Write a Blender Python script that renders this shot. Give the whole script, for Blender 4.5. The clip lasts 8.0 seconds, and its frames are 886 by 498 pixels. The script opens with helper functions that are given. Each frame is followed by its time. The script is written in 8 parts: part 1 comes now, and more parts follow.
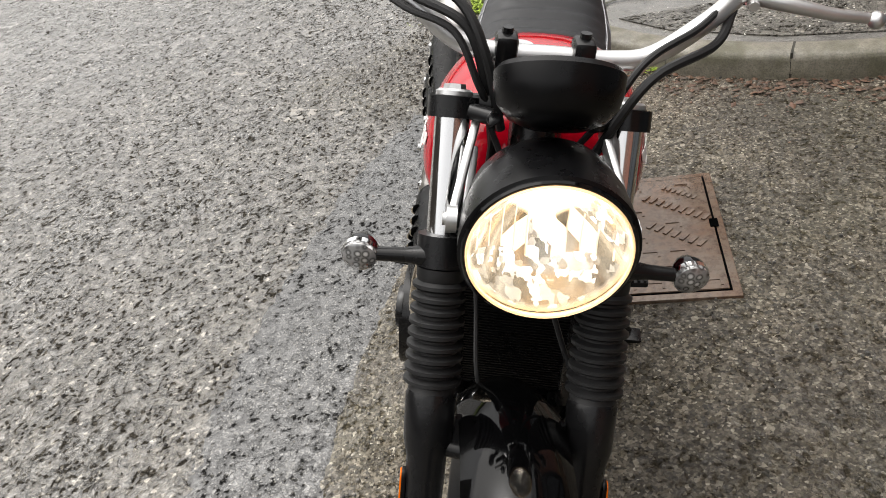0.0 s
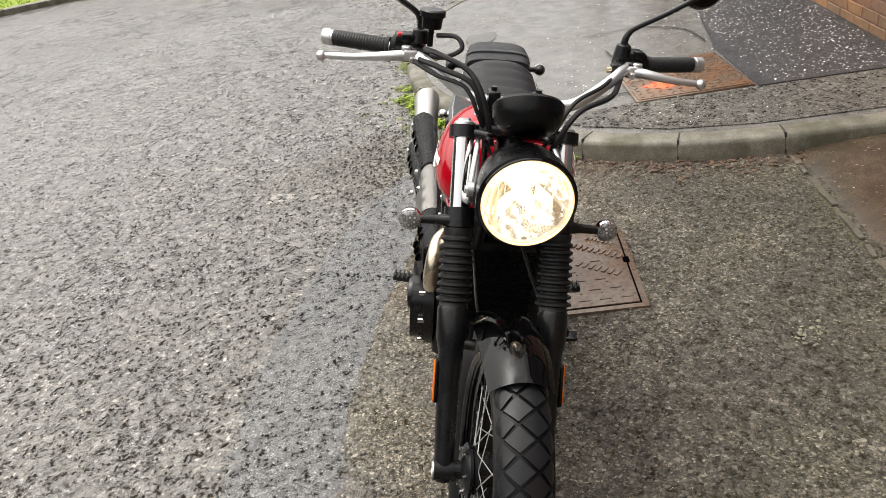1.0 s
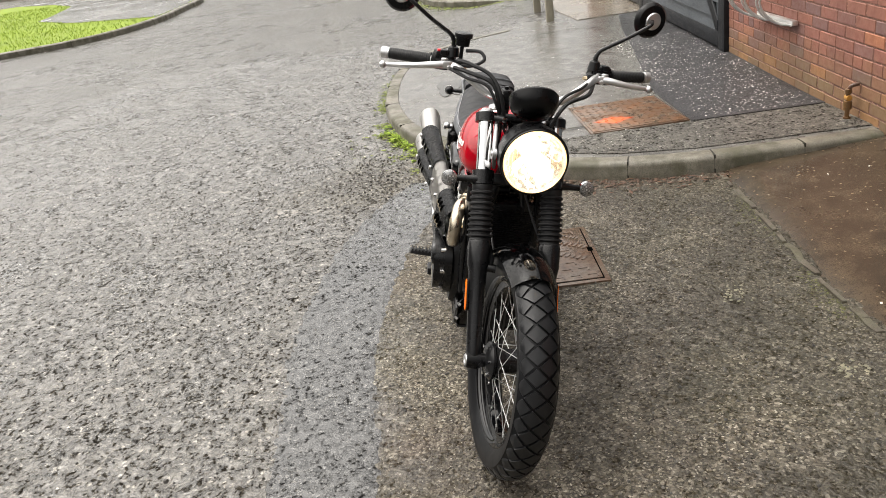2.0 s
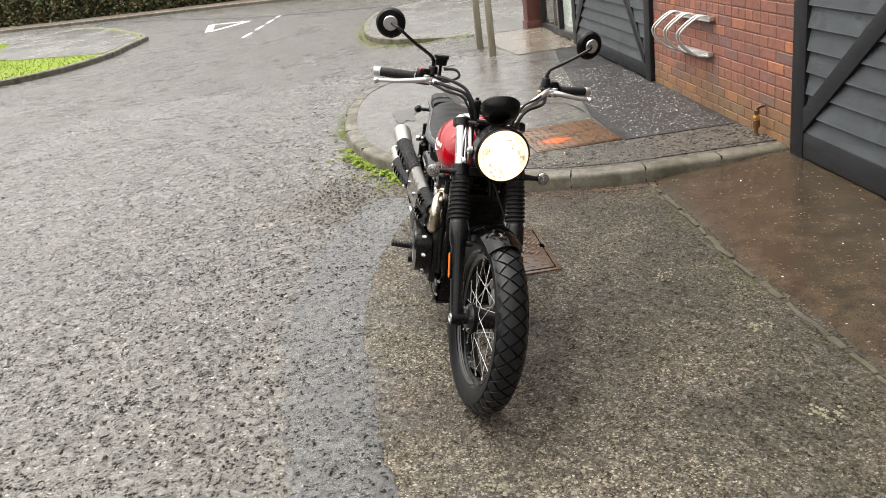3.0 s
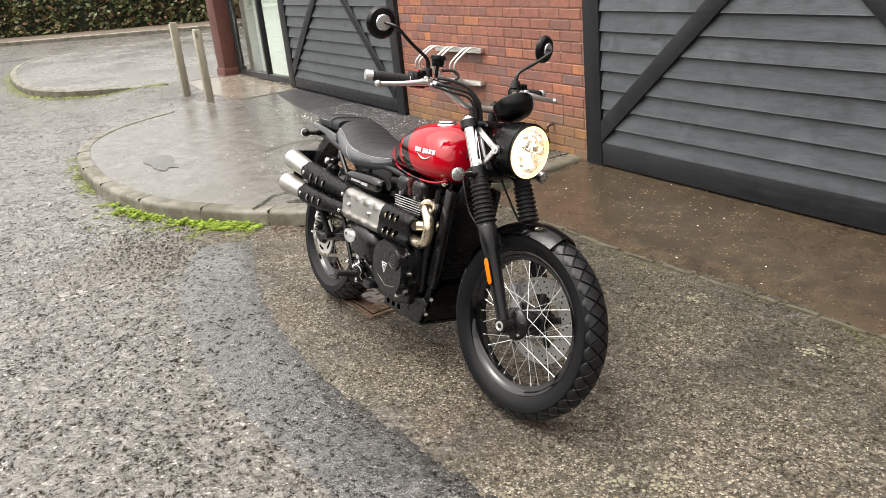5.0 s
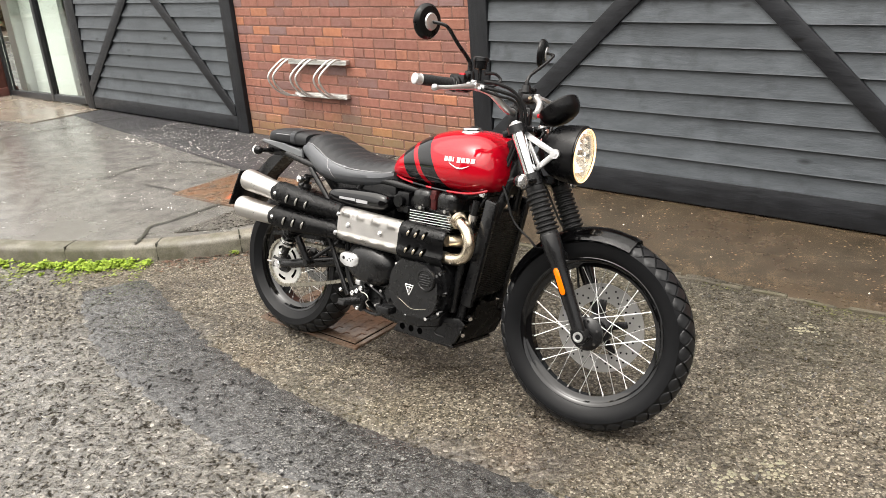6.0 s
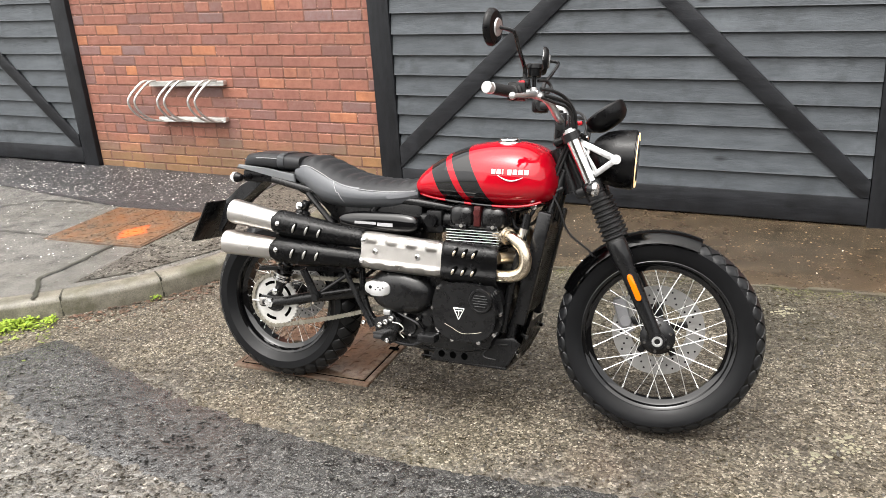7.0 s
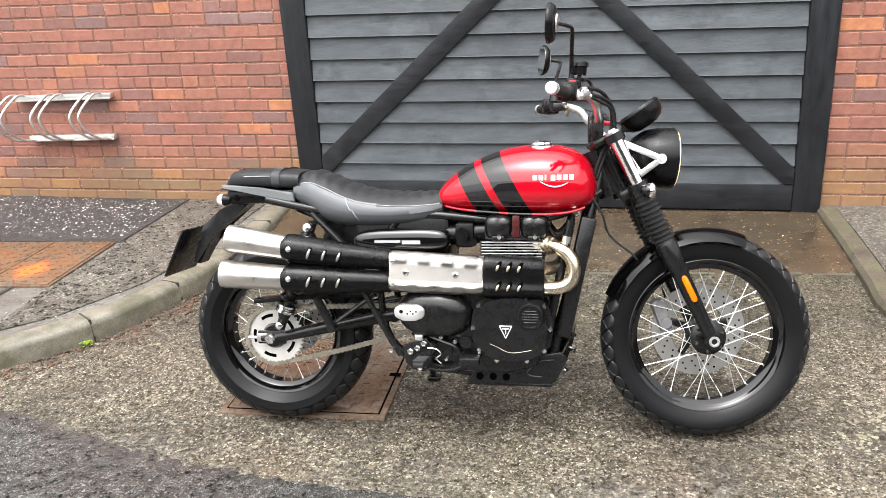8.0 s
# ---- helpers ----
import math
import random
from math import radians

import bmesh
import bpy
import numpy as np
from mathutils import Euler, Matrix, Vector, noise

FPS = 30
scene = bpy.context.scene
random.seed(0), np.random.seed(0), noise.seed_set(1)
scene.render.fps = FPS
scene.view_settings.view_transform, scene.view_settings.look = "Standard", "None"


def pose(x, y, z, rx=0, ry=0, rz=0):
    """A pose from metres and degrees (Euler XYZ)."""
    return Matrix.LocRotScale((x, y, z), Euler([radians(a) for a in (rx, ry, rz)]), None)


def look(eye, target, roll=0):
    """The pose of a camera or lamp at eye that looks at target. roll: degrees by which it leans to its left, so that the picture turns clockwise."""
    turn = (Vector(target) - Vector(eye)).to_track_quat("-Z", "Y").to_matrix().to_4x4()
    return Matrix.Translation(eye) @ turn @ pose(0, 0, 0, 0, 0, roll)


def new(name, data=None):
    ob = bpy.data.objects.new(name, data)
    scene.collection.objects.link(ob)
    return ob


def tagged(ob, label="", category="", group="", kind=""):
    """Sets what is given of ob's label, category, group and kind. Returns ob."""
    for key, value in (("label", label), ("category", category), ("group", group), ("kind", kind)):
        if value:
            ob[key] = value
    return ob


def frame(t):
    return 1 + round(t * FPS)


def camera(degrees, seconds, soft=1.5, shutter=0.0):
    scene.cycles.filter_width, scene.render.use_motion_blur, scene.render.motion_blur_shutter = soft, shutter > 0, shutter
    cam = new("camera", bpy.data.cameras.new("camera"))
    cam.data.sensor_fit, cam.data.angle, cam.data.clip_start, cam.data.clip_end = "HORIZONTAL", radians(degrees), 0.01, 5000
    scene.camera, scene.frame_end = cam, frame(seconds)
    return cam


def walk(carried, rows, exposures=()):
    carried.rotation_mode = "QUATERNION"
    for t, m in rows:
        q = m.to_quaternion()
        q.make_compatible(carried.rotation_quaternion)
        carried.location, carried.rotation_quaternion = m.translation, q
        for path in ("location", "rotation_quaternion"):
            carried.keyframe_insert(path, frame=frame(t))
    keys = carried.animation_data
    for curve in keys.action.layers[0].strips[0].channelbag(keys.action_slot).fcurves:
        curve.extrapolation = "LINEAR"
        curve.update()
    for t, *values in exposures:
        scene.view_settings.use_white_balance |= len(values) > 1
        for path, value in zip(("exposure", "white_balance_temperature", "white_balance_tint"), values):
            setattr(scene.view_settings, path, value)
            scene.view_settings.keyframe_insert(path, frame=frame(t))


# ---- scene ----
cam = camera(59.1, 8.0, 0.7)
PATH = [
    (0, (1.995, 0.38, 1.359), (0.393, -0.075, 0.251), -12.9),
    (0.5, (2.301, 0.374, 1.439), (0.58, 0.047, 0.473), -11.4),
    (1, (2.678, 0.313, 1.479), (0.901, 0.07, 0.594), -10.3),
    (1.2, (2.824, 0.253, 1.487), (1.03, 0.043, 0.627), -9.8),
    (2.3, (3.573, 0.057, 1.53), (1.717, 0.004, 0.787), -8.1),
    (2.5, (3.692, 0.0, 1.537), (1.829, -0.025, 0.809), -7.9),
    (3, (3.916, -0.042, 1.551), (2.046, 0.027, 0.846), -7.8),
    (3.5, (4.027, -0.171, 1.568), (2.165, 0.043, 0.871), -7.7),
    (4, (3.905, -0.452, 1.559), (2.081, -0.032, 0.855), -7.2),
    (4.5, (3.663, -0.809, 1.531), (1.909, -0.148, 0.834), -6.7),
    (4.7, (3.57, -1.007, 1.489), (1.858, -0.232, 0.807), -6.4),
    (5.8, (2.762, -1.782, 1.495), (1.438, -0.451, 0.806), -4.4),
    (6, (2.602, -1.894, 1.499), (1.364, -0.48, 0.815), -4.3),
    (6.5, (2.179, -2.074, 1.49), (1.167, -0.489, 0.809), -4.0),
    (7, (1.773, -2.226, 1.506), (0.985, -0.516, 0.831), -3.9),
    (7.5, (1.4, -2.21, 1.503), (0.834, -0.414, 0.829), -3.8),
    (8, (1.084, -2.224, 1.511), (0.7, -0.386, 0.821), -3.7),
]
walk(cam, [(t, look(eye, target, roll)) for t, eye, target, roll in PATH],
     [(0.0, 1.15, 6650.0, 10.0), (1.0, 1.24, 6750.0, 10.0), (2.5, 1.3, 6800.0, 10.0), (3.5, 1.3, 6750.0, 10.0), (4.5, 1.45, 6850.0, 10.0), (6.0, 1.72, 6850.0, 10.0), (7.0, 1.85, 6650.0, 10.0), (8.0, 2.1, 6500.0, 10.0)])

# ---- world and sun: a bright, even overcast sky after rain ----
world = bpy.data.worlds.new("overcast_sky")
scene.world = world
world.use_nodes = True
wn, wl = world.node_tree.nodes, world.node_tree.links
wn.clear()
w_out = wn.new("ShaderNodeOutputWorld")
w_bg = wn.new("ShaderNodeBackground")
w_hsv = wn.new("ShaderNodeHueSaturation")
w_sky = wn.new("ShaderNodeTexSky")
w_sky.sky_type, w_sky.sun_disc = "NISHITA", False
w_sky.sun_elevation, w_sky.sun_rotation = radians(72), radians(201)
w_sky.air_density, w_sky.dust_density, w_sky.ozone_density = 1.0, 6.0, 1.0
w_hsv.inputs["Saturation"].default_value = 0.08
w_bg.inputs["Strength"].default_value = 0.14
wl.new(w_sky.outputs["Color"], w_hsv.inputs["Color"])
wl.new(w_hsv.outputs["Color"], w_bg.inputs["Color"])
wl.new(w_bg.outputs["Background"], w_out.inputs["Surface"])

sun_data = bpy.data.lights.new("sun", "SUN")
sun_data.energy, sun_data.angle, sun_data.color = 0.9, radians(100), (1.0, 0.96, 0.90)
sun = new("sun", sun_data)
sun.matrix_world = look((-0.9, -2.4, 8.0), (0, 0, 0))


# ---- materials ----
def tree_of(name):
    m = bpy.data.materials.new(name)
    m.use_nodes = True
    nt = m.node_tree
    return m, nt, nt.nodes["Principled BSDF"]


def link(nt, a, b):
    nt.links.new(a, b)


def node(nt, kind, **values):
    n = nt.nodes.new(kind)
    for key, value in values.items():
        if key in n.inputs:
            n.inputs[key].default_value = value
    return n


def coords(nt, kind="Object"):
    return nt.nodes.new("ShaderNodeTexCoord").outputs[kind]


def noise_of(nt, vec, scale, detail=6.0, rough=0.6):
    n = node(nt, "ShaderNodeTexNoise", Scale=scale, Detail=detail, Roughness=rough)
    link(nt, vec, n.inputs["Vector"])
    return n.outputs["Fac"]


def ramp(nt, fac, *stops):
    r = nt.nodes.new("ShaderNodeValToRGB")
    el = r.color_ramp.elements
    while len(el) < len(stops):
        el.new(0.5)
    for e, (p, c) in zip(el, stops):
        e.position = p
        e.color = (c, c, c, 1) if isinstance(c, (int, float)) else (*c, 1)
    link(nt, fac, r.inputs["Fac"])
    return r.outputs["Color"]


def mix(nt, fac, a, b, mode="MIX"):
    n = nt.nodes.new("ShaderNodeMix")
    n.data_type, n.blend_type = "RGBA", mode
    for i, v in ((0, fac), (6, a), (7, b)):
        sock = n.inputs[i]
        if hasattr(v, "is_output"):
            link(nt, v, sock)
        elif isinstance(v, (int, float)):
            sock.default_value = v if i == 0 else (v, v, v, 1)
        else:
            sock.default_value = (*v, 1)
    return n.outputs[2]


def arith(nt, op, a, b=0.0, c=0.0):
    n = nt.nodes.new("ShaderNodeMath")
    n.operation = op
    for sock, v in zip(n.inputs, (a, b, c)):
        if hasattr(v, "is_output"):
            link(nt, v, sock)
        else:
            sock.default_value = v
    return n.outputs[0]


def bump_of(nt, bsdf, height, strength, distance):
    b = node(nt, "ShaderNodeBump", Strength=strength, Distance=distance)
    link(nt, height, b.inputs["Height"])
    link(nt, b.outputs["Normal"], bsdf.inputs["Normal"])


def plain(name, color, rough=0.5, metal=0.0, coat=0.0, grain=0.15, scale=60.0, bump=0.0, wet=0.0, spec=None):
    """A painted, moulded or metal surface with a little grain and uneven gloss; wet: how much rain film it carries."""
    m, nt, p = tree_of(name)
    v = coords(nt)
    n1 = noise_of(nt, v, scale)
    n2 = noise_of(nt, v, scale * 0.12, 4)
    dark = tuple(c * (1 - grain) for c in color)
    light = tuple(min(1, c * (1 + grain)) for c in color)
    link(nt, mix(nt, arith(nt, "MULTIPLY_ADD", n1, 0.5, arith(nt, "MULTIPLY", n2, 0.5)), dark, light), p.inputs["Base Color"])
    link(nt, ramp(nt, n2, (0.3, max(0.02, rough - 0.08)), (0.7, min(1, rough + 0.08))), p.inputs["Roughness"])
    p.inputs["Metallic"].default_value = metal
    p.inputs["Coat Weight"].default_value = max(coat, wet * 0.5)
    p.inputs["Coat Roughness"].default_value = 0.05 if coat else 0.2
    if spec is not None:
        p.inputs["Specular IOR Level"].default_value = spec
    elif not metal and not coat and rough > 0.33:
        p.inputs["Specular IOR Level"].default_value = 0.22
    elif coat:
        p.inputs["Specular IOR Level"].default_value = 0.0
    if bump:
        bump_of(nt, p, n1, 0.5, bump)
    return m


def asphalt(name, stone, dark, light, tint, rough_lo, rough_hi, bump, chips=0.35, pits=0.5, dry=None, film_weight=0.0, flecks=0.0, lumpy=0.3):
    """Worn tarmac: chippings of mixed tone, pits between them with shade painted in, a rain film, soot and moss. dry:
    where its porous, mossy part begins, as a y.
    """
    m, nt, p = tree_of(name)
    v = coords(nt)

    def cell(scale, channel):
        vo = node(nt, "ShaderNodeTexVoronoi", Scale=scale, Randomness=1.0)
        link(nt, v, vo.inputs["Vector"])
        sep = nt.nodes.new("ShaderNodeSeparateColor")
        link(nt, vo.outputs["Color"], sep.inputs[0])
        return sep.outputs[channel]

    c1, c2, c3 = cell(stone * 1.7, 0), cell(stone * 3.2, 1), cell(stone * 0.9, 2)
    wob = node(nt, "ShaderNodeTexNoise", Scale=stone * 1.15, Detail=2.0, Roughness=0.5, Distortion=0.3)
    link(nt, v, wob.inputs["Vector"])
    pit = wob.outputs["Fac"]
    wob2 = node(nt, "ShaderNodeTexNoise", Scale=stone * 0.42, Detail=3.0, Roughness=0.55, Distortion=0.5)
    link(nt, v, wob2.inputs["Vector"])
    wob3 = node(nt, "ShaderNodeTexNoise", Scale=stone * 0.16, Detail=4.0, Roughness=0.6, Distortion=1.0)
    link(nt, v, wob3.inputs["Vector"])
    pit = arith(nt, "MULTIPLY_ADD", wob2.outputs["Fac"], 0.33, arith(nt, "MULTIPLY", pit, 0.56))
    pit = arith(nt, "MULTIPLY_ADD", wob3.outputs["Fac"], 0.11, pit)
    # crescents where stones have settled apart, their shade later painted into the colour
    bent = nt.nodes.new("ShaderNodeVectorMath")
    bent.operation = "MULTIPLY_ADD"
    link(nt, wob.outputs["Color"], bent.inputs[0])
    bent.inputs[1].default_value = (0.022, 0.022, 0.022)
    link(nt, v, bent.inputs[2])
    seam = nt.nodes.new("ShaderNodeTexVoronoi")
    seam.feature = "DISTANCE_TO_EDGE"
    seam.inputs["Scale"].default_value = stone * 1.35
    link(nt, bent.outputs[0], seam.inputs["Vector"])
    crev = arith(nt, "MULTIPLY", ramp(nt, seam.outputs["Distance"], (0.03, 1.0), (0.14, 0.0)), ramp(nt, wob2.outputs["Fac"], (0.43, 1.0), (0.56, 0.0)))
    big = noise_of(nt, v, 0.8, 5, 0.65)
    mid = noise_of(nt, v, 4.5, 7, 0.72)
    fine = noise_of(nt, v, 260.0, 3)
    lumps = node(nt, "ShaderNodeTexNoise", Scale=21.0, Detail=4.0, Roughness=0.62, Distortion=0.8)
    link(nt, v, lumps.inputs["Vector"])
    lump = lumps.outputs["Fac"]
    base = mix(nt, ramp(nt, arith(nt, "MULTIPLY_ADD", c1, 0.6, arith(nt, "MULTIPLY", c2, 0.4)), (0.12, 0.0), (0.5, 0.42), (0.88, 1.0)), dark, light)
    base = mix(nt, ramp(nt, big, (0.40, 0.0), (0.66, 0.7)), base, tint)
    base = mix(nt, ramp(nt, mid, (0.30, 0.6), (0.56, 0.0)), base, tuple(c * 0.75 for c in dark))
    base = mix(nt, ramp(nt, c1, (1 - chips * 0.30, 0.0), (1 - chips * 0.2, 0.9)), base, tuple(min(0.45, c * 2.1) for c in light))
    # hollows between lumps darkened in the colour, like shade lying in them
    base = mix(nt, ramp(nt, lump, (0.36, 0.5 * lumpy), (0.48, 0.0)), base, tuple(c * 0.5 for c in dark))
    pit_level = arith(nt, "MULTIPLY_ADD", mid, 0.16, pit)
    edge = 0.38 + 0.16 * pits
    # pits: shade painted into the base colour, and their gloss taken away
    holes = ramp(nt, pit_level, (edge - 0.035, 1.0), (edge + 0.03, 0.0))
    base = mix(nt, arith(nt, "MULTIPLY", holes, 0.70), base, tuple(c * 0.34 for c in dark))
    proud = arith(nt, "SUBTRACT", 1.0, holes)
    film = ramp(nt, arith(nt, "MULTIPLY_ADD", mid, 0.5, arith(nt, "MULTIPLY", big, 0.5)), (0.38, rough_lo), (0.62, rough_hi))
    if dry is not None:
        xyz = nt.nodes.new("ShaderNodeSeparateXYZ")
        link(nt, v, xyz.inputs[0])
        side = arith(nt, "MULTIPLY_ADD", arith(nt, "SUBTRACT", big, 0.5), 1.2, arith(nt, "SUBTRACT", xyz.outputs[1], dry))
        old = ramp(nt, arith(nt, "MULTIPLY_ADD", side, 1.2, 0.5), (0.25, 0.0), (0.75, 1.0))
        along_ = arith(nt, "GREATER_THAN", xyz.outputs[0], -2.6)
        old = arith(nt, "MULTIPLY", old, along_)
        # silt washed out in front of the bend of the kerb
        ex, ey = arith(nt, "ADD", xyz.outputs[0], 1.45), arith(nt, "ADD", xyz.outputs[1], 0.50)
        away = arith(nt, "SQRT", arith(nt, "ADD", arith(nt, "MULTIPLY", ex, ex), arith(nt, "MULTIPLY", ey, ey)))
        silt = ramp(nt, arith(nt, "MULTIPLY_ADD", arith(nt, "SUBTRACT", noise_of(nt, v, 3.1, 5, 0.65), 0.5), 0.9, away), (0.30, 0.45), (0.72, 0.0))
        old = arith(nt, "MAXIMUM", old, silt)
        film = mix(nt, old, film, 0.75)
        moss = ramp(nt, noise_of(nt, v, 1.7, 6, 0.7), (0.44, 0.0), (0.66, 0.8))
        base = mix(nt, arith(nt, "MULTIPLY", moss, old), base, mix(nt, c1, (0.060, 0.058, 0.022), (0.15, 0.14, 0.062)))
        fleck = ramp(nt, arith(nt, "MAXIMUM", arith(nt, "MULTIPLY", c2, 0.97), arith(nt, "MULTIPLY_ADD", c1, 1.6, -0.665)), (0.0, (0.016, 0.0135, 0.011)), (0.5, (0.074, 0.062, 0.046)), (0.80, (0.152, 0.130, 0.100)), (0.92, (0.25, 0.22, 0.172)), (0.975, (0.48, 0.44, 0.355)))
        rust = ramp(nt, noise_of(nt, v, 1.1, 5, 0.6), (0.56, 0.0), (0.72, 0.45))
        fleck = mix(nt, rust, fleck, mix(nt, 0.5, fleck, (0.13, 0.072, 0.045)))
        damp = ramp(nt, noise_of(nt, v, 1.6, 6, 0.62), (0.40, 0.75), (0.58, 0.0))
        fleck = mix(nt, damp, fleck, mix(nt, 0.75, fleck, (0.022, 0.018, 0.013)))
        # ragged darker olive band that widens towards the apron
        apron_dark = arith(nt, "MULTIPLY_ADD", arith(nt, "SUBTRACT", noise_of(nt, v, 1.9, 6, 0.65), 0.5), 2.2, arith(nt, "SUBTRACT", xyz.outputs[1], 0.55))
        apron_dark = arith(nt, "MULTIPLY", ramp(nt, apron_dark, (0.0, 0.0), (0.55, 0.62)), arith(nt, "GREATER_THAN", xyz.outputs[0], -0.8))
        fleck = mix(nt, apron_dark, fleck, mix(nt, 0.7, fleck, (0.026, 0.024, 0.014)))
        base = mix(nt, arith(nt, "MULTIPLY_ADD", old, 0.68, 0.20), base, fleck)
        link(nt, arith(nt, "MULTIPLY", proud, arith(nt, "MULTIPLY_ADD", old, -0.3, 0.5)), p.inputs["Specular IOR Level"])
        link(nt, arith(nt, "MULTIPLY", proud, arith(nt, "MULTIPLY_ADD", old, -0.62 * film_weight, film_weight)), p.inputs["Coat Weight"])
    elif film_weight:
        link(nt, arith(nt, "MULTIPLY", proud, film_weight), p.inputs["Coat Weight"])
        link(nt, arith(nt, "MULTIPLY", proud, 0.5), p.inputs["Specular IOR Level"])
    if flecks:
        pale = ramp(nt, c2, (0.78, 0.0), (0.84, flecks))
        patchy = ramp(nt, noise_of(nt, v, 2.6, 4), (0.40, 0.25), (0.60, 1.0))
        base = mix(nt, arith(nt, "MULTIPLY", pale, patchy), base, (0.34, 0.325, 0.29))
    if film_weight:
        p.inputs["Coat IOR"].default_value = 1.5
        link(nt, ramp(nt, mid, (0.35, 0.05), (0.65, 0.17)), p.inputs["Coat Roughness"])
        b2 = node(nt, "ShaderNodeBump", Strength=0.4 + 0.4 * lumpy, Distance=bump)
        link(nt, arith(nt, "MULTIPLY_ADD", lump, 2.2 * lumpy, arith(nt, "MULTIPLY_ADD", mid, 1.5, pit)), b2.inputs["Height"])
        link(nt, b2.outputs["Normal"], p.inputs["Coat Normal"])
    if dry is not None:
        crev = arith(nt, "MULTIPLY", crev, arith(nt, "MULTIPLY_ADD", old, -0.6, 1.0))
    # painted shade in the crevices between stones
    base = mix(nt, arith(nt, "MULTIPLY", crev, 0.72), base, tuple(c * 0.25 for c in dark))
    link(nt, base, p.inputs["Base Color"])
    link(nt, film, p.inputs["Roughness"])
    h = ramp(nt, pit_level, (edge - 0.10, 0.0), (edge + 0.08, 1.0))
    h = arith(nt, "MULTIPLY_ADD", c1, 0.28, h)
    h = arith(nt, "MULTIPLY_ADD", c3, 0.25, h)
    h = arith(nt, "MULTIPLY_ADD", crev, -0.7, h)
    h = arith(nt, "MULTIPLY_ADD", fine, 0.2, h)
    h = arith(nt, "MULTIPLY_ADD", mid, 0.9, h)
    h = arith(nt, "MULTIPLY_ADD", lump, 1.6 * lumpy, h)
    bump_of(nt, p, h, 0.9, bump)
    return m


def concrete(name, dark, light, stain, rough_lo, rough_hi, speck=0.0, bump=0.002, stain_at=(0.45, 0.7), stain_scale=1.1):
    m, nt, p = tree_of(name)
    v = coords(nt)
    big = noise_of(nt, v, stain_scale, 6, 0.65)
    mid = noise_of(nt, v, 7.0, 7, 0.7)
    fine = noise_of(nt, v, 150.0, 3)
    base = mix(nt, ramp(nt, mid, (0.3, 0.0), (0.7, 1.0)), dark, light)
    base = mix(nt, ramp(nt, big, (stain_at[0], 0.0), (stain_at[1], 0.8)), base, stain)
    base = mix(nt, ramp(nt, fine, (0.35, 0.5), (0.55, 0.0)), base, tuple(c * 0.45 for c in dark))
    if speck:
        vo = node(nt, "ShaderNodeTexVoronoi", Scale=120.0)
        link(nt, v, vo.inputs["Vector"])
        sep = nt.nodes.new("ShaderNodeSeparateColor")
        link(nt, vo.outputs["Color"], sep.inputs[0])
        base = mix(nt, ramp(nt, sep.outputs[0], (1 - speck, 0.0), (1.0, 0.8)), base, tuple(min(1, c * 2.5) for c in light))
    link(nt, base, p.inputs["Base Color"])
    link(nt, ramp(nt, big, (0.4, rough_lo), (0.65, rough_hi)), p.inputs["Roughness"])
    bump_of(nt, p, arith(nt, "MULTIPLY_ADD", mid, 2.0, fine), 0.5, bump)
    return m


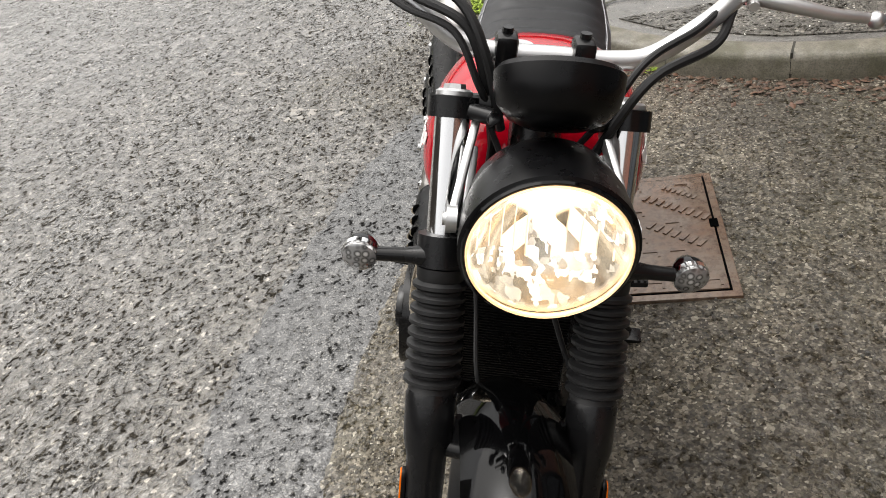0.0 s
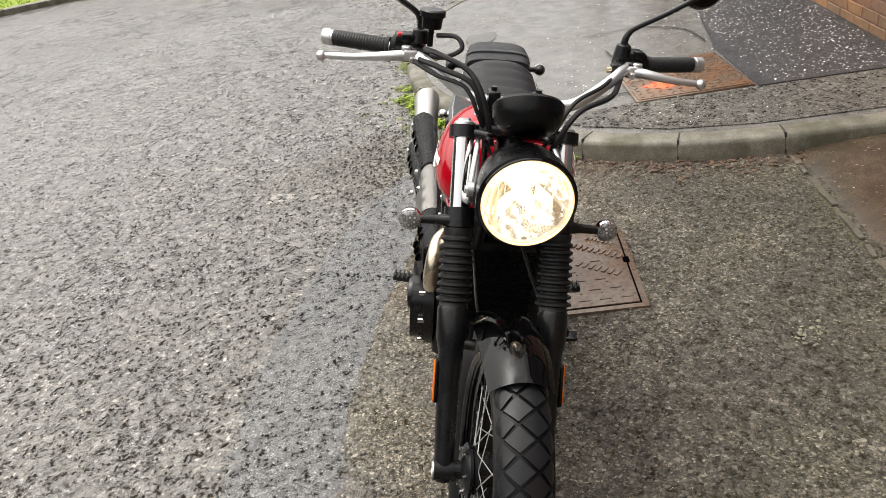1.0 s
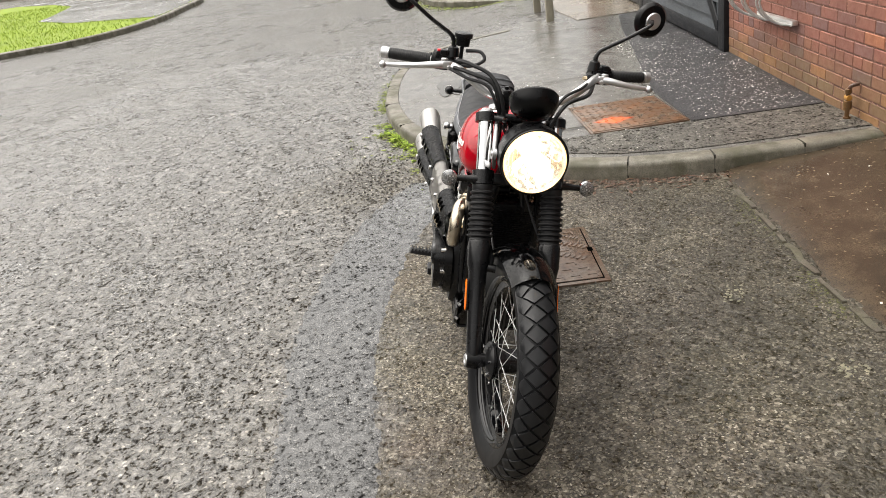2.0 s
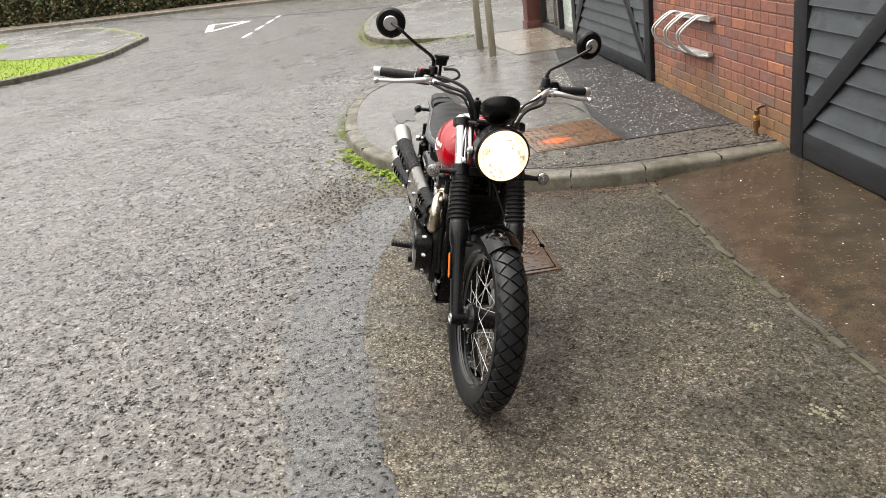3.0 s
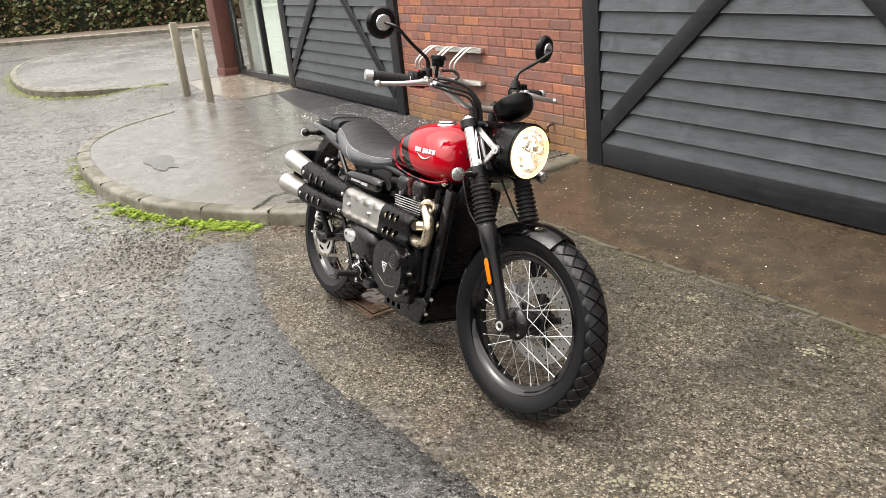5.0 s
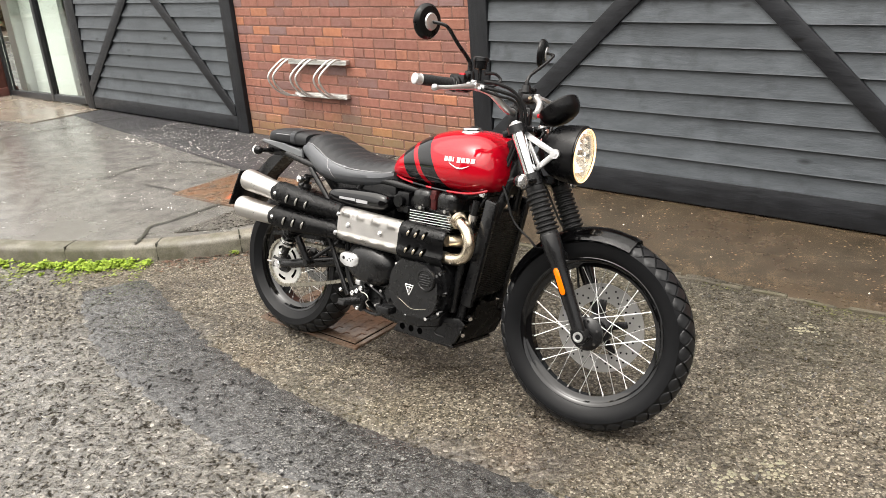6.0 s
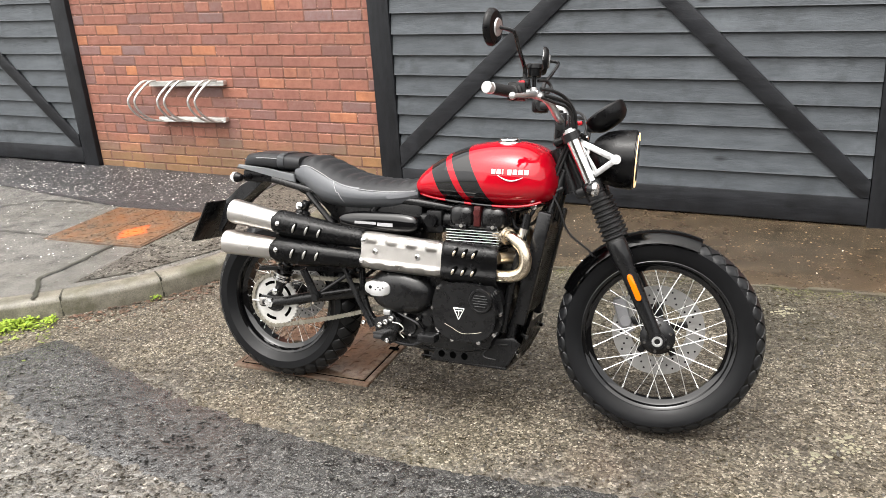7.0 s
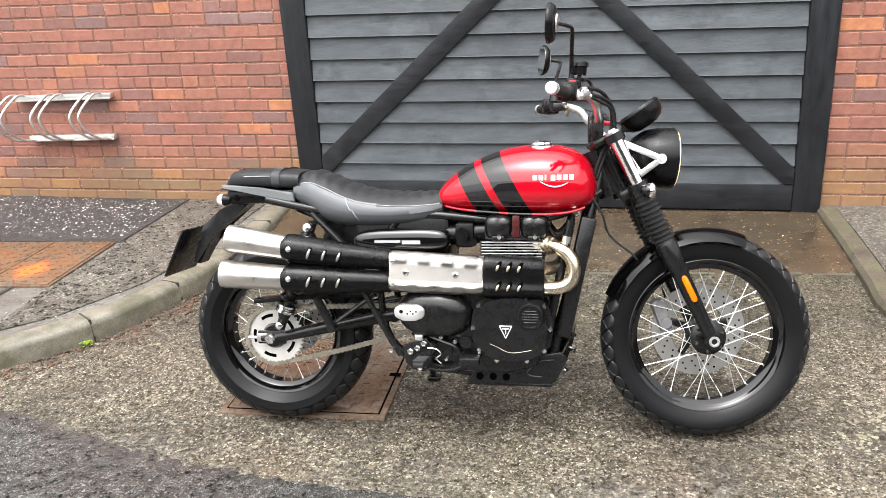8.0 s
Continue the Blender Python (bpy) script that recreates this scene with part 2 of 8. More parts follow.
def brick_material(name, tint=1.0):
    m, nt, p = tree_of(name)
    rnd = nt.nodes.new("ShaderNodeObjectInfo").outputs["Random"]
    v = coords(nt)
    off = nt.nodes.new("ShaderNodeVectorMath")
    link(nt, v, off.inputs[0])
    comb = nt.nodes.new("ShaderNodeCombineXYZ")
    link(nt, arith(nt, "MULTIPLY", rnd, 37.0), comb.inputs[0])
    link(nt, arith(nt, "MULTIPLY", rnd, 91.0), comb.inputs[2])
    link(nt, comb.outputs[0], off.inputs[1])
    n1 = noise_of(nt, off.outputs[0], 22.0, 6, 0.7)
    n2 = noise_of(nt, off.outputs[0], 120.0, 4)
    r = ramp(nt, rnd, (0.0, (0.16, 0.105, 0.10)), (0.14, (0.22, 0.10, 0.078)), (0.3, (0.30, 0.12, 0.079)), (0.55, (0.27, 0.110, 0.080)),
             (0.75, (0.335, 0.138, 0.09)), (0.88, (0.45, 0.175, 0.075)), (0.93, (0.25, 0.108, 0.08)), (1.0, (0.20, 0.13, 0.125)))
    base = mix(nt, ramp(nt, n1, (0.35, 0.0), (0.75, 0.55)), r, (0.16, 0.05, 0.035))
    base = mix(nt, ramp(nt, n2, (0.25, 0.5), (0.45, 0.0)), base, (0.10, 0.035, 0.03))
    # lime bloom and algae in the lowest courses, by height over the pavement
    geo = nt.nodes.new("ShaderNodeNewGeometry")
    xyz = nt.nodes.new("ShaderNodeSeparateXYZ")
    link(nt, geo.outputs["Position"], xyz.inputs[0])
    big = noise_of(nt, geo.outputs["Position"], 2.2, 6, 0.7)
    low = arith(nt, "SUBTRACT", arith(nt, "MULTIPLY_ADD", big, 0.55, 0.22), xyz.outputs[2])
    base = mix(nt, ramp(nt, low, (0.0, 0.0), (0.28, 0.6)), base, (0.19, 0.135, 0.05))
    sooty = noise_of(nt, geo.outputs["Position"], 1.7, 6, 0.65)
    base = mix(nt, ramp(nt, sooty, (0.42, 0.5), (0.60, 0.0)), base, mix(nt, 0.5, base, (0.085, 0.045, 0.038)))
    white = noise_of(nt, geo.outputs["Position"], 9.0, 7, 0.75)
    base = mix(nt, ramp(nt, white, (0.66, 0.0), (0.78, 0.5)), base, (0.42, 0.36, 0.30))
    link(nt, base, p.inputs["Base Color"])
    link(nt, ramp(nt, n1, (0.3, 0.55), (0.7, 0.85)), p.inputs["Roughness"])
    bump_of(nt, p, arith(nt, "MULTIPLY_ADD", n1, 1.5, n2), 0.6, 0.003)
    return m


def stained_wood(name, dark, light, along="X", gloss=0.45):
    """Sawn boards under thick dark stain: grain along the board, knots, and paler weathered streaks."""
    m, nt, p = tree_of(name)
    geo = nt.nodes.new("ShaderNodeTexCoord").outputs["Object"]
    rnd = nt.nodes.new("ShaderNodeObjectInfo").outputs["Random"]
    mapn = nt.nodes.new("ShaderNodeMapping")
    link(nt, geo, mapn.inputs["Vector"])
    mapn.inputs["Scale"].default_value = {"X": (2.0, 10, 10), "Z": (10, 10, 2.0)}[along]
    comb = nt.nodes.new("ShaderNodeCombineXYZ")
    for i in range(3):
        link(nt, arith(nt, "MULTIPLY", rnd, 17.0 + 9 * i), comb.inputs[i])
    link(nt, comb.outputs[0], mapn.inputs["Location"])
    g1 = noise_of(nt, mapn.outputs[0], 3.0, 8, 0.65)
    g2 = noise_of(nt, mapn.outputs[0], 14.0, 6, 0.7)
    big = noise_of(nt, geo, 2.6, 5)
    base = mix(nt, ramp(nt, g1, (0.28, 0.0), (0.80, 1.0)), dark, light)
    base = mix(nt, ramp(nt, g2, (0.3, 0.35), (0.45, 0.0)), base, tuple(c * 0.4 for c in dark))
    base = mix(nt, ramp(nt, big, (0.55, 0.0), (0.75, 0.35)), base, tuple(min(1, c * 1.5) for c in light))
    blot = noise_of(nt, geo, 5.5, 6, 0.6)
    base = mix(nt, ramp(nt, blot, (0.54, 0.0), (0.66, 0.5)), base, tuple(c * 0.55 for c in dark))
    base = mix(nt, arith(nt, "MULTIPLY", rnd, 0.45), base, dark)
    kv = node(nt, "ShaderNodeTexVoronoi", Scale=1.0, Randomness=1.0)
    km = nt.nodes.new("ShaderNodeMapping")
    km.inputs["Scale"].default_value = {"X": (2.2, 6, 6), "Z": (6, 6, 2.2)}[along]
    link(nt, comb.outputs[0], km.inputs["Location"])
    link(nt, geo, km.inputs["Vector"])
    link(nt, km.outputs[0], kv.inputs["Vector"])
    base = mix(nt, ramp(nt, kv.outputs["Distance"], (0.03, 0.85), (0.11, 0.0)), base, tuple(c * 0.25 for c in dark))
    pale = noise_of(nt, mapn.outputs[0], 30.0, 4, 0.8)
    base = mix(nt, ramp(nt, pale, (0.68, 0.0), (0.80, 0.22)), base, tuple(min(0.5, c * 2.2) for c in light))
    link(nt, base, p.inputs["Base Color"])
    link(nt, ramp(nt, g1, (0.3, gloss - 0.1), (0.7, gloss + 0.15)), p.inputs["Roughness"])
    p.inputs["Specular IOR Level"].default_value = 0.3
    bump_of(nt, p, arith(nt, "MULTIPLY_ADD", g1, 1.0, g2), 0.5, 0.003)
    return m


def rusty(name, clean, rust, paint=None, gloss=(0.18, 0.45)):
    m, nt, p = tree_of(name)
    v = coords(nt)
    n1, n2 = noise_of(nt, v, 6.0, 7, 0.7), noise_of(nt, v, 45.0, 6, 0.7)
    base = mix(nt, ramp(nt, n1, (0.38, 0.0), (0.62, 1.0)), clean, rust)
    base = mix(nt, ramp(nt, n2, (0.35, 0.6), (0.55, 0.0)), base, tuple(c * 0.35 for c in rust))
    if paint:
        xyz = nt.nodes.new("ShaderNodeSeparateXYZ")
        link(nt, v, xyz.inputs[0])
        dx = arith(nt, "ABSOLUTE", arith(nt, "SUBTRACT", xyz.outputs[0], paint[1]))
        dy = arith(nt, "ABSOLUTE", arith(nt, "SUBTRACT", xyz.outputs[1], paint[2]))
        d = arith(nt, "ADD", arith(nt, "MULTIPLY", dx, paint[3]), arith(nt, "MULTIPLY", dy, paint[4]))
        d = arith(nt, "ADD", d, arith(nt, "MULTIPLY", arith(nt, "SUBTRACT", n2, 0.5), 1.1))
        base = mix(nt, ramp(nt, d, (0.55, 0.9), (1.0, 0.0)), base, paint[0])
    link(nt, base, p.inputs["Base Color"])
    link(nt, ramp(nt, n1, (0.3, gloss[0]), (0.7, gloss[1])), p.inputs["Roughness"])
    p.inputs["Metallic"].default_value = 0.15
    bump_of(nt, p, n2, 0.4, 0.002)
    return m


def leafy(name, *cols):
    m, nt, p = tree_of(name)
    geo = nt.nodes.new("ShaderNodeNewGeometry")
    stops = [(i / max(1, len(cols) - 1), c) for i, c in enumerate(cols)]
    link(nt, ramp(nt, geo.outputs["Random Per Island"], *stops), p.inputs["Base Color"])
    p.inputs["Roughness"].default_value = 0.6
    p.inputs["Specular IOR Level"].default_value = 0.3
    return m


def glass_material(name, color=(0.9, 0.95, 0.95), rough=0.0):
    m, nt, p = tree_of(name)
    p.inputs["Base Color"].default_value = (*color, 1)
    p.inputs["Roughness"].default_value = rough
    p.inputs["Transmission Weight"].default_value = 1.0
    p.inputs["IOR"].default_value = 1.45
    return m


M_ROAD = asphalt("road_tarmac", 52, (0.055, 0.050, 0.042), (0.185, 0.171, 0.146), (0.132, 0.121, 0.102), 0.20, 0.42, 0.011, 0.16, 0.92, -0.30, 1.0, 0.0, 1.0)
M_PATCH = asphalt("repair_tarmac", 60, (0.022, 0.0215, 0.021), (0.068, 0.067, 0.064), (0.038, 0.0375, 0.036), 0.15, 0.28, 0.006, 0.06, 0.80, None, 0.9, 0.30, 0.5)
M_DARKTAR = asphalt("footway_tarmac", 70, (0.014, 0.014, 0.015), (0.05, 0.048, 0.05), (0.028, 0.027, 0.03), 0.28, 0.50, 0.004, 0.25, 0.4)
M_APRON = concrete("wet_apron_concrete", (0.024, 0.0185, 0.0125), (0.086, 0.064, 0.041), (0.048, 0.030, 0.017), 0.13, 0.36, 0.02, 0.0012)
M_FOOTWAY = concrete("footway_concrete", (0.076, 0.073, 0.067), (0.195, 0.187, 0.173), (0.100, 0.096, 0.082), 0.12, 0.34, 0.0, 0.0025)
M_KERB = concrete("kerb_concrete", (0.070, 0.064, 0.048), (0.205, 0.187, 0.148), (0.060, 0.057, 0.030), 0.4, 0.7, 0.0, 0.004, (0.46, 0.60), 5.0)
M_EDGING = concrete("dirty_edging", (0.040, 0.034, 0.025), (0.118, 0.102, 0.076), (0.075, 0.070, 0.038), 0.4, 0.7, 0.0, 0.004, (0.45, 0.6), 6.0)
M_BEIGE = concrete("doorway_slab", (0.15, 0.13, 0.105), (0.26, 0.228, 0.19), (0.17, 0.13, 0.09), 0.14, 0.34, 0.0, 0.001)
M_BRICK = brick_material("red_brick")
M_MORTAR = concrete("mortar", (0.13, 0.066, 0.048), (0.23, 0.118, 0.086), (0.15, 0.078, 0.057), 0.8, 0.95, 0.1, 0.003)
M_BOARD = stained_wood("dark_stained_board", (0.044, 0.050, 0.056), (0.094, 0.105, 0.116), "X", 0.42)
M_BRACE = stained_wood("black_stained_timber", (0.006, 0.0065, 0.008), (0.022, 0.024, 0.028), "X", 0.45)
M_POST = stained_wood("black_stained_post", (0.006, 0.0065, 0.008), (0.022, 0.024, 0.028), "Z", 0.45)
M_BOLLARD = stained_wood("weathered_timber", (0.22, 0.20, 0.15), (0.42, 0.39, 0.31), "Z", 0.6)
M_PILLAR = stained_wood("red_brown_timber", (0.09, 0.035, 0.028), (0.18, 0.075, 0.06), "Z", 0.5)
M_IRON = rusty("cast_iron_cover", (0.140, 0.108, 0.084), (0.128, 0.074, 0.045), None, (0.08, 0.22))
M_RUST = rusty("rusted_plate", (0.125, 0.095, 0.068), (0.185, 0.085, 0.038), ((0.80, 0.13, 0.03), 0.14, -0.12, 9.5, 6.5))
M_GALV = plain("galvanised_steel", (0.62, 0.62, 0.60), 0.38, 0.85, 0, 0.2, 30, 0.0006)
M_WHITELINE = concrete("road_paint", (0.55, 0.55, 0.53), (0.8, 0.8, 0.78), (0.45, 0.45, 0.43), 0.4, 0.6, 0.1, 0.002)
M_MOSS = leafy("moss_and_weed", (0.070, 0.085, 0.018), (0.11, 0.14, 0.022), (0.16, 0.20, 0.03), (0.085, 0.075, 0.024))
M_LEAF = leafy("leaf_litter", (0.050, 0.030, 0.020), (0.095, 0.050, 0.030), (0.035, 0.026, 0.018), (0.13, 0.075, 0.045))
M_STONE = leafy("loose_stones", (0.03, 0.028, 0.026), (0.07, 0.066, 0.06), (0.13, 0.12, 0.105), (0.045, 0.043, 0.04))
M_PETAL = leafy("pale_flecks", (0.62, 0.59, 0.54), (0.85, 0.83, 0.80), (0.45, 0.42, 0.38))
M_GRASS = leafy("verge_grass", (0.14, 0.21, 0.015), (0.20, 0.29, 0.02), (0.25, 0.33, 0.03))
M_TURF = plain("turf", (0.16, 0.22, 0.02), 0.8, 0, 0, 0.4, 9, 0.01)
M_HEDGE = leafy("hedge_leaves", (0.05, 0.07, 0.028), (0.085, 0.115, 0.045), (0.11, 0.075, 0.04), (0.12, 0.15, 0.06), (0.19, 0.085, 0.045))
M_EARTH = concrete("verge_earth", (0.06, 0.04, 0.028), (0.12, 0.085, 0.06), (0.08, 0.06, 0.03), 0.7, 0.9, 0.05, 0.01)
M_BLACKALU = plain("dark_window_frame", (0.02, 0.021, 0.023), 0.4, 0.1)
M_ROOM = plain("shop_interior", (0.80, 0.82, 0.76), 0.8, 0, 0, 0.1, 3)
M_PANE = glass_material("window_glass", (0.85, 0.92, 0.9))


# ---- mesh helpers ----
def obj(name, bm, mats, parent=None, label="", smooth=35.0):
    me = bpy.data.meshes.new(name)
    bmesh.ops.recalc_face_normals(bm, faces=bm.faces)
    bm.to_mesh(me)
    bm.free()
    for m in (mats if isinstance(mats, (list, tuple)) else [mats]):
        me.materials.append(m)
    if smooth:
        for p in me.polygons:
            p.use_smooth = True
        me.set_sharp_from_angle(angle=radians(smooth))
    ob = new(name, me)
    if parent is not None:
        ob.parent = parent
    if label:
        ob["label"] = label
    return ob


def part(name, bm, material, parent, label="", smooth=35.0):
    return obj(name, bm, material, parent, label, smooth)


def share(name, mesh, parent, m=None):
    ob = new(name, mesh)
    ob.parent = parent
    if m is not None:
        ob.matrix_basis = m
    return ob


def raw(name, verts, faces, mat, parent=None, smooth=0.0):
    me = bpy.data.meshes.new(name)
    me.from_pydata([tuple(v) for v in verts], [], faces)
    me.materials.append(mat)
    if smooth:
        for p in me.polygons:
            p.use_smooth = True
        me.set_sharp_from_angle(angle=radians(smooth))
    ob = new(name, me)
    if parent is not None:
        ob.parent = parent
    return ob


def add_box(bm, lo, hi, bevel=0.0, m=None, segs=2):
    c = [(a + b) / 2 for a, b in zip(lo, hi)]
    s = [abs(b - a) for a, b in zip(lo, hi)]
    r = bmesh.ops.create_cube(bm, size=1.0, matrix=Matrix.Translation(c) @ Matrix.Diagonal((*s, 1)))
    vs = r["verts"]
    if bevel:
        es = list({e for v in vs for e in v.link_edges})
        out = bmesh.ops.bevel(bm, geom=es, offset=bevel, segments=segs, profile=0.5, affect="EDGES")
        vs = list({v for f in out["faces"] for v in f.verts} | {v for v in vs if v.is_valid})
    if m is not None:
        bmesh.ops.transform(bm, matrix=m, verts=vs)
    return vs


def ring(bm, c, u, v, ru, rv, n, power=2.0):
    out = []
    for i in range(n):
        a = 2 * math.pi * i / n
        ca, sa = math.cos(a), math.sin(a)
        e = 2.0 / power
        out.append(bm.verts.new(c + u * (ru * math.copysign(abs(ca) ** e, ca)) + v * (rv * math.copysign(abs(sa) ** e, sa))))
    return out


def bridge(bm, a, b):
    n = len(a)
    for i in range(n):
        bm.faces.new((a[i], a[(i + 1) % n], b[(i + 1) % n], b[i]))


def basis(d):
    d = Vector(d).normalized()
    up = Vector((0, 0, 1)) if abs(d.z) < 0.9 else Vector((1, 0, 0))
    u = d.cross(up).normalized()
    return u, u.cross(d).normalized(), d


def rod(bm, a, b, r0, r1=None, n=16, caps=True):
    a, b = Vector(a), Vector(b)
    u, v, _ = basis(b - a)
    r1 = r0 if r1 is None else r1
    ra, rb = ring(bm, a, u, v, r0, r0, n), ring(bm, b, u, v, r1, r1, n)
    bridge(bm, ra, rb)
    if caps:
        bm.faces.new(ra[::-1])
        bm.faces.new(rb)


def lathe(bm, profile, a, d, n=32, close=False):
    """Turns (distance along d, radius) pairs round the axis that starts at a."""
    a = Vector(a)
    u, v, d = basis(d)
    rings = [ring(bm, a + d * s, u, v, max(r, 1e-5), max(r, 1e-5), n) for s, r in profile]
    for p, q in zip(rings, rings[1:]):
        bridge(bm, p, q)
    if close:
        bridge(bm, rings[-1], rings[0])
    else:
        bm.faces.new(rings[0][::-1])
        bm.faces.new(rings[-1])


def smooth_path(pts, steps=8):
    """A Catmull-Rom line through the points."""
    p = [Vector(q) for q in pts]
    p = [p[0] * 2 - p[1]] + p + [p[-1] * 2 - p[-2]]
    out = []
    for i in range(1, len(p) - 2):
        for k in range(steps):
            t = k / steps
            a, b, c, d = p[i - 1], p[i], p[i + 1], p[i + 2]
            out.append(0.5 * ((2 * b) + (c - a) * t + (2 * a - 5 * b + 4 * c - d) * t * t + (3 * b - a - 3 * c + d) * t ** 3))
    out.append(p[-2])
    return out


def tube(bm, pts, r, n=12, steps=8, rv=None, ends=True):
    """A round tube along a smooth line; r may be a list, one radius a point given."""
    path = smooth_path(pts, steps) if steps > 1 else [Vector(q) for q in pts]
    m = len(path)
    u = None
    rings = []
    for i, q in enumerate(path):
        d = (path[min(i + 1, m - 1)] - path[max(i - 1, 0)]).normalized()
        if u is None:
            u = basis(d)[0]
        u = (u - d * u.dot(d)).normalized()
        v = d.cross(u)
        if isinstance(r, (list, tuple)):
            f = i / (m - 1) * (len(r) - 1)
            k = min(int(f), len(r) - 2)
            rr = r[k] + (r[k + 1] - r[k]) * (f - k)
        else:
            rr = r
        rings.append(ring(bm, q, u, v, rr, rr if rv is None else rv, n))
    for a, b in zip(rings, rings[1:]):
        bridge(bm, a, b)
    if ends:
        bm.faces.new(rings[0][::-1])
        bm.faces.new(rings[-1])


def slab(bm, outline, z0, z1, bevel=0.0):
    """A plate with the outline (x, y) between two heights."""
    lo = [bm.verts.new((x, y, z0)) for x, y in outline]
    hi = [bm.verts.new((x, y, z1)) for x, y in outline]
    n = len(outline)
    bm.faces.new(lo[::-1])
    top = bm.faces.new(hi)
    for i in range(n):
        bm.faces.new((lo[i], lo[(i + 1) % n], hi[(i + 1) % n], hi[i]))
    if bevel:
        bmesh.ops.bevel(bm, geom=list(top.edges), offset=bevel, segments=2, profile=0.5, affect="EDGES")


def plate(bm, outline, y0, y1, bevel=0.0):
    """A plate with the outline (x, z), from y0 to y1."""
    a = [bm.verts.new((x, y0, z)) for x, z in outline]
    b = [bm.verts.new((x, y1, z)) for x, z in outline]
    n = len(outline)
    f1, f2 = bm.faces.new(a), bm.faces.new(b[::-1])
    for i in range(n):
        bm.faces.new((a[(i + 1) % n], a[i], b[i], b[(i + 1) % n]))
    if bevel:
        bmesh.ops.bevel(bm, geom=list(f1.edges) + list(f2.edges), offset=bevel, segments=2, profile=0.5, affect="EDGES")


def step01(x, a, b):
    t = min(1.0, max(0.0, (x - a) / (b - a)))
    return t * t * (3 - 2 * t)


# ---- lie of the land: level at the garage, rising gently away along the street ----
def rise(x):
    d = -1.5 - x
    if d <= 0:
        return 0.0
    return 0.022 * (d if d < 38 else 38 + (d - 38) * 0.15) * step01(d, -0.2, 1.5)


def road_z(x, y):
    crossing = 0.1 * step01(y, 0.1, 1.1) * step01(-x, 5.9, 6.7) * step01(x, -9.6, -8.8)
    fine = 0.0
    if -9 < x < 6 and -7 < y < 2.6:
        k = min(1.0, abs(y - 0.1) + abs(x - 0.7) * 0.2)
        fine = 0.007 * k * noise.noise((x * 1.3, y * 1.3, 0)) + 0.0035 * k * noise.noise((x * 5, y * 5, 3))
        if -7.2 < x < 4.2 and -4.2 < y < 1.6:
            pit = noise.noise((x * 19, y * 19, 9)) + 0.7 * noise.noise((x * 43, y * 43, 2))
            fine -= min(0.008, max(0.0, pit - 0.10) * 0.014) * min(1.0, k)
    return rise(x) + crossing + fine


def steps_out(lo, hi, step, grow, far):
    mid = list(np.arange(lo, hi + 1e-6, step))
    s, x, up = step, hi, []
    while x < far:
        s *= grow
        x += s
        up.append(x)
    s, x, dn = step, lo, []
    while x > -far:
        s *= grow
        x -= s
        dn.append(x)
    return dn[::-1] + mid + up


def finer(run, lo, hi, step):
    """The same run of stations, closer together between lo and hi."""
    return [v for v in run if v < lo - 1e-6] + list(np.arange(lo, hi + 1e-6, step)) + [v for v in run if v > hi + 1e-6]


gx = finer(steps_out(-9.0, 5.0, 0.1, 1.25, 900), -7.0, 4.0, 0.022)
gy = finer(steps_out(-4.5, 2.4, 0.1, 1.25, 900), -3.8, 1.5, 0.02)
nx, ny = len(gx), len(gy)
ground_verts = [(x, y, road_z(x, y)) for x in gx for y in gy]
ground_faces = [(i * ny + j, (i + 1) * ny + j, (i + 1) * ny + j + 1, i * ny + j + 1) for i in range(nx - 1) for j in range(ny - 1)]
ground = raw("road", ground_verts, ground_faces, M_ROAD, None, 60)
tagged(ground, "wet worn grey tarmac road with coarse chippings", "road", kind="structure")


def strip_sheet(name, left, right, mat, lift, rows=60, cols=8, ragged=0.02, seed=0):
    """A thin laid sheet that follows the road between two edges."""
    a, b = smooth_path([(*p, 0) for p in left], rows), smooth_path([(*p, 0) for p in right], rows)
    m = min(len(a), len(b))
    ia, ib = [int(i * (len(a) - 1) / (m - 1)) for i in range(m)], [int(i * (len(b) - 1) / (m - 1)) for i in range(m)]
    vs, fs = [], []
    for i in range(m):
        p, q = a[ia[i]], b[ib[i]]
        wob = ragged * noise.noise((i * 0.35, seed, 1)), ragged * noise.noise((i * 0.35, seed, 7))
        for j in range(cols + 1):
            t = j / cols
            t2 = t + wob[0] * (1 - t) / 0.4 + wob[1] * t / 0.4
            c = p.lerp(q, t2)
            edge = 0.0 if 0 < j < cols else -0.006
            vs.append((c.x, c.y, road_z(c.x, c.y) + lift + edge))
    for i in range(m - 1):
        for j in range(cols):
            k = i * (cols + 1) + j
            fs.append((k, k + cols + 1, k + cols + 2, k + 1))
    return raw(name, vs, fs, mat, None, 60)


patch = strip_sheet("tarmac_repair", [(-1.40, -0.26), (-0.95, -0.47), (-0.45, -0.61), (0.05, -0.67), (0.5, -0.70), (1.05, -0.66), (1.6, -0.60), (2.4, -0.5), (3.4, -0.3)],
                    [(-1.24, 0.04), (-0.8, -0.08), (-0.4, -0.19), (0.0, -0.27), (0.25, -0.30), (0.72, -0.325), (1.25, -0.28), (1.78, -0.22), (2.6, -0.06)], M_PATCH, 0.005, 14)
tagged(patch, "smoother dark tarmac repair strip in the road", "road patch", kind="structure")

# the garage range follows the slight fall of the street
def fall(x):
    return -0.0212 * (x + 0.64)


def sheared(bm):
    for v in bm.verts:
        v.co.z += fall(v.co.x)
    return bm


# the wet concrete apron in front of the large garage door, rising to the threshold
def apron_z(x, y):
    return 0.012 + max(0.0, (y - 1.5) / 0.95) * (0.063 + fall(x))


vs, fs = [], []
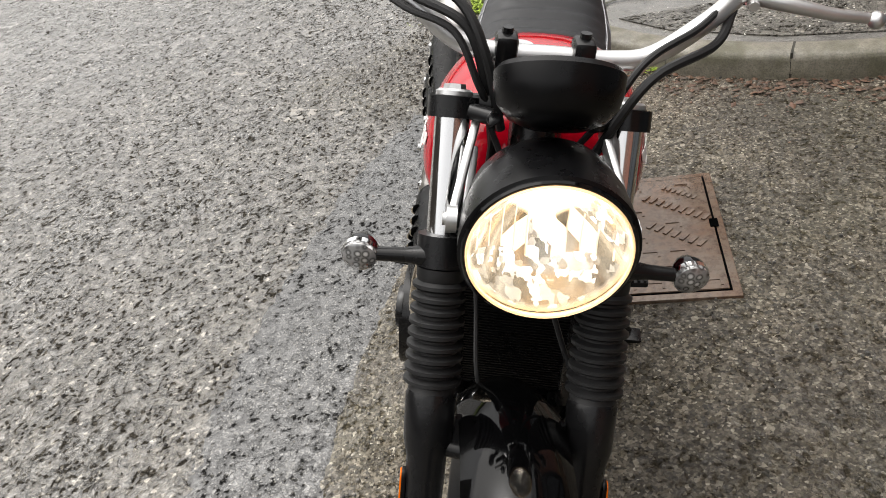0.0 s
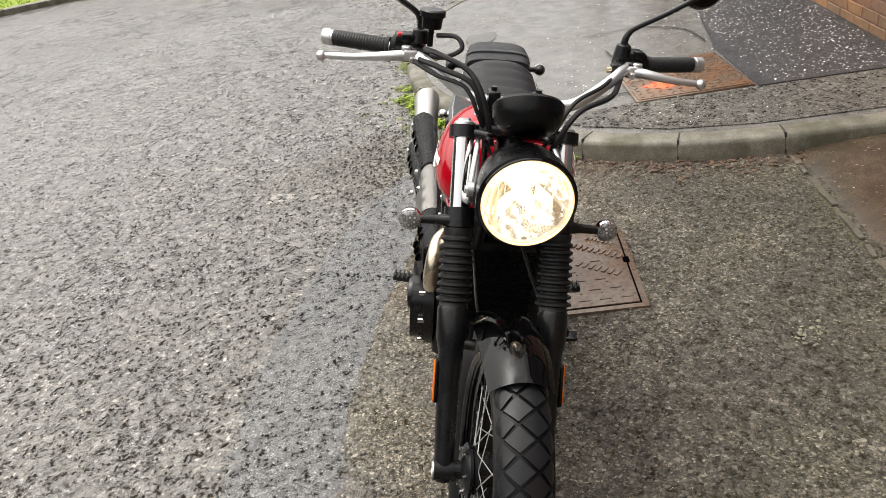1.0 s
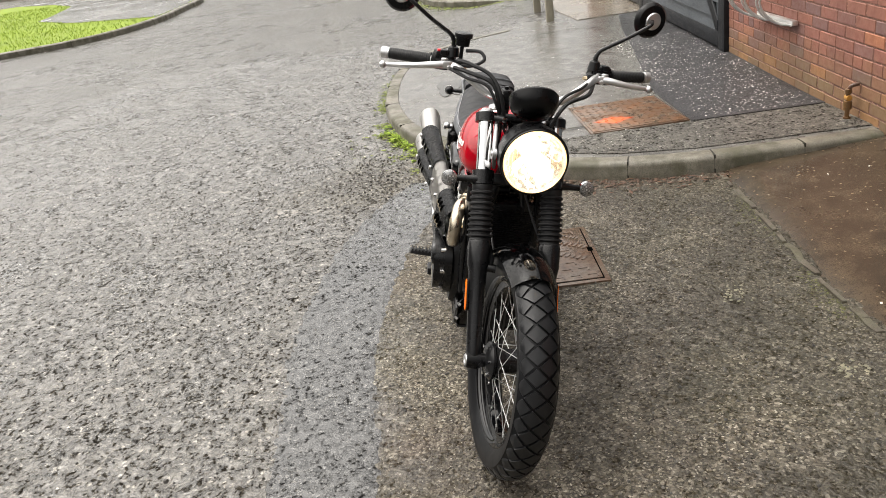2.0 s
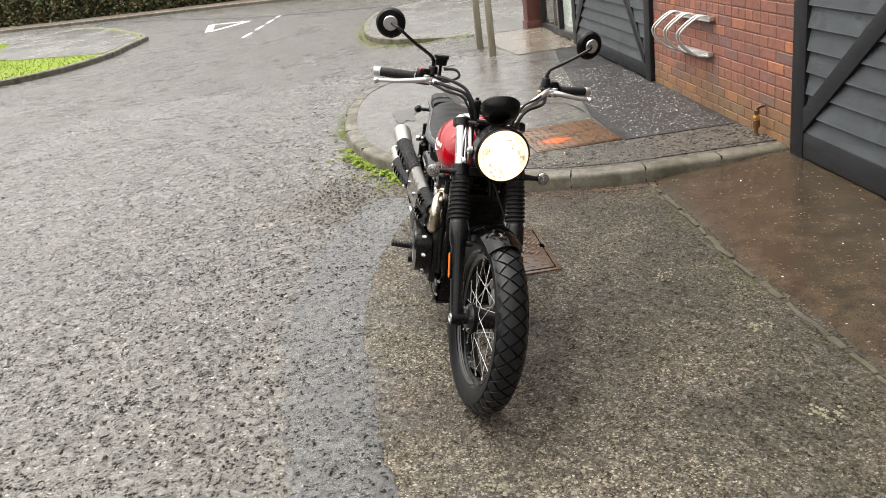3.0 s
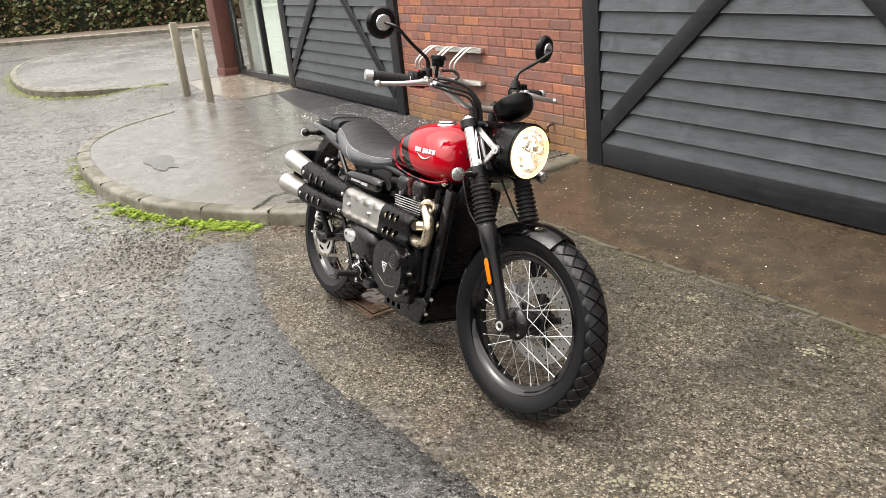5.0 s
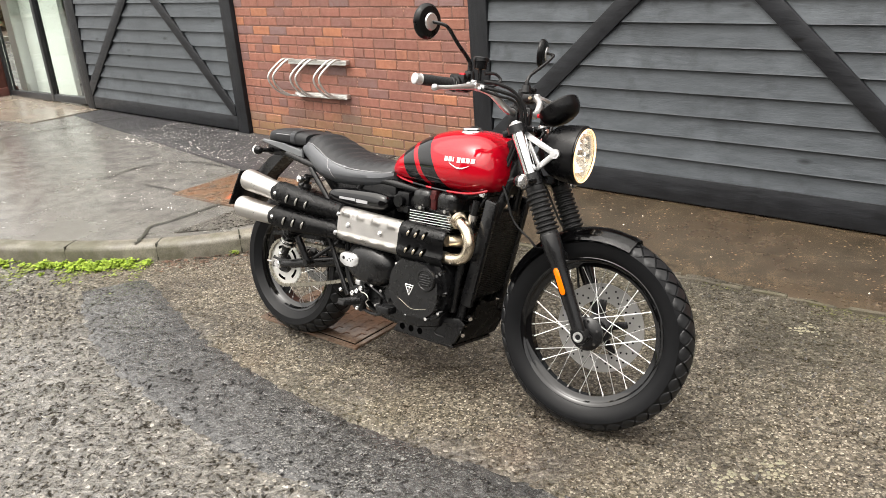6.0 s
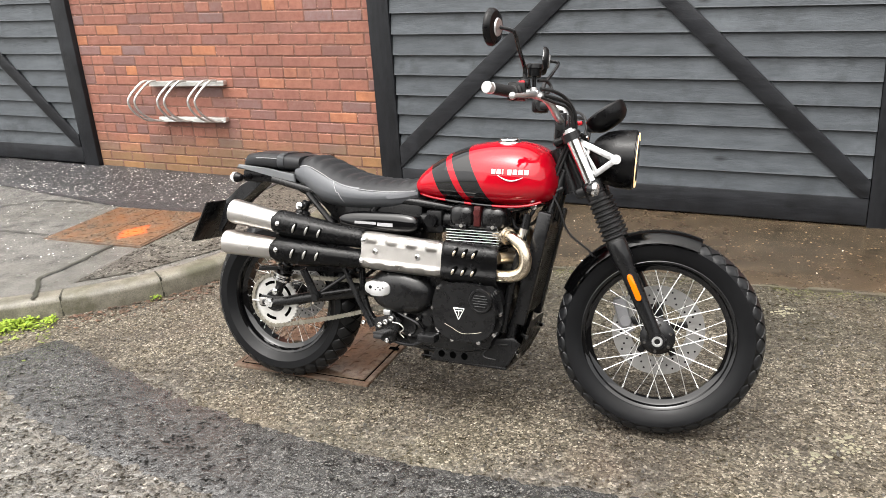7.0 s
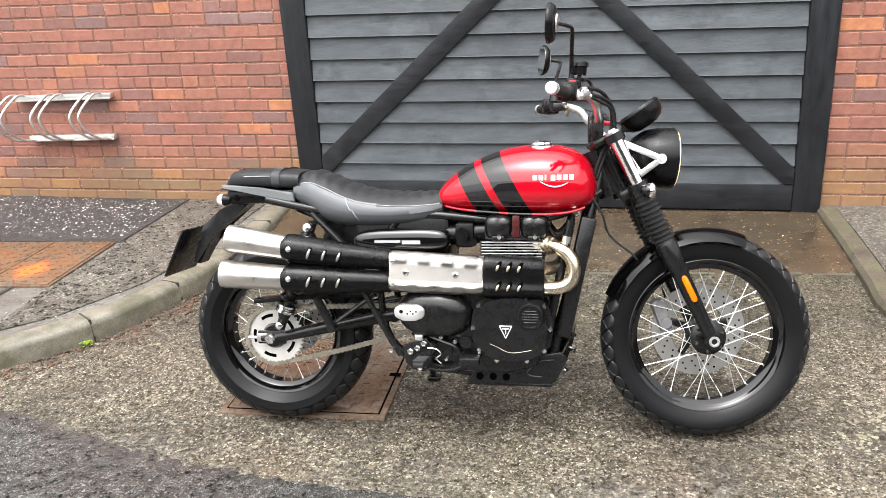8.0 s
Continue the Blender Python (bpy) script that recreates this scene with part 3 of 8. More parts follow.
front = [(-0.86, 1.53), (-0.2, 1.50), (0.6, 1.462), (1.4, 1.482), (2.0, 1.488), (2.36, 1.50)]
ax_ = np.linspace(-0.86, 2.36, 40)
for x in ax_:
    y0 = float(np.interp(x, [p[0] for p in front], [p[1] for p in front])) + 0.006 * noise.noise((x * 6, 0, 4))
    for k in range(13):
        y = y0 + (2.62 - y0) * k / 12
        vs.append((x, y, apron_z(x, y) + 0.002 * noise.noise((x * 2, y * 2, 8)) - (0.02 if k == 0 else 0)))
for i in range(len(ax_) - 1):
    for k in range(12):
        q = i * 13 + k
        fs.append((q, q + 13, q + 14, q + 1))
apron = raw("apron", vs, fs, M_APRON, None, 60)
tagged(apron, "brown stained wet concrete apron before a garage door", "concrete apron", kind="structure")
# its front edge: broken, dirty lumps of concrete
lip = [(-0.86, 1.515), (-0.2, 1.487), (0.6, 1.449), (1.4, 1.469), (2.0, 1.475), (2.30, 1.487)]
edge_rng = random.Random(8)
bm = bmesh.new()
x = -0.84
while x < 2.26:
    ln = edge_rng.uniform(0.06, 0.34)
    x1 = min(x + ln, 2.29)
    pts = []
    for f in np.linspace(0, 1, 6):
        xx = x + (x1 - x) * f
        yy = float(np.interp(xx, [p[0] for p in lip], [p[1] for p in lip]))
        pts.append((xx, yy + 0.012 * noise.noise((xx * 9, 2, 5)) - 0.010))
    wide = edge_rng.uniform(0.014, 0.034)
    slab(bm, pts + [(px, py + wide) for px, py in pts[::-1]], -0.05, edge_rng.uniform(0.002, 0.012), 0.003)
    x = x1 + edge_rng.choice((0.002, 0.004, 0.05))
tagged(obj("apron_edging", bm, M_EDGING), "worn, broken concrete edging of the apron", "edging", kind="structure")

# ---- the footway with its kerb ----
KERB_LINE = smooth_path([(-0.86, 2.44, 0), (-0.85, 1.95, 0), (-0.86, 1.45, 0), (-0.95, 0.98, 0), (-1.16, 0.55, 0), (-1.50, 0.21, 0), (-1.92, -0.08, 0), (-2.45, -0.35, 0),
                         (-3.10, -0.50, 0), (-3.75, -0.54, 0), (-4.45, -0.51, 0), (-5.10, -0.38, 0), (-5.62, -0.10, 0), (-5.98, 0.28, 0), (-6.25, 0.75, 0)], 10)


def top_z(x, y=0.0):
    return rise(x) + 0.1


inner = []
for i, p in enumerate(KERB_LINE):
    d = (KERB_LINE[min(i + 1, len(KERB_LINE) - 1)] - KERB_LINE[max(i - 1, 0)]).normalized()
    n = Vector((d.y, -d.x, 0))
    if n.dot(Vector((-3.5, 1.5, 0)) - p) < 0:
        n = -n
    inner.append(p + n * 0.12)


def footway(name, outline, mat, lift):
    """A paved surface inside an outline, cut in a grid so that it follows the slope."""
    bm = bmesh.new()
    vs = [bm.verts.new((x, y, 0)) for x, y in outline]
    bm.faces.new(vs)
    for x in np.arange(-9.2, -0.5, 0.4):
        bmesh.ops.bisect_plane(bm, geom=bm.verts[:] + bm.edges[:] + bm.faces[:], plane_co=(x, 0, 0), plane_no=(1, 0, 0))
    for v in bm.verts:
        v.co.z = top_z(v.co.x) + lift
    r = bmesh.ops.extrude_face_region(bm, geom=bm.faces[:])
    for e in r["geom"]:
        if isinstance(e, bmesh.types.BMVert):
            e.co.z -= 0.06
    return obj(name, bm, mat)


pav_outline = [(p.x, p.y) for p in inner] + [(-6.9, 1.15), (-7.9, 1.35), (-8.75, 1.5), (-8.75, 2.6), (-0.86, 2.6)]
pavement = footway("pavement", pav_outline, M_FOOTWAY, -0.002)
tagged(pavement, "pale wet concrete footway with a rounded corner", "pavement", kind="structure")
near_tar = footway("pavement_edge_band", [(-1.03, 2.6), (-1.03, 1.45), (-1.12, 1.02), (-1.33, 0.62), (-1.55, 0.42), (-1.60, 0.90), (-1.595, 1.60), (-1.61, 2.6)],
                   asphalt("edge_tarmac", 56, (0.040, 0.036, 0.029), (0.155, 0.142, 0.120), (0.082, 0.076, 0.058), 0.3, 0.55, 0.008, 0.2, 0.95, None, 0.25, 0.5), 0.004)
tagged(near_tar, "grey chipped tarmac band along the kerb", "pavement", kind="structure")
dark_tar = footway("pavement_dark_band", [(-1.625, 2.6), (-1.615, 1.60), (-2.45, 1.57), (-3.2, 1.66), (-4.2, 1.80), (-5.2, 1.93), (-6.2, 2.1), (-6.25, 2.6)], M_DARKTAR, 0.005)
tagged(dark_tar, "dark tarmac footway strip with pale flecks beside the wall", "pavement", kind="structure")
beige = footway("doorway_slab", [(-6.27, 2.6), (-6.22, 1.62), (-7.2, 1.5), (-8.6, 1.62), (-8.62, 2.6)], M_BEIGE, 0.006)
tagged(beige, "pale sandy concrete slab before the glazed doors", "pavement", kind="structure")

# kerb stones, each its own block along the line
kerb_root = new("kerb", None)
kerb_root["label"], kerb_root["category"], kerb_root["kind"] = "worn mossy concrete kerb round the footway", "kerb", "structure"
marks = [0, 9, 19, 29, 39, 49, 60, 71, 82, 93, 104, 115, 126, len(KERB_LINE) - 1]
for a, b in zip(marks, marks[1:]):
    bm = bmesh.new()
    rows = []
    idx = list(range(a, b + 1))
    for k, i in enumerate(idx):
        o, n = KERB_LINE[i], inner[i]
        if k == 0 and a:
            q = KERB_LINE[i + 1]
            o, n = o.lerp(q, 0.06), n.lerp(inner[i + 1], 0.06)
        h, zb = rise(o.x) + 0.1, rise(o.x) - 0.08
        out = (n - o).normalized()
        sec = [(o, zb), (o, h - 0.030), (o + out * 0.008, h - 0.012), (o + out * 0.024, h - 0.001), (o + out * 0.06, h + 0.002), (n - out * 0.003, h + 0.001), (n, zb)]
        rows.append([bm.verts.new((p.x, p.y, z)) for p, z in sec])
    for p, q in zip(rows, rows[1:]):
        for j in range(len(p) - 1):
            bm.faces.new((p[j], p[j + 1], q[j + 1], q[j]))
    bm.faces.new(rows[0])
    bm.faces.new(rows[-1][::-1])
    part("kerb_stone", bm, M_KERB, kerb_root)

# footway on the other side of the garage door
bm = bmesh.new()
slab(bm, [(2.45, 2.6), (2.43, 1.9), (2.40, 1.35), (2.385, 1.09), (2.45, 0.90), (2.70, 0.735), (3.2, 0.635), (4.2, 0.575), (6.5, 0.55), (6.5, 2.6)], -0.02, 0.040)
tagged(obj("side_pavement", bm, asphalt("side_footway_tarmac", 60, (0.05, 0.045, 0.04), (0.14, 0.13, 0.115), (0.10, 0.095, 0.075), 0.3, 0.5, 0.004, 0.4)),
       "grey chipped footway beside the garage door", "pavement", kind="structure")

# plain dark walls added out of view to block low sky and darken reflections
for nm, lo, hi in (("wall_opposite", (-9.0, -17.3, -0.5), (24.0, -17.0, 7.0)), ("wall_behind", (24.0, -17.0, -0.5), (24.3, 14.0, 6.5))):
    bm = bmesh.new()
    add_box(bm, lo, hi)
    tagged(obj(nm, bm, concrete("render_of_" + nm, (0.045, 0.038, 0.032), (0.075, 0.062, 0.052), (0.055, 0.048, 0.036), 0.8, 0.95)), "added unseen dark wall that blocks low sky", "wall", kind="structure")

# ---- the garage range: brick piers, two boarded doors, a glazed front ----
WALL_Y = 2.452
SID_PITCH, SID_BASE = 0.1295, 0.2195


def wall_block(name, x0, x1, z0, z1, y0=WALL_Y + 0.007, y1=WALL_Y + 0.24, mat=M_MORTAR):
    bm = bmesh.new()
    add_box(bm, (x0, y0, z0), (x1, y1, z1))
    ob = obj(name, bm, mat)
    return tagged(ob, "red brick wall of a garage range", "wall", kind="structure")


wall_north = wall_block("wall_north", -3.44, -0.795, -0.1, 2.9)
wall_east = wall_block("wall_east", 2.36, 6.5, -0.1, 2.9)
for nm, x0, x1 in (("wall_over_door", -0.79, 2.355), ("wall_over_side_door", -6.48, -3.445), ("wall_over_glass", -8.9, -6.485)):
    ob = wall_block(nm, x0, x1, 2.25, 2.9)
back = wall_block("wall_back", -8.9, 6.5, -0.1, 2.9, 6.0, 6.2, M_ROOM)
end_a = wall_block("wall_end", -8.9, -8.7, -0.1, 2.9, WALL_Y + 0.25, 5.99, M_ROOM)
end_b = wall_block("wall_end_far", 6.3, 6.5, -0.1, 2.9, WALL_Y + 0.25, 5.99, M_ROOM)
bm = bmesh.new()
add_box(bm, (-9.1, WALL_Y - 0.15, 2.905), (6.6, 6.3, 3.05), 0.01)
tagged(obj("roof", bm, M_BLACKALU), "flat dark roof of the garage range", "roof", kind="structure")


def boarded_door(name, x0, x1, zb, label):
    """Lapped boards between posts, with a bottom rail and two braces that lean together."""
    root = new(name, None)
    tagged(root, label, "garage door", kind="structure")
    top = 2.25
    face = WALL_Y - 0.036
    pw = 0.155
    for xa, xb in ((x0, x0 + pw), (x1 - pw, x1)):
        bm = bmesh.new()
        add_box(bm, (xa, face, zb - 0.03), (xb, WALL_Y + 0.06, top), 0.006)
        part("door_post", sheared(bm), M_POST, root)
    bm = bmesh.new()
    add_box(bm, (x0 + pw + 0.002, face + 0.003, zb), (x1 - pw - 0.002, WALL_Y + 0.05, 0.240), 0.006)
    part("bottom_rail", sheared(bm), M_BRACE, root)
    for za in (1.60, top - 0.16):
        bm = bmesh.new()
        add_box(bm, (x0 + pw + 0.002, face + 0.004, za), (x1 - pw - 0.002, WALL_Y + 0.05, za + 0.15), 0.006)
        part("cross_rail", sheared(bm), M_BRACE, root)
    # boards, each lapping the one below
    z = SID_BASE
    k = 0
    while z < top - 0.05:
        bm = bmesh.new()
        zt = min(z + SID_PITCH + 0.018, top)
        y_low, y_high = WALL_Y - 0.030, WALL_Y - 0.002
        xs = np.linspace(x0 + pw + 0.003, x1 - pw - 0.003, 14)
        rows = []
        for x in xs:
            dz = 0.0025 * noise.noise((x * 0.8, k * 3.1, 2.0))
            dy = 0.002 * noise.noise((x * 1.2, k * 2.7, 9.0))
            sec = [(y_low + dy, z + dz), (y_low + dy + 0.0015, z + dz + 0.004), (y_high + dy, zt), (WALL_Y + 0.012, zt), (WALL_Y + 0.012, z + dz)]
            rows.append([bm.verts.new((x, yy, zz)) for yy, zz in sec])
        for p, q in zip(rows, rows[1:]):
            for j in range(5):
                bm.faces.new((p[j], p[(j + 1) % 5], q[(j + 1) % 5], q[j]))
        bm.faces.new(rows[0])
        bm.faces.new(rows[-1][::-1])
        part("board", sheared(bm), M_BOARD, root, smooth=0)
        z += SID_PITCH
        k += 1
    # braces
    xm, z_hi = (x0 + x1) / 2, 1.596
    for sgn, xs, zu, w, slope in ((1, x0 + pw + 0.003, 0.393, 0.150, 0.911), (-1, x1 - pw - 0.003, 0.335, 0.140, 0.963)):
        run = (xm - xs) * sgn - 0.003
        foot = 0.243
        pts = [(max(0, (foot - zu + w) / slope), max(foot, zu - w)), (0, foot) if zu - w < foot else (0, zu - w), (0, zu), ((z_hi - zu) / slope, z_hi), (run, z_hi), (run, min(z_hi - 0.01, zu - w + run * slope))]
        if zu - w >= foot:
            pts = pts[1:]
        pts = [(xs + sgn * px, pz) for px, pz in pts]
        bm = bmesh.new()
        plate(bm, pts, face - 0.004, WALL_Y - 0.010, 0.004)
        part("brace", sheared(bm), M_BRACE, root)
    # the dark lining behind the boards
    bm = bmesh.new()
    add_box(bm, (x0 + 0.004, WALL_Y + 0.062, zb), (x1 - 0.004, WALL_Y + 0.09, top))
    part("lining", bm, M_BLACKALU, root)
    return root


boarded_door("door_1", -0.793, 2.357, 0.083, "large garage door of black-stained lapped boards with diagonal braces")
boarded_door("door_2", -6.475, -3.445, 0.105, "second black-stained boarded garage door with diagonal braces")


# ---- the motorcycle: x ahead, y to its left, z up, from the rear tyre's contact ----
M_GLOSS = plain("gloss_black_paint", (0.0022, 0.0022, 0.0025), 0.3, 0, 1.0, 0.1, 200)
M_SATIN = plain("satin_black_metal", (0.0065, 0.0065, 0.007), 0.27, 0.0, 0, 0.2, 150, 0.0, 0.0, 0.32)
M_CASE = plain("black_engine_casing", (0.0040, 0.0040, 0.0044), 0.29, 0.0, 0, 0.2, 220, 0.0, 0.0, 0.44)
M_PLASTIC = plain("black_plastic", (0.0032, 0.0032, 0.0036), 0.30, 0, 0, 0.2, 250, 0.0, 0.0, 0.2)
M_RUBBER = plain("rubber", (0.0135, 0.0135, 0.014), 0.45, 0, 0, 0.3, 140, 0.0003, 0.0, 0.28)
M_TYRE = plain("wet_tyre_rubber", (0.0050, 0.0052, 0.0058), 0.36, 0, 0, 0.35, 60, 0.0004, 0.0, 0.16)
M_TREAD = plain("worn_tread_rubber", (0.0085, 0.0088, 0.0096), 0.38, 0, 0, 0.35, 40, 0.0006, 0.0, 0.3)
# near-black without gloss: the shade inside holes, slots and gaps as a colour
M_HOLE = plain("unlit_hollow", (0.0015, 0.0015, 0.0015), 0.9, 0, 0, 0.0, 50, 0.0, 0.0, 0.0)
M_CHROME = plain("chrome", (0.80, 0.80, 0.80), 0.12, 1.0, 0, 0.05, 80)
M_STEEL = plain("brushed_stainless", (0.53, 0.51, 0.485), 0.34, 1.0, 0, 0.12, 160)
M_ALU = plain("cast_aluminium", (0.66, 0.66, 0.66), 0.36, 0.9, 0, 0.1, 120)
M_HEADER = plain("heat_tinted_steel", (0.66, 0.57, 0.44), 0.3, 1.0, 0, 0.2, 25)
M_SEAT = plain("black_seat_vinyl", (0.016, 0.0165, 0.018), 0.48, 0, 0, 0.2, 400, 0.0004, 0.05)
M_SEATSIDE = plain("grey_seat_vinyl", (0.085, 0.089, 0.096), 0.45, 0, 0, 0.2, 400, 0.0004, 0.0, 0.35)
M_TAILGREY = plain("grey_tail_paint", (0.11, 0.115, 0.12), 0.4)
M_STITCH = plain("grey_stitching", (0.30, 0.30, 0.31), 0.7)
M_AMBER = plain("amber_reflector", (0.66, 0.135, 0.003), 0.25, 0, 0.5, 0.1, 300)
M_BADGE = plain("white_badge", (0.75, 0.74, 0.72), 0.4)
M_MIRROR = plain("mirror_glass", (0.9, 0.9, 0.9), 0.03, 1.0, 0, 0.0, 10)
M_LENSGLASS = glass_material("lamp_glass", (0.95, 0.95, 0.95), 0.02)
M_REDPART = plain("anodised_red", (0.55, 0.012, 0.02), 0.3, 0.5)
M_CHAIN = plain("oily_chain", (0.32, 0.30, 0.25), 0.4, 0.9, 0, 0.4, 300)
M_DISC = plain("brake_disc_steel", (0.30, 0.295, 0.285), 0.42, 0.7, 0, 0.1, 200)
M_SPOKE = plain("polished_spoke", (0.70, 0.70, 0.69), 0.30, 0.8)
M_BRASSY = plain("zinc_plated_steel", (0.62, 0.52, 0.36), 0.35, 0.9)
M_FIN = plain("machined_fin", (0.85, 0.85, 0.84), 0.35, 0.6)


def livery():
    """Red lacquer with two dark bands that lean across the tank, split by a thin red line."""
    m, nt, p = tree_of("tank_livery")
    v = coords(nt)
    xyz = nt.nodes.new("ShaderNodeSeparateXYZ")
    link(nt, v, xyz.inputs[0])
    s = arith(nt, "MULTIPLY_ADD", arith(nt, "SUBTRACT", xyz.outputs[2], 0.84), 0.55, xyz.outputs[0])
    band = 0.0
    for lo, hi in ((0.658, 0.730), (0.757, 0.832)):
        inside = arith(nt, "MULTIPLY", arith(nt, "GREATER_THAN", s, lo), arith(nt, "LESS_THAN", s, hi))
        band = inside if isinstance(band, float) else arith(nt, "ADD", band, inside)
    flake = noise_of(nt, v, 900.0, 2)
    red = mix(nt, flake, (0.32, 0.0012, 0.008), (0.39, 0.0025, 0.012))
    link(nt, mix(nt, band, red, (0.008, 0.008, 0.0085)), p.inputs["Base Color"])
    p.inputs["Roughness"].default_value = 0.5
    p.inputs["Specular IOR Level"].default_value = 0.0
    p.inputs["Coat Weight"].default_value = 1.0
    p.inputs["Coat Roughness"].default_value = 0.015
    return m


def clear_lens():
    """A clear lens over a bowl of small bright cups."""
    m, nt, p = tree_of("clear_indicator_lens")
    vo = node(nt, "ShaderNodeTexVoronoi", Scale=95.0, Randomness=0.35)
    link(nt, coords(nt), vo.inputs["Vector"])
    link(nt, ramp(nt, vo.outputs["Distance"], (0.15, 0.75), (0.38, 0.10), (0.6, 0.35)), p.inputs["Base Color"])
    p.inputs["Roughness"].default_value = 0.12
    p.inputs["Metallic"].default_value = 0.5
    p.inputs["Coat Weight"].default_value = 1.0
    return m


def lamp_material():
    """The lit reflector bowl: hot in the middle, with dimmer fluted panes at both sides and an amber edge."""
    m, nt, p = tree_of("lit_reflector")
    v = coords(nt)
    xyz = nt.nodes.new("ShaderNodeSeparateXYZ")
    link(nt, v, xyz.inputs[0])
    y = arith(nt, "SUBTRACT", xyz.outputs[1], 0.003)
    z = arith(nt, "SUBTRACT", xyz.outputs[2], 0.899)
    rad = arith(nt, "SQRT", arith(nt, "ADD", arith(nt, "MULTIPLY", y, y), arith(nt, "MULTIPLY", z, z)))
    ay = arith(nt, "ABSOLUTE", y)
    # two fan-shaped panes, cut off by slanting lines above
    fan = arith(nt, "MULTIPLY", arith(nt, "GREATER_THAN", ay, 0.012), arith(nt, "LESS_THAN", arith(nt, "MULTIPLY_ADD", ay, 0.55, z), 0.034))
    fan = arith(nt, "MULTIPLY", fan, arith(nt, "GREATER_THAN", arith(nt, "MULTIPLY_ADD", ay, -0.5, z), -0.058))
    # narrow upright panes, each of its own brightness, with bright edges between them
    along_y = arith(nt, "MULTIPLY", y, 1 / 0.0150)
    pane = arith(nt, "FLOOR", along_y)
    tier = arith(nt, "FLOOR", arith(nt, "MULTIPLY", arith(nt, "MULTIPLY_ADD", ay, 0.6, z), 1 / 0.030))
    pick = nt.nodes.new("ShaderNodeTexWhiteNoise")
    pick.noise_dimensions = "1D"
    link(nt, arith(nt, "MULTIPLY_ADD", tier, 13.7, pane), pick.inputs["W"])
    dim = ramp(nt, pick.outputs["Value"], (0.0, 0.03), (0.5, 0.09), (0.70, 0.17), (0.74, 1.1), (1.0, 1.8))
    rib = arith(nt, "LESS_THAN", arith(nt, "FRACT", along_y), 0.11)
    dim = mix(nt, rib, dim, 0.8)
    vo = node(nt, "ShaderNodeTexVoronoi", Scale=85.0)
    vo.distance = "CHEBYCHEV"
    link(nt, v, vo.inputs["Vector"])
    sep = nt.nodes.new("ShaderNodeSeparateColor")
    link(nt, vo.outputs["Color"], sep.inputs[0])
    hot = ramp(nt, arith(nt, "MULTIPLY_ADD", rad, -4.0, sep.outputs[0]), (-0.1, 0.03), (0.15, 0.10), (0.45, 0.45), (0.72, 1.8))
    power = mix(nt, fan, hot, dim)
    edge = ramp(nt, rad, (0.0825, 0.0), (0.0855, 1.0))
    top = ramp(nt, arith(nt, "MULTIPLY_ADD", arith(nt, "ABSOLUTE", arith(nt, "SUBTRACT", z, 0.022)), 1.1, ay), (0.018, 6.0), (0.050, 0.0))
    link(nt, mix(nt, edge, arith(nt, "ADD", power, top), 0.6), p.inputs["Emission Strength"])
    link(nt, mix(nt, arith(nt, "MAXIMUM", edge, arith(nt, "MULTIPLY", fan, 0.8)), (1.0, 0.92, 0.80), (1.0, 0.66, 0.34)), p.inputs["Emission Color"])
    p.inputs["Base Color"].default_value = (0.55, 0.50, 0.42, 1)
    p.inputs["Metallic"].default_value = 1.0
    p.inputs["Roughness"].default_value = 0.15
    return m


def glow(name, color, strength):
    m, nt, p = tree_of(name)
    p.inputs["Base Color"].default_value = (*color, 1)
    p.inputs["Emission Color"].default_value = (*color, 1)
    p.inputs["Emission Strength"].default_value = strength
    return m


M_LIVERY, M_LAMP, M_CLEARLENS, M_BULB = livery(), lamp_material(), clear_lens(), glow("bulb", (1.0, 0.9, 0.7), 12.0)
# lamp light caught in the lens edge, given as emission of its own
M_LENSEDGE = glow("lit_lens_edge", (1.0, 0.66, 0.34), 0.26)

LEAN_LEFT, HEADING, STEER = 12.0, 0.8, 7.5
bike = new("motorcycle", None)
bike.matrix_basis = pose(0, 0.07, 0.004, -LEAN_LEFT, 0, HEADING)
tagged(bike, "red and black scrambler motorcycle leaning on its side stand, headlight lit", "motorcycle")
# everything that turns with the fork
AXIS, AXIS_AT = Vector((-0.432, 0, 0.902)).normalized(), Vector((1.092, 0, 0.975))
TURNED = Matrix.Translation(AXIS_AT) @ Matrix.Rotation(radians(STEER), 4, AXIS) @ Matrix.Translation(-AXIS_AT)
F_AX, R_AX = Vector((1.43, 0, 0.332)), Vector((0, 0, 0.321))


def fixed(name, bm, mat, label="", smooth=35.0):
    return part(name, bm, mat, bike, label, smooth)


def turned(name, bm, mat, label="", smooth=35.0):
    ob = part(name, bm, mat, bike, label, smooth)
    ob.matrix_basis = TURNED
    return ob


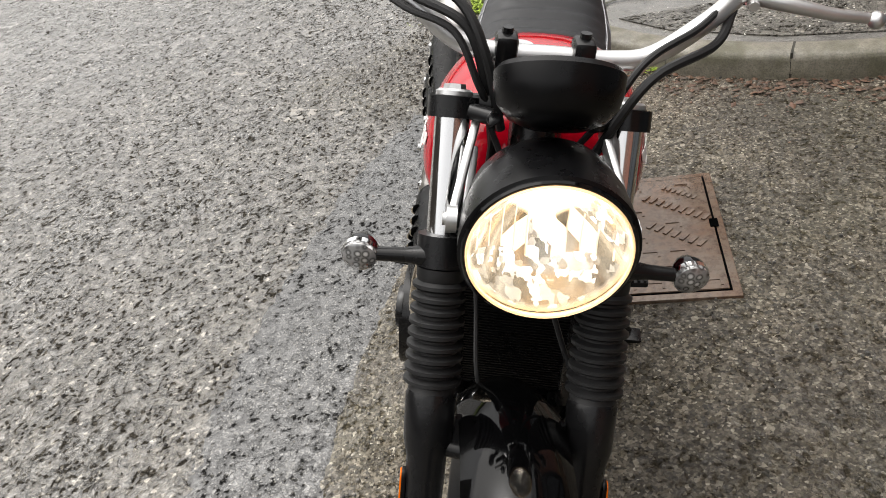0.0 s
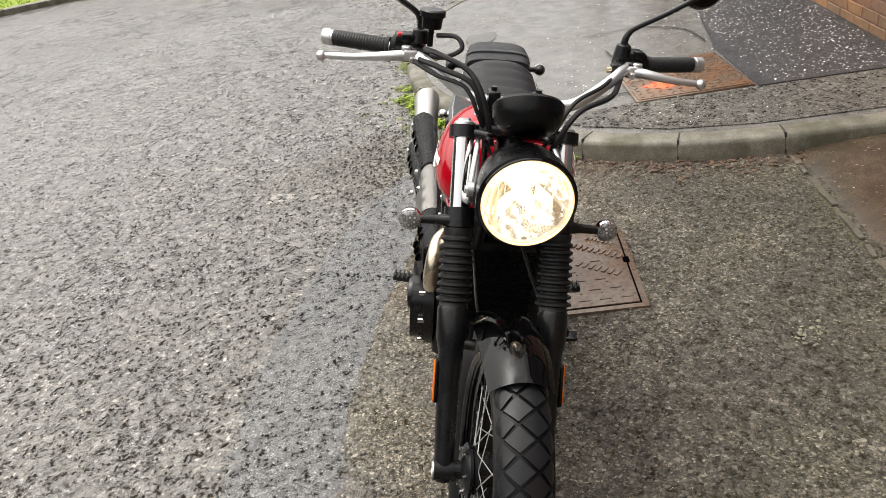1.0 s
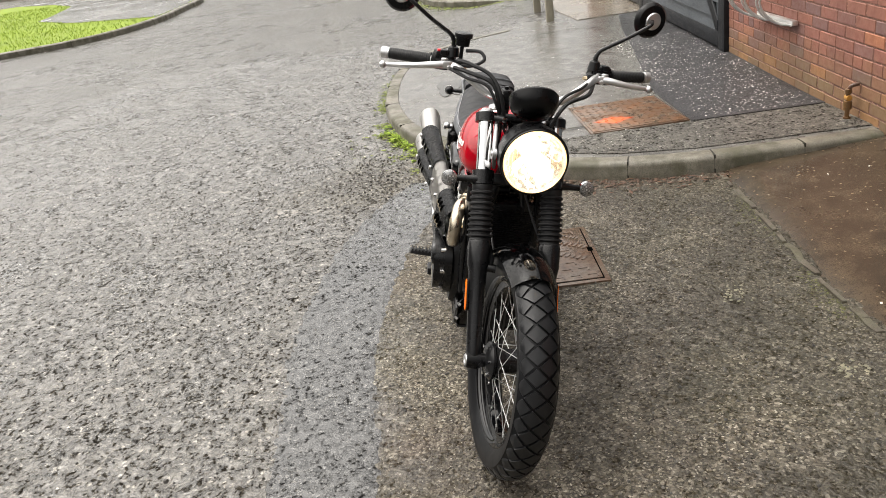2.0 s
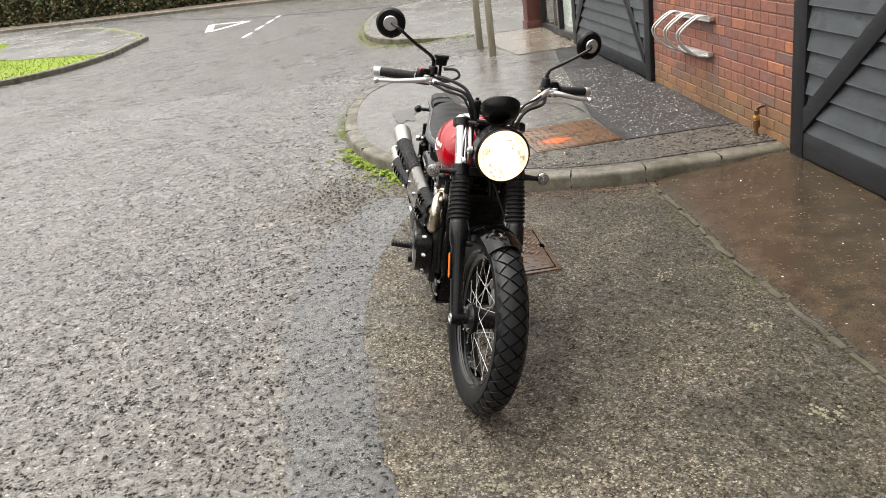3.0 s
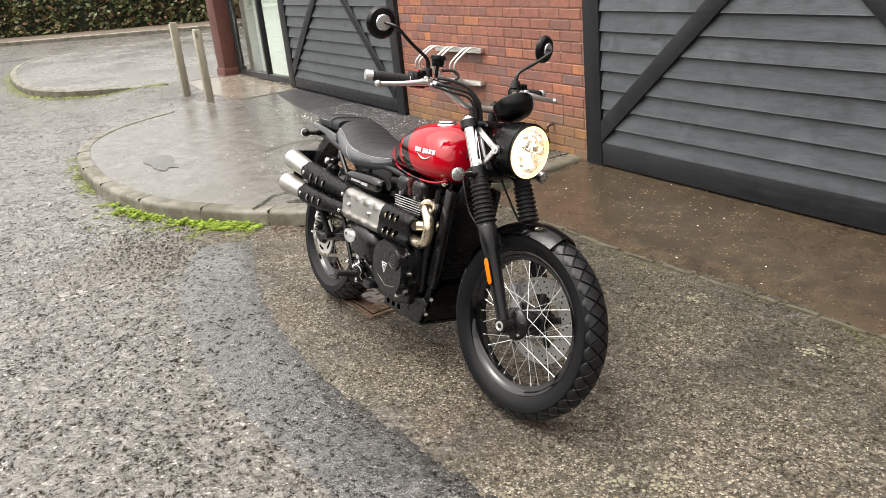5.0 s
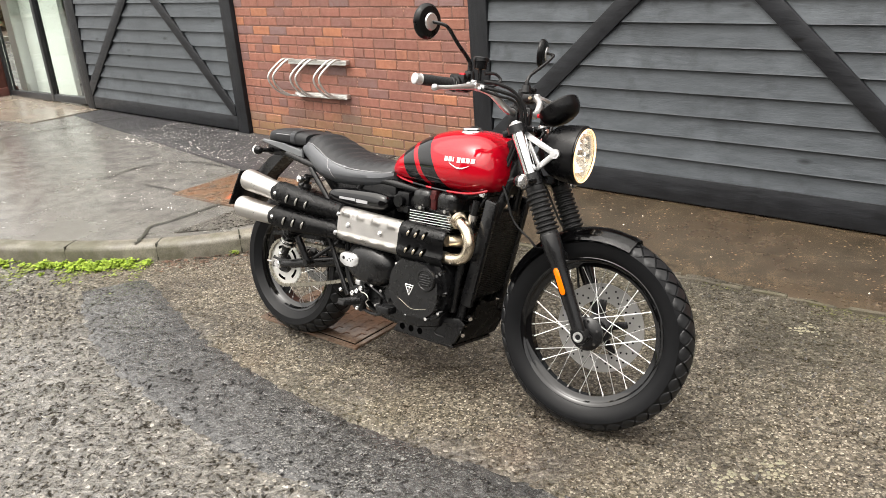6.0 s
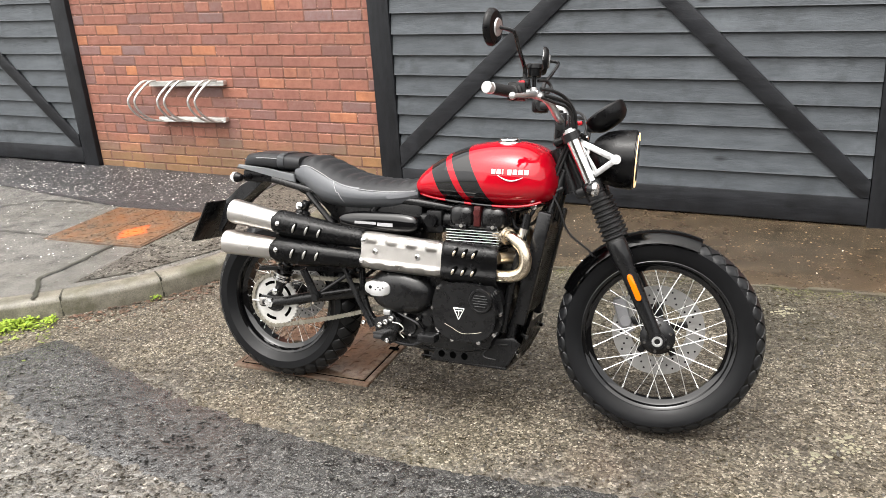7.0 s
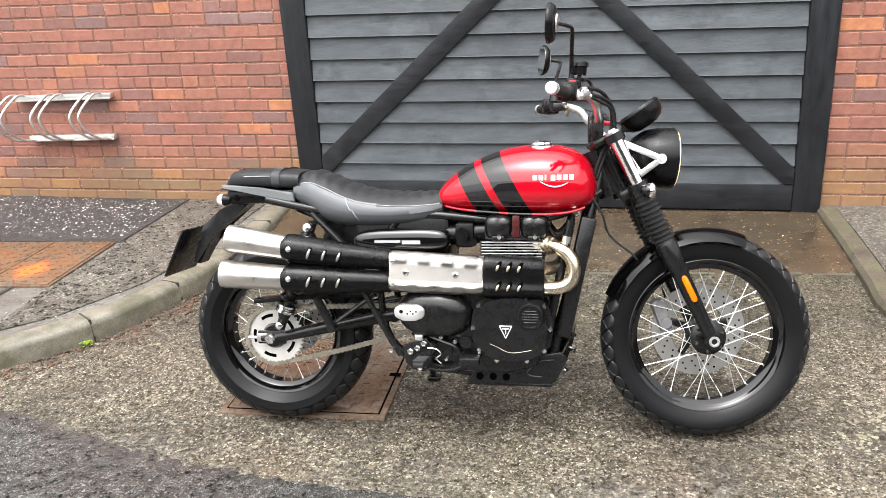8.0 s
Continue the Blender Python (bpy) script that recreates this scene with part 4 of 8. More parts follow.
def wheel(name, ax, r_out, width, r_rim, n_blocks, rim_w, steer, hub_w, spokes):
    put = turned if steer else fixed
    bm = bmesh.new()
    hw = hub_w / 2
    lathe(bm, [(-hw, 0.02), (-hw, 0.034), (-hw + 0.012, 0.050), (-hw + 0.02, 0.050), (-hw + 0.026, 0.036), (hw - 0.026, 0.036),
               (hw - 0.02, 0.050), (hw - 0.012, 0.050), (hw, 0.034), (hw, 0.02)], ax, (0, 1, 0), 32)
    hub = put(name, bm, M_SATIN, "black spoked wheel with a chunky road tyre")
    # tyre body
    half = width / 2

    def crown(t):
        """Half section of the tyre: t = -1..1 across the tread; gives (across, radius)."""
        a = t * 1.12
        return half * 1.0 * math.sin(a) / math.sin(1.12) * 0.94, r_out - (1 - math.cos(a)) * half * 0.86

    bm = bmesh.new()
    yb, rb = crown(1.0)
    prof = [(-rim_w * 0.5, r_rim + 0.002), (-rim_w * 0.5 - 0.006, r_rim + 0.012), (-half * 0.97, r_rim + (rb - r_rim) * 0.5), (-half * 0.995, rb - 0.008)]
    prof += [(crown(t)[0], crown(t)[1] - 0.0065) for t in np.linspace(-0.97, 0.97, 13)]
    prof += [(-a, b) for a, b in prof[:4][::-1]]
    lathe(bm, prof + [(rim_w * 0.38, r_rim - 0.004), (-rim_w * 0.38, r_rim - 0.004)], ax, (0, 1, 0), 96, True)
    tyre = part("tyre", bm, M_TYRE, hub, "damp black tyre with diamond tread blocks")
    # tread blocks
    vs, fs = [], []
    du = 2 * math.pi / n_blocks

    def put_diamond(u0, tc, ht, hu):
        """One raised block, a diamond laid across the crown."""
        base = len(vs)
        ring_ = ((1, 0), (0.5, 0.5), (0, 1), (-0.5, 0.5), (-1, 0), (-0.5, -0.5), (0, -1), (0.5, -0.5))
        for grow, lift in ((1.06, -0.013), (1.0, 0.0), (0.0, 0.0006)):
            for a, b in ring_ if grow else ((0, 0),):
                t = max(-1.06, min(1.06, tc + a * ht * grow))
                y, r = crown(t)
                u, r = u0 + b * hu * grow, r + lift - 0.0048 * step01(abs(t), 0.62, 1.04)
                vs.append((ax.x + r * math.cos(u), ax.y + y, ax.z + r * math.sin(u)))
        for k in range(8):
            q = (k + 1) % 8
            fs.append((base + k, base + q, base + 8 + q, base + 8 + k))
            fs.append((base + 8 + k, base + 8 + q, base + 16))

    # diamonds in four staggered columns, with open notches at the shoulders
    for k in range(n_blocks):
        for c, tc in enumerate((-0.77, -0.262, 0.262, 0.77)):
            put_diamond((k + 0.5 * (c % 2)) * du, tc, 0.440 if abs(tc) < 0.5 else 0.39, du * 0.42)
    tread = raw("tread", vs, fs, M_TREAD, hub, 40)
    # rim
    bm = bmesh.new()
    rw = rim_w / 2
    lathe(bm, [(-rw, r_rim + 0.010), (-rw - 0.003, r_rim + 0.004), (-rw, r_rim - 0.004), (-rw * 0.86, r_rim - 0.008), (-rw * 0.80, r_rim - 0.006), (-rw * 0.68, r_rim - 0.010), (-rw * 0.60, r_rim - 0.0085), (-rw * 0.5, r_rim - 0.014), (-rw * 0.4, r_rim - 0.026), (rw * 0.4, r_rim - 0.026),
               (rw * 0.55, r_rim - 0.012), (rw, r_rim - 0.006), (rw + 0.003, r_rim + 0.004), (rw, r_rim + 0.010), (rw * 0.5, r_rim + 0.0), (-rw * 0.5, r_rim + 0.0)], ax, (0, 1, 0), 96, True)
    part("rim", bm, M_GLOSS, hub, "gloss black wheel rim")
    # spokes, laced in crossing pairs
    for k in range(spokes):
        a_rim = 2 * math.pi * (k + 0.5) / spokes
        sg = 1 if k % 2 else -1
        lean = 1.22 if (k // 2) % 2 else -1.22
        a_hub = a_rim + lean
        p0 = ax + Vector((0.046 * math.cos(a_hub), sg * (hw - 0.016), 0.046 * math.sin(a_hub)))
        p1 = ax + Vector(((r_rim - 0.022) * math.cos(a_rim), sg * 0.004, (r_rim - 0.022) * math.sin(a_rim)))
        bm = bmesh.new()
        rod(bm, p0, p1, 0.00125, None, 6)
        q = p0.lerp(p1, 0.94)
        rod(bm, q, p1, 0.0028, None, 6)
        part("spoke", bm, M_SPOKE, hub)
    return hub


front_wheel = wheel("front_wheel", F_AX, 0.3315, 0.108, 0.241, 38, 0.068, True, 0.115, 32)
rear_wheel = wheel("rear_wheel", R_AX, 0.3215, 0.152, 0.216, 34, 0.098, False, 0.15, 32)


def disc(parent, ax, y, r0, r1, thick, holes, slots=0, mat=M_DISC, name="brake_disc"):
    """A drilled ring, left uncut: dark plugs stand in for its shaded holes."""
    n = 96
    bm = bmesh.new()
    lathe(bm, [(y - thick / 2, r0), (y - thick / 2, r1), (y + thick / 2, r1), (y + thick / 2, r0)], ax, (0, 1, 0), n, True)
    ob = part(name, bm, mat, parent)
    vs, fs = [], []
    for k in range(holes):
        a = 2 * math.pi * k / holes
        r = r0 + (r1 - r0) * (0.25 + 0.25 * (k % 3))
        c = (ax.x + r * math.cos(a), ax.z + r * math.sin(a))
        b = len(vs)
        for yy in (y - thick / 2 - 0.0006, y + thick / 2 + 0.0006):
            for i in range(8):
                g = 2 * math.pi * i / 8
                vs.append((c[0] + 0.0036 * math.cos(g), yy, c[1] + 0.0036 * math.sin(g)))
        fs.append(tuple(b + i for i in range(8)))
        fs.append(tuple(b + 8 + i for i in range(8))[::-1])
        for i in range(8):
            fs.append((b + i, b + 8 + i, b + 8 + (i + 1) % 8, b + (i + 1) % 8))
    drill = raw("disc_drilling", vs, fs, M_PLASTIC, parent)
    tagged(drill, kind="stuff")
    return ob


disc(front_wheel, F_AX, 0.072, 0.092, 0.152, 0.005, 54)
bm = bmesh.new()
for k in range(5):
    a = 2 * math.pi * k / 5 + 0.3
    m = Matrix.Translation(F_AX) @ Matrix.Rotation(-a, 4, "Y")
    add_box(bm, (0.03, 0.064, -0.012), (0.098, 0.072, 0.012), 0.003, m)
lathe(bm, [(0.055, 0.05), (0.072, 0.045)], F_AX, (0, 1, 0), 24)
part("disc_carrier", bm, M_SATIN, front_wheel)
bm = bmesh.new()
lathe(bm, [(-0.125, 0.016), (-0.125, 0.021), (-0.112, 0.021), (-0.112, 0.019), (-0.072, 0.020), (-0.070, 0.034), (-0.062, 0.050), (-0.056, 0.056), (-0.050, 0.056), (-0.044, 0.040), (0.115, 0.018)], F_AX, (0, 1, 0), 24)
part("axle", bm, M_SATIN, front_wheel)
bm = bmesh.new()
lathe(bm, [(-0.112, 0.008), (-0.1265, 0.0085), (-0.1290, 0.0105), (-0.1290, 0.0165), (-0.124, 0.0180), (-0.118, 0.0180)], F_AX, (0, 1, 0), 16)
part("axle_end", bm, M_ALU, front_wheel)
for k in range(6):
    a = 2 * math.pi * k / 6 + 0.4
    c = F_AX + Vector((0.044 * math.cos(a), -0.064, 0.044 * math.sin(a)))
    bm = bmesh.new()
    rod(bm, c, c + Vector((0, -0.007, 0)), 0.0048, None, 8)
    part("hub_bolt", bm, M_CHROME, front_wheel)
disc(rear_wheel, R_AX, 0.092, 0.070, 0.110, 0.005, 40)
# rear sprocket and its carrier, on the right
bm = bmesh.new()
n_teeth, tooth = 42, []
for k in range(n_teeth * 4):
    a = 2 * math.pi * k / (n_teeth * 4)
    tooth.append((R_AX.x + (0.103 if k % 4 in (1, 2) else 0.096) * math.cos(a), R_AX.z + (0.103 if k % 4 in (1, 2) else 0.096) * math.sin(a)))
plate(bm, tooth, -0.098, -0.092)
sprocket = part("sprocket", bm, plain("bright_sprocket", (0.72, 0.71, 0.68), 0.38, 0.7), rear_wheel, "bright drilled sprocket")
for k in range(5):
    a0 = 2 * math.pi * k / 5 + 0.35
    arc = [(R_AX.x + r * math.cos(a0 + g), R_AX.z + r * math.sin(a0 + g)) for r, gs in ((0.066, np.linspace(0, 0.62, 8)), (0.077, np.linspace(0.62, 0, 8))) for g in gs]
    bm = bmesh.new()
    plate(bm, arc, -0.0995, -0.0905)
    part("sprocket_slot", bm, M_HOLE, rear_wheel)
bm = bmesh.new()
lathe(bm, [(-0.115, 0.018), (-0.115, 0.036), (-0.099, 0.044), (-0.075, 0.050)], R_AX, (0, 1, 0), 32)
part("sprocket_carrier", bm, M_SATIN, rear_wheel)
bm = bmesh.new()
rod(bm, R_AX + Vector((0, -0.148, 0)), R_AX + Vector((0, 0.15, 0)), 0.011, None, 16)
rod(bm, R_AX + Vector((0, -0.145, 0)), R_AX + Vector((0, -0.128, 0)), 0.019, None, 6)
part("axle_nut", bm, M_CHROME, rear_wheel)

# ---- fork ----
FORK = Vector((-0.432, 0, 0.902)).normalized()


def on_fork(s, side, off=0.0):
    """A point on a fork leg s metres above the axle; off: ahead of the leg."""
    return F_AX + FORK * s + Vector((FORK.z, 0, -FORK.x)) * off + Vector((0, 0.105 * side, 0))


for side in (-1, 1):
    bm = bmesh.new()
    rod(bm, on_fork(0.33, side), on_fork(0.715, side), 0.0215, None, 28)
    leg = turned("fork_leg", bm, M_CHROME, "polished fork tube with a black ribbed gaiter")
    bm = bmesh.new()
    lathe(bm, [(-0.027, 0.006), (-0.024, 0.015), (-0.010, 0.0195), (0.03, 0.0210), (0.10, 0.0232), (0.25, 0.0265), (0.275, 0.032), (0.335, 0.033), (0.343, 0.030)], on_fork(0, side), FORK, 28)
    rod(bm, on_fork(0, side) + Vector((0, -0.022, 0)), on_fork(0, side) + Vector((0, 0.020, 0)), 0.0235, None, 20)
    rod(bm, on_fork(-0.012, side, 0.012) + Vector((0, -0.018 * side, 0)), on_fork(-0.012, side, 0.026) + Vector((0, -0.018 * side, 0)), 0.006, None, 10)
    rod(bm, on_fork(0.268, side), on_fork(0.268, side) + Vector((0.012, -0.05 * side, 0.0)), 0.012, None, 12)
    part("lower_leg", bm, M_SATIN, leg, "satin black fork slider")
    bm = bmesh.new()
    prof = [(0.343, 0.031)]
    for k in range(9):
        s = 0.350 + k * 0.0155
        prof += [(s, 0.0285), (s + 0.004, 0.0375 - 0.0004 * k), (s + 0.0085, 0.0375 - 0.0004 * k), (s + 0.0125, 0.0285)]
    prof += [(0.491, 0.030), (0.503, 0.030), (0.505, 0.024)]
    lathe(bm, prof, on_fork(0, side), FORK, 28)
    part("gaiter", bm, M_RUBBER, leg, "black rubber bellows")
    bm = bmesh.new()
    lathe(bm, [(0.712, 0.021), (0.714, 0.0225), (0.719, 0.0225), (0.722, 0.019)], on_fork(0, side), FORK, 24)
    rod(bm, on_fork(0.722, side), on_fork(0.728, side), 0.014, 0.013, 6)
    part("fork_cap", bm, M_ALU, leg)
    bm = bmesh.new()
    mr = Matrix.Translation(on_fork(0.185, side) + Vector((0, 0.0275 * side, 0))) @ Matrix.Rotation(radians(-25.6), 4, "Y")
    stadium = [(0.0105 * math.cos(a) , 0.036 * (1 if k < 9 else -1) + 0.0105 * math.sin(a)) for k, a in enumerate([math.pi * i / 8 for i in range(9)] + [math.pi + math.pi * i / 8 for i in range(9)])]
    plate(bm, stadium, -0.0030, 0.0030, 0.001)
    bm.transform(mr)
    base_r = part("reflector_base", bm, M_PLASTIC, leg)
    bm = bmesh.new()
    plate(bm, [(x * 0.84, z * 0.96) for x, z in stadium], min(side * 0.0026, side * 0.0052), max(side * 0.0026, side * 0.0052), 0.001)
    bm.transform(mr)
    part("reflector", bm, M_AMBER, leg, "amber side reflector")

bm = bmesh.new()
c = on_fork(0.70, 0)
for side in (-1, 1):
    rod(bm, on_fork(0.688, side), on_fork(0.713, side), 0.031, None, 28)
    rod(bm, on_fork(0.707, side) + Vector((0.022, -0.02 * side, 0)), on_fork(0.707, side) + Vector((0.034, -0.045 * side, 0)), 0.010, None, 12)
m = Matrix.Translation(on_fork(0.707, 0, -0.02)) @ Matrix.Rotation(radians(-25.6), 4, "Y")
add_box(bm, (-0.045, -0.09, -0.012), (0.028, 0.09, 0.012), 0.008, m)
top_yoke = turned("top_yoke", bm, M_SATIN, "black fork clamp")
for side in (-1, 1):
    bm = bmesh.new()
    lathe(bm, [(-0.002, 0.004), (0.0, 0.0085), (0.006, 0.0085), (0.007, 0.003)], on_fork(0.707, side) + Vector((0.034, -0.045 * side, 0)), (1, -0.25 * side, 0.1), 12)
    part("clamp_bolt", bm, M_CHROME, top_yoke)
bm = bmesh.new()
for side in (-1, 1):
    rod(bm, on_fork(0.505, side), on_fork(0.545, side), 0.032, None, 28)
m = Matrix.Translation(on_fork(0.525, 0, -0.02)) @ Matrix.Rotation(radians(-25.6), 4, "Y")
add_box(bm, (-0.04, -0.09, -0.016), (0.03, 0.09, 0.016), 0.008, m)
rod(bm, on_fork(0.52, 0, -0.04), on_fork(0.70, 0, -0.04), 0.03, None, 20)
turned("lower_yoke", bm, M_SATIN, "black lower fork clamp")

# front mudguard
bm = bmesh.new()
rows = []
for k, a in enumerate(np.linspace(radians(69), radians(157), 30)):
    r = 0.340 + 0.003 * math.sin((a - radians(60)) * 2)
    row = []
    taper = 0.93 + 0.07 * step01(min(k, 29 - k) / 6, 0, 1)
    for t in np.linspace(-1, 1, 13):
        y = 0.068 * taper * t
        rr = r + 0.003 - 0.034 * t * t - 0.006 * t ** 4
        row.append(bm.verts.new((F_AX.x + rr * math.cos(a), y, F_AX.z + rr * math.sin(a))))
    rows.append(row)
for p, q in zip(rows, rows[1:]):
    for j in range(12):
        bm.faces.new((p[j], p[j + 1], q[j + 1], q[j]))
r = bmesh.ops.solidify(bm, geom=bm.faces[:], thickness=0.004)
mudguard = turned("front_mudguard", bm, M_GLOSS, "gloss black front mudguard", 28)
for side in (-1, 1):
    bm = bmesh.new()
    tube(bm, [on_fork(0.268, side) + Vector((0.010, -0.034 * side, 0)), F_AX + Vector((-0.120, 0.067 * side, 0.262)), F_AX + Vector((-0.124, 0.066 * side, 0.284))], 0.0065, 8)
    part("mudguard_stay", bm, M_SATIN, mudguard)

# brake caliper, on the left leg behind the disc
bm = bmesh.new()
m = Matrix.Translation(F_AX + Vector((-0.118, 0.0, 0.055))) @ Matrix.Rotation(radians(-20), 4, "Y")
add_box(bm, (-0.024, 0.052, -0.056), (0.018, 0.108, 0.050), 0.010, m)
add_box(bm, (-0.010, 0.066, -0.074), (0.020, 0.086, -0.050), 0.005, m)
for dz in (-0.03, 0.03):
    rod(bm, m @ Vector((0, 0.046, dz)), m @ Vector((0, 0.116, dz)), 0.018, None, 16)
turned("brake_caliper", bm, plain("caliper_grey", (0.30, 0.30, 0.31), 0.4, 0.6), "grey two-piston brake caliper")
bm = bmesh.new()
tube(bm, [F_AX + Vector((-0.10, 0.10, 0.10)), F_AX + Vector((-0.14, 0.11, 0.24)), F_AX + Vector((-0.20, 0.06, 0.36)), F_AX + Vector((-0.25, 0.0, 0.50)), F_AX + Vector((-0.28, -0.06, 0.62))], 0.004, 8)
turned("brake_hose", bm, M_RUBBER)

# ---- headlight ----
LAMP = Vector((1.325, 0.003, 0.899))
lamp_dir = Vector((1, 0, -0.05)).normalized()
bm = bmesh.new()
lathe(bm, [(-0.150, 0.012), (-0.146, 0.035), (-0.128, 0.062), (-0.095, 0.085), (-0.055, 0.0945), (-0.012, 0.0975), (-0.002, 0.0975), (0.0, 0.094), (-0.02, 0.094), (-0.05, 0.088), (-0.09, 0.07), (-0.12, 0.04), (-0.13, 0.01)],
      LAMP, lamp_dir, 48)
headlight = turned("headlight", bm, M_PLASTIC, "round black headlight, lit warm white")
bm = bmesh.new()
lathe(bm, [(-0.004, 0.0895), (-0.004, 0.0940), (0.002, 0.0940), (0.004, 0.092), (0.004, 0.0895)], LAMP, lamp_dir, 64, True)
part("trim_ring", bm, M_GLOSS, headlight, "thin black lamp rim")
# glowing ring added for the lamp's light in the rim of the lens
bm = bmesh.new()
lathe(bm, [(-0.003, 0.0868), (-0.003, 0.0892), (0.0060, 0.0892), (0.0075, 0.0880), (0.0060, 0.0868)], LAMP, lamp_dir, 64, True)
part("lens_edge", bm, M_LENSEDGE, headlight, "amber-lit edge of the lens")
bm = bmesh.new()
lathe(bm, [(-0.090, 0.001), (-0.088, 0.014), (-0.080, 0.034), (-0.062, 0.056), (-0.034, 0.074), (-0.006, 0.0865), (-0.0055, 0.0875), (-0.036, 0.077), (-0.066, 0.058), (-0.086, 0.035), (-0.092, 0.014), (-0.094, 0.001)], LAMP, lamp_dir, 48)
part("reflector_bowl", bm, M_LAMP, headlight, "glowing faceted reflector")
bm = bmesh.new()
bmesh.ops.create_uvsphere(bm, u_segments=16, v_segments=10, radius=0.013, matrix=Matrix.Translation(LAMP + lamp_dir * -0.055))
part("bulb", bm, M_BULB, headlight, "burning bulb")
bm = bmesh.new()
lathe(bm, [(0.0, 0.0865), (0.004, 0.0865), (0.010, 0.06), (0.012, 0.03), (0.0125, 0.001), (0.0095, 0.001), (0.009, 0.03), (0.007, 0.06), (0.002, 0.084)], LAMP, lamp_dir, 48)
lens = part("lens", bm, M_LENSGLASS, headlight, "clear domed lens")
lens.visible_shadow = False
for side in (-1, 1):
    bm = bmesh.new()
    y = side * 0.101
    # arms of the bracket as three bars with rounded ends
    for (a, b, w) in (((1.142, 0.955), (1.270, 0.897), 0.0100), ((1.270, 0.897), (1.198, 0.842), 0.0095), ((1.160, 0.930), (1.212, 0.850), 0.0075)):
        d = Vector((b[0] - a[0], b[1] - a[1]))
        d.normalize()
        q = Vector((-d.y, d.x)) * w
        plate(bm, [(a[0] + q.x, a[1] + q.y), (b[0] + q.x, b[1] + q.y), (b[0] + d.x * w, b[1] + d.y * w), (b[0] - q.x, b[1] - q.y), (a[0] - q.x, a[1] - q.y)], y - 0.005, y + 0.005, 0.003)
    rod(bm, (1.270, y - 0.006, 0.897), (1.270, y + 0.006, 0.897), 0.0155, None, 20)
    rod(bm, (1.270, y - 0.002, 0.897), (1.270, y + side * 0.010, 0.897), 0.0075, None, 12)
    for v_ in bm.verts:
        v_.co.y -= side * 0.024 * step01(1.265 - v_.co.x, 0.0, 0.07)
    turned("headlight_bracket", bm, M_ALU, "cast aluminium headlight bracket")

# ---- instrument pod ----
POD, pod_dir = Vector((1.222, 0, 1.046)), Vector((0.57, 0, -0.82)).normalized()
bm = bmesh.new()
lathe(bm, [(-0.013, 0.056), (-0.014, 0.065), (-0.008, 0.070), (0.010, 0.069), (0.026, 0.064), (0.040, 0.052), (0.048, 0.033), (0.050, 0.002)], POD, pod_dir, 40)
pod = turned("instrument_pod", bm, M_PLASTIC, "round black instrument housing")
bm = bmesh.new()
lathe(bm, [(-0.0155, 0.001), (-0.0155, 0.058), (-0.0125, 0.060)], POD, pod_dir, 40)
part("dial_glass", bm, M_GLOSS, pod)
bm = bmesh.new()
add_box(bm, (1.165, -0.02, 0.985), (1.20, 0.02, 1.03), 0.006)
turned("pod_bracket", bm, M_SATIN)

# ---- handlebar and controls ----
bm = bmesh.new()
arms = {-1: [(1.018, -0.212, 1.086), (0.972, -0.252, 1.089), (0.920, -0.384, 1.086)], 1: [(1.008, 0.245, 1.092), (0.968, 0.285, 1.094), (0.936, 0.420, 1.099)]}
half_bar = [(1.083, 0.0, 1.020), (1.083, 0.07, 1.020), (1.078, 0.12, 1.030), (1.055, 0.185, 1.072), (1.008, 0.235, 1.093), (0.962, 0.30, 1.095), (0.924, 0.405, 1.092)]
tube(bm, arms[-1][::-1] + [(x, -y + 0.012, z) for x, y, z in half_bar[3::-1]] + [(x, y + 0.015, z) for x, y, z in half_bar[1:4]] + arms[1], 0.0125, 14, 8)
bar = turned("handlebar", bm, M_ALU, "wide silver handlebar")
bm = bmesh.new()
for side in (-1, 1):
    m = Matrix.Translation((1.083, side * 0.047, 1.0))
    add_box(bm, (-0.018, -0.014, -0.045), (0.018, 0.014, 0.045), 0.007, m)
    rod(bm, (1.083, side * 0.047, 1.045), (1.083, side * 0.047, 1.052), 0.007, None, 10)
part("bar_clamp", bm, M_SATIN, bar)
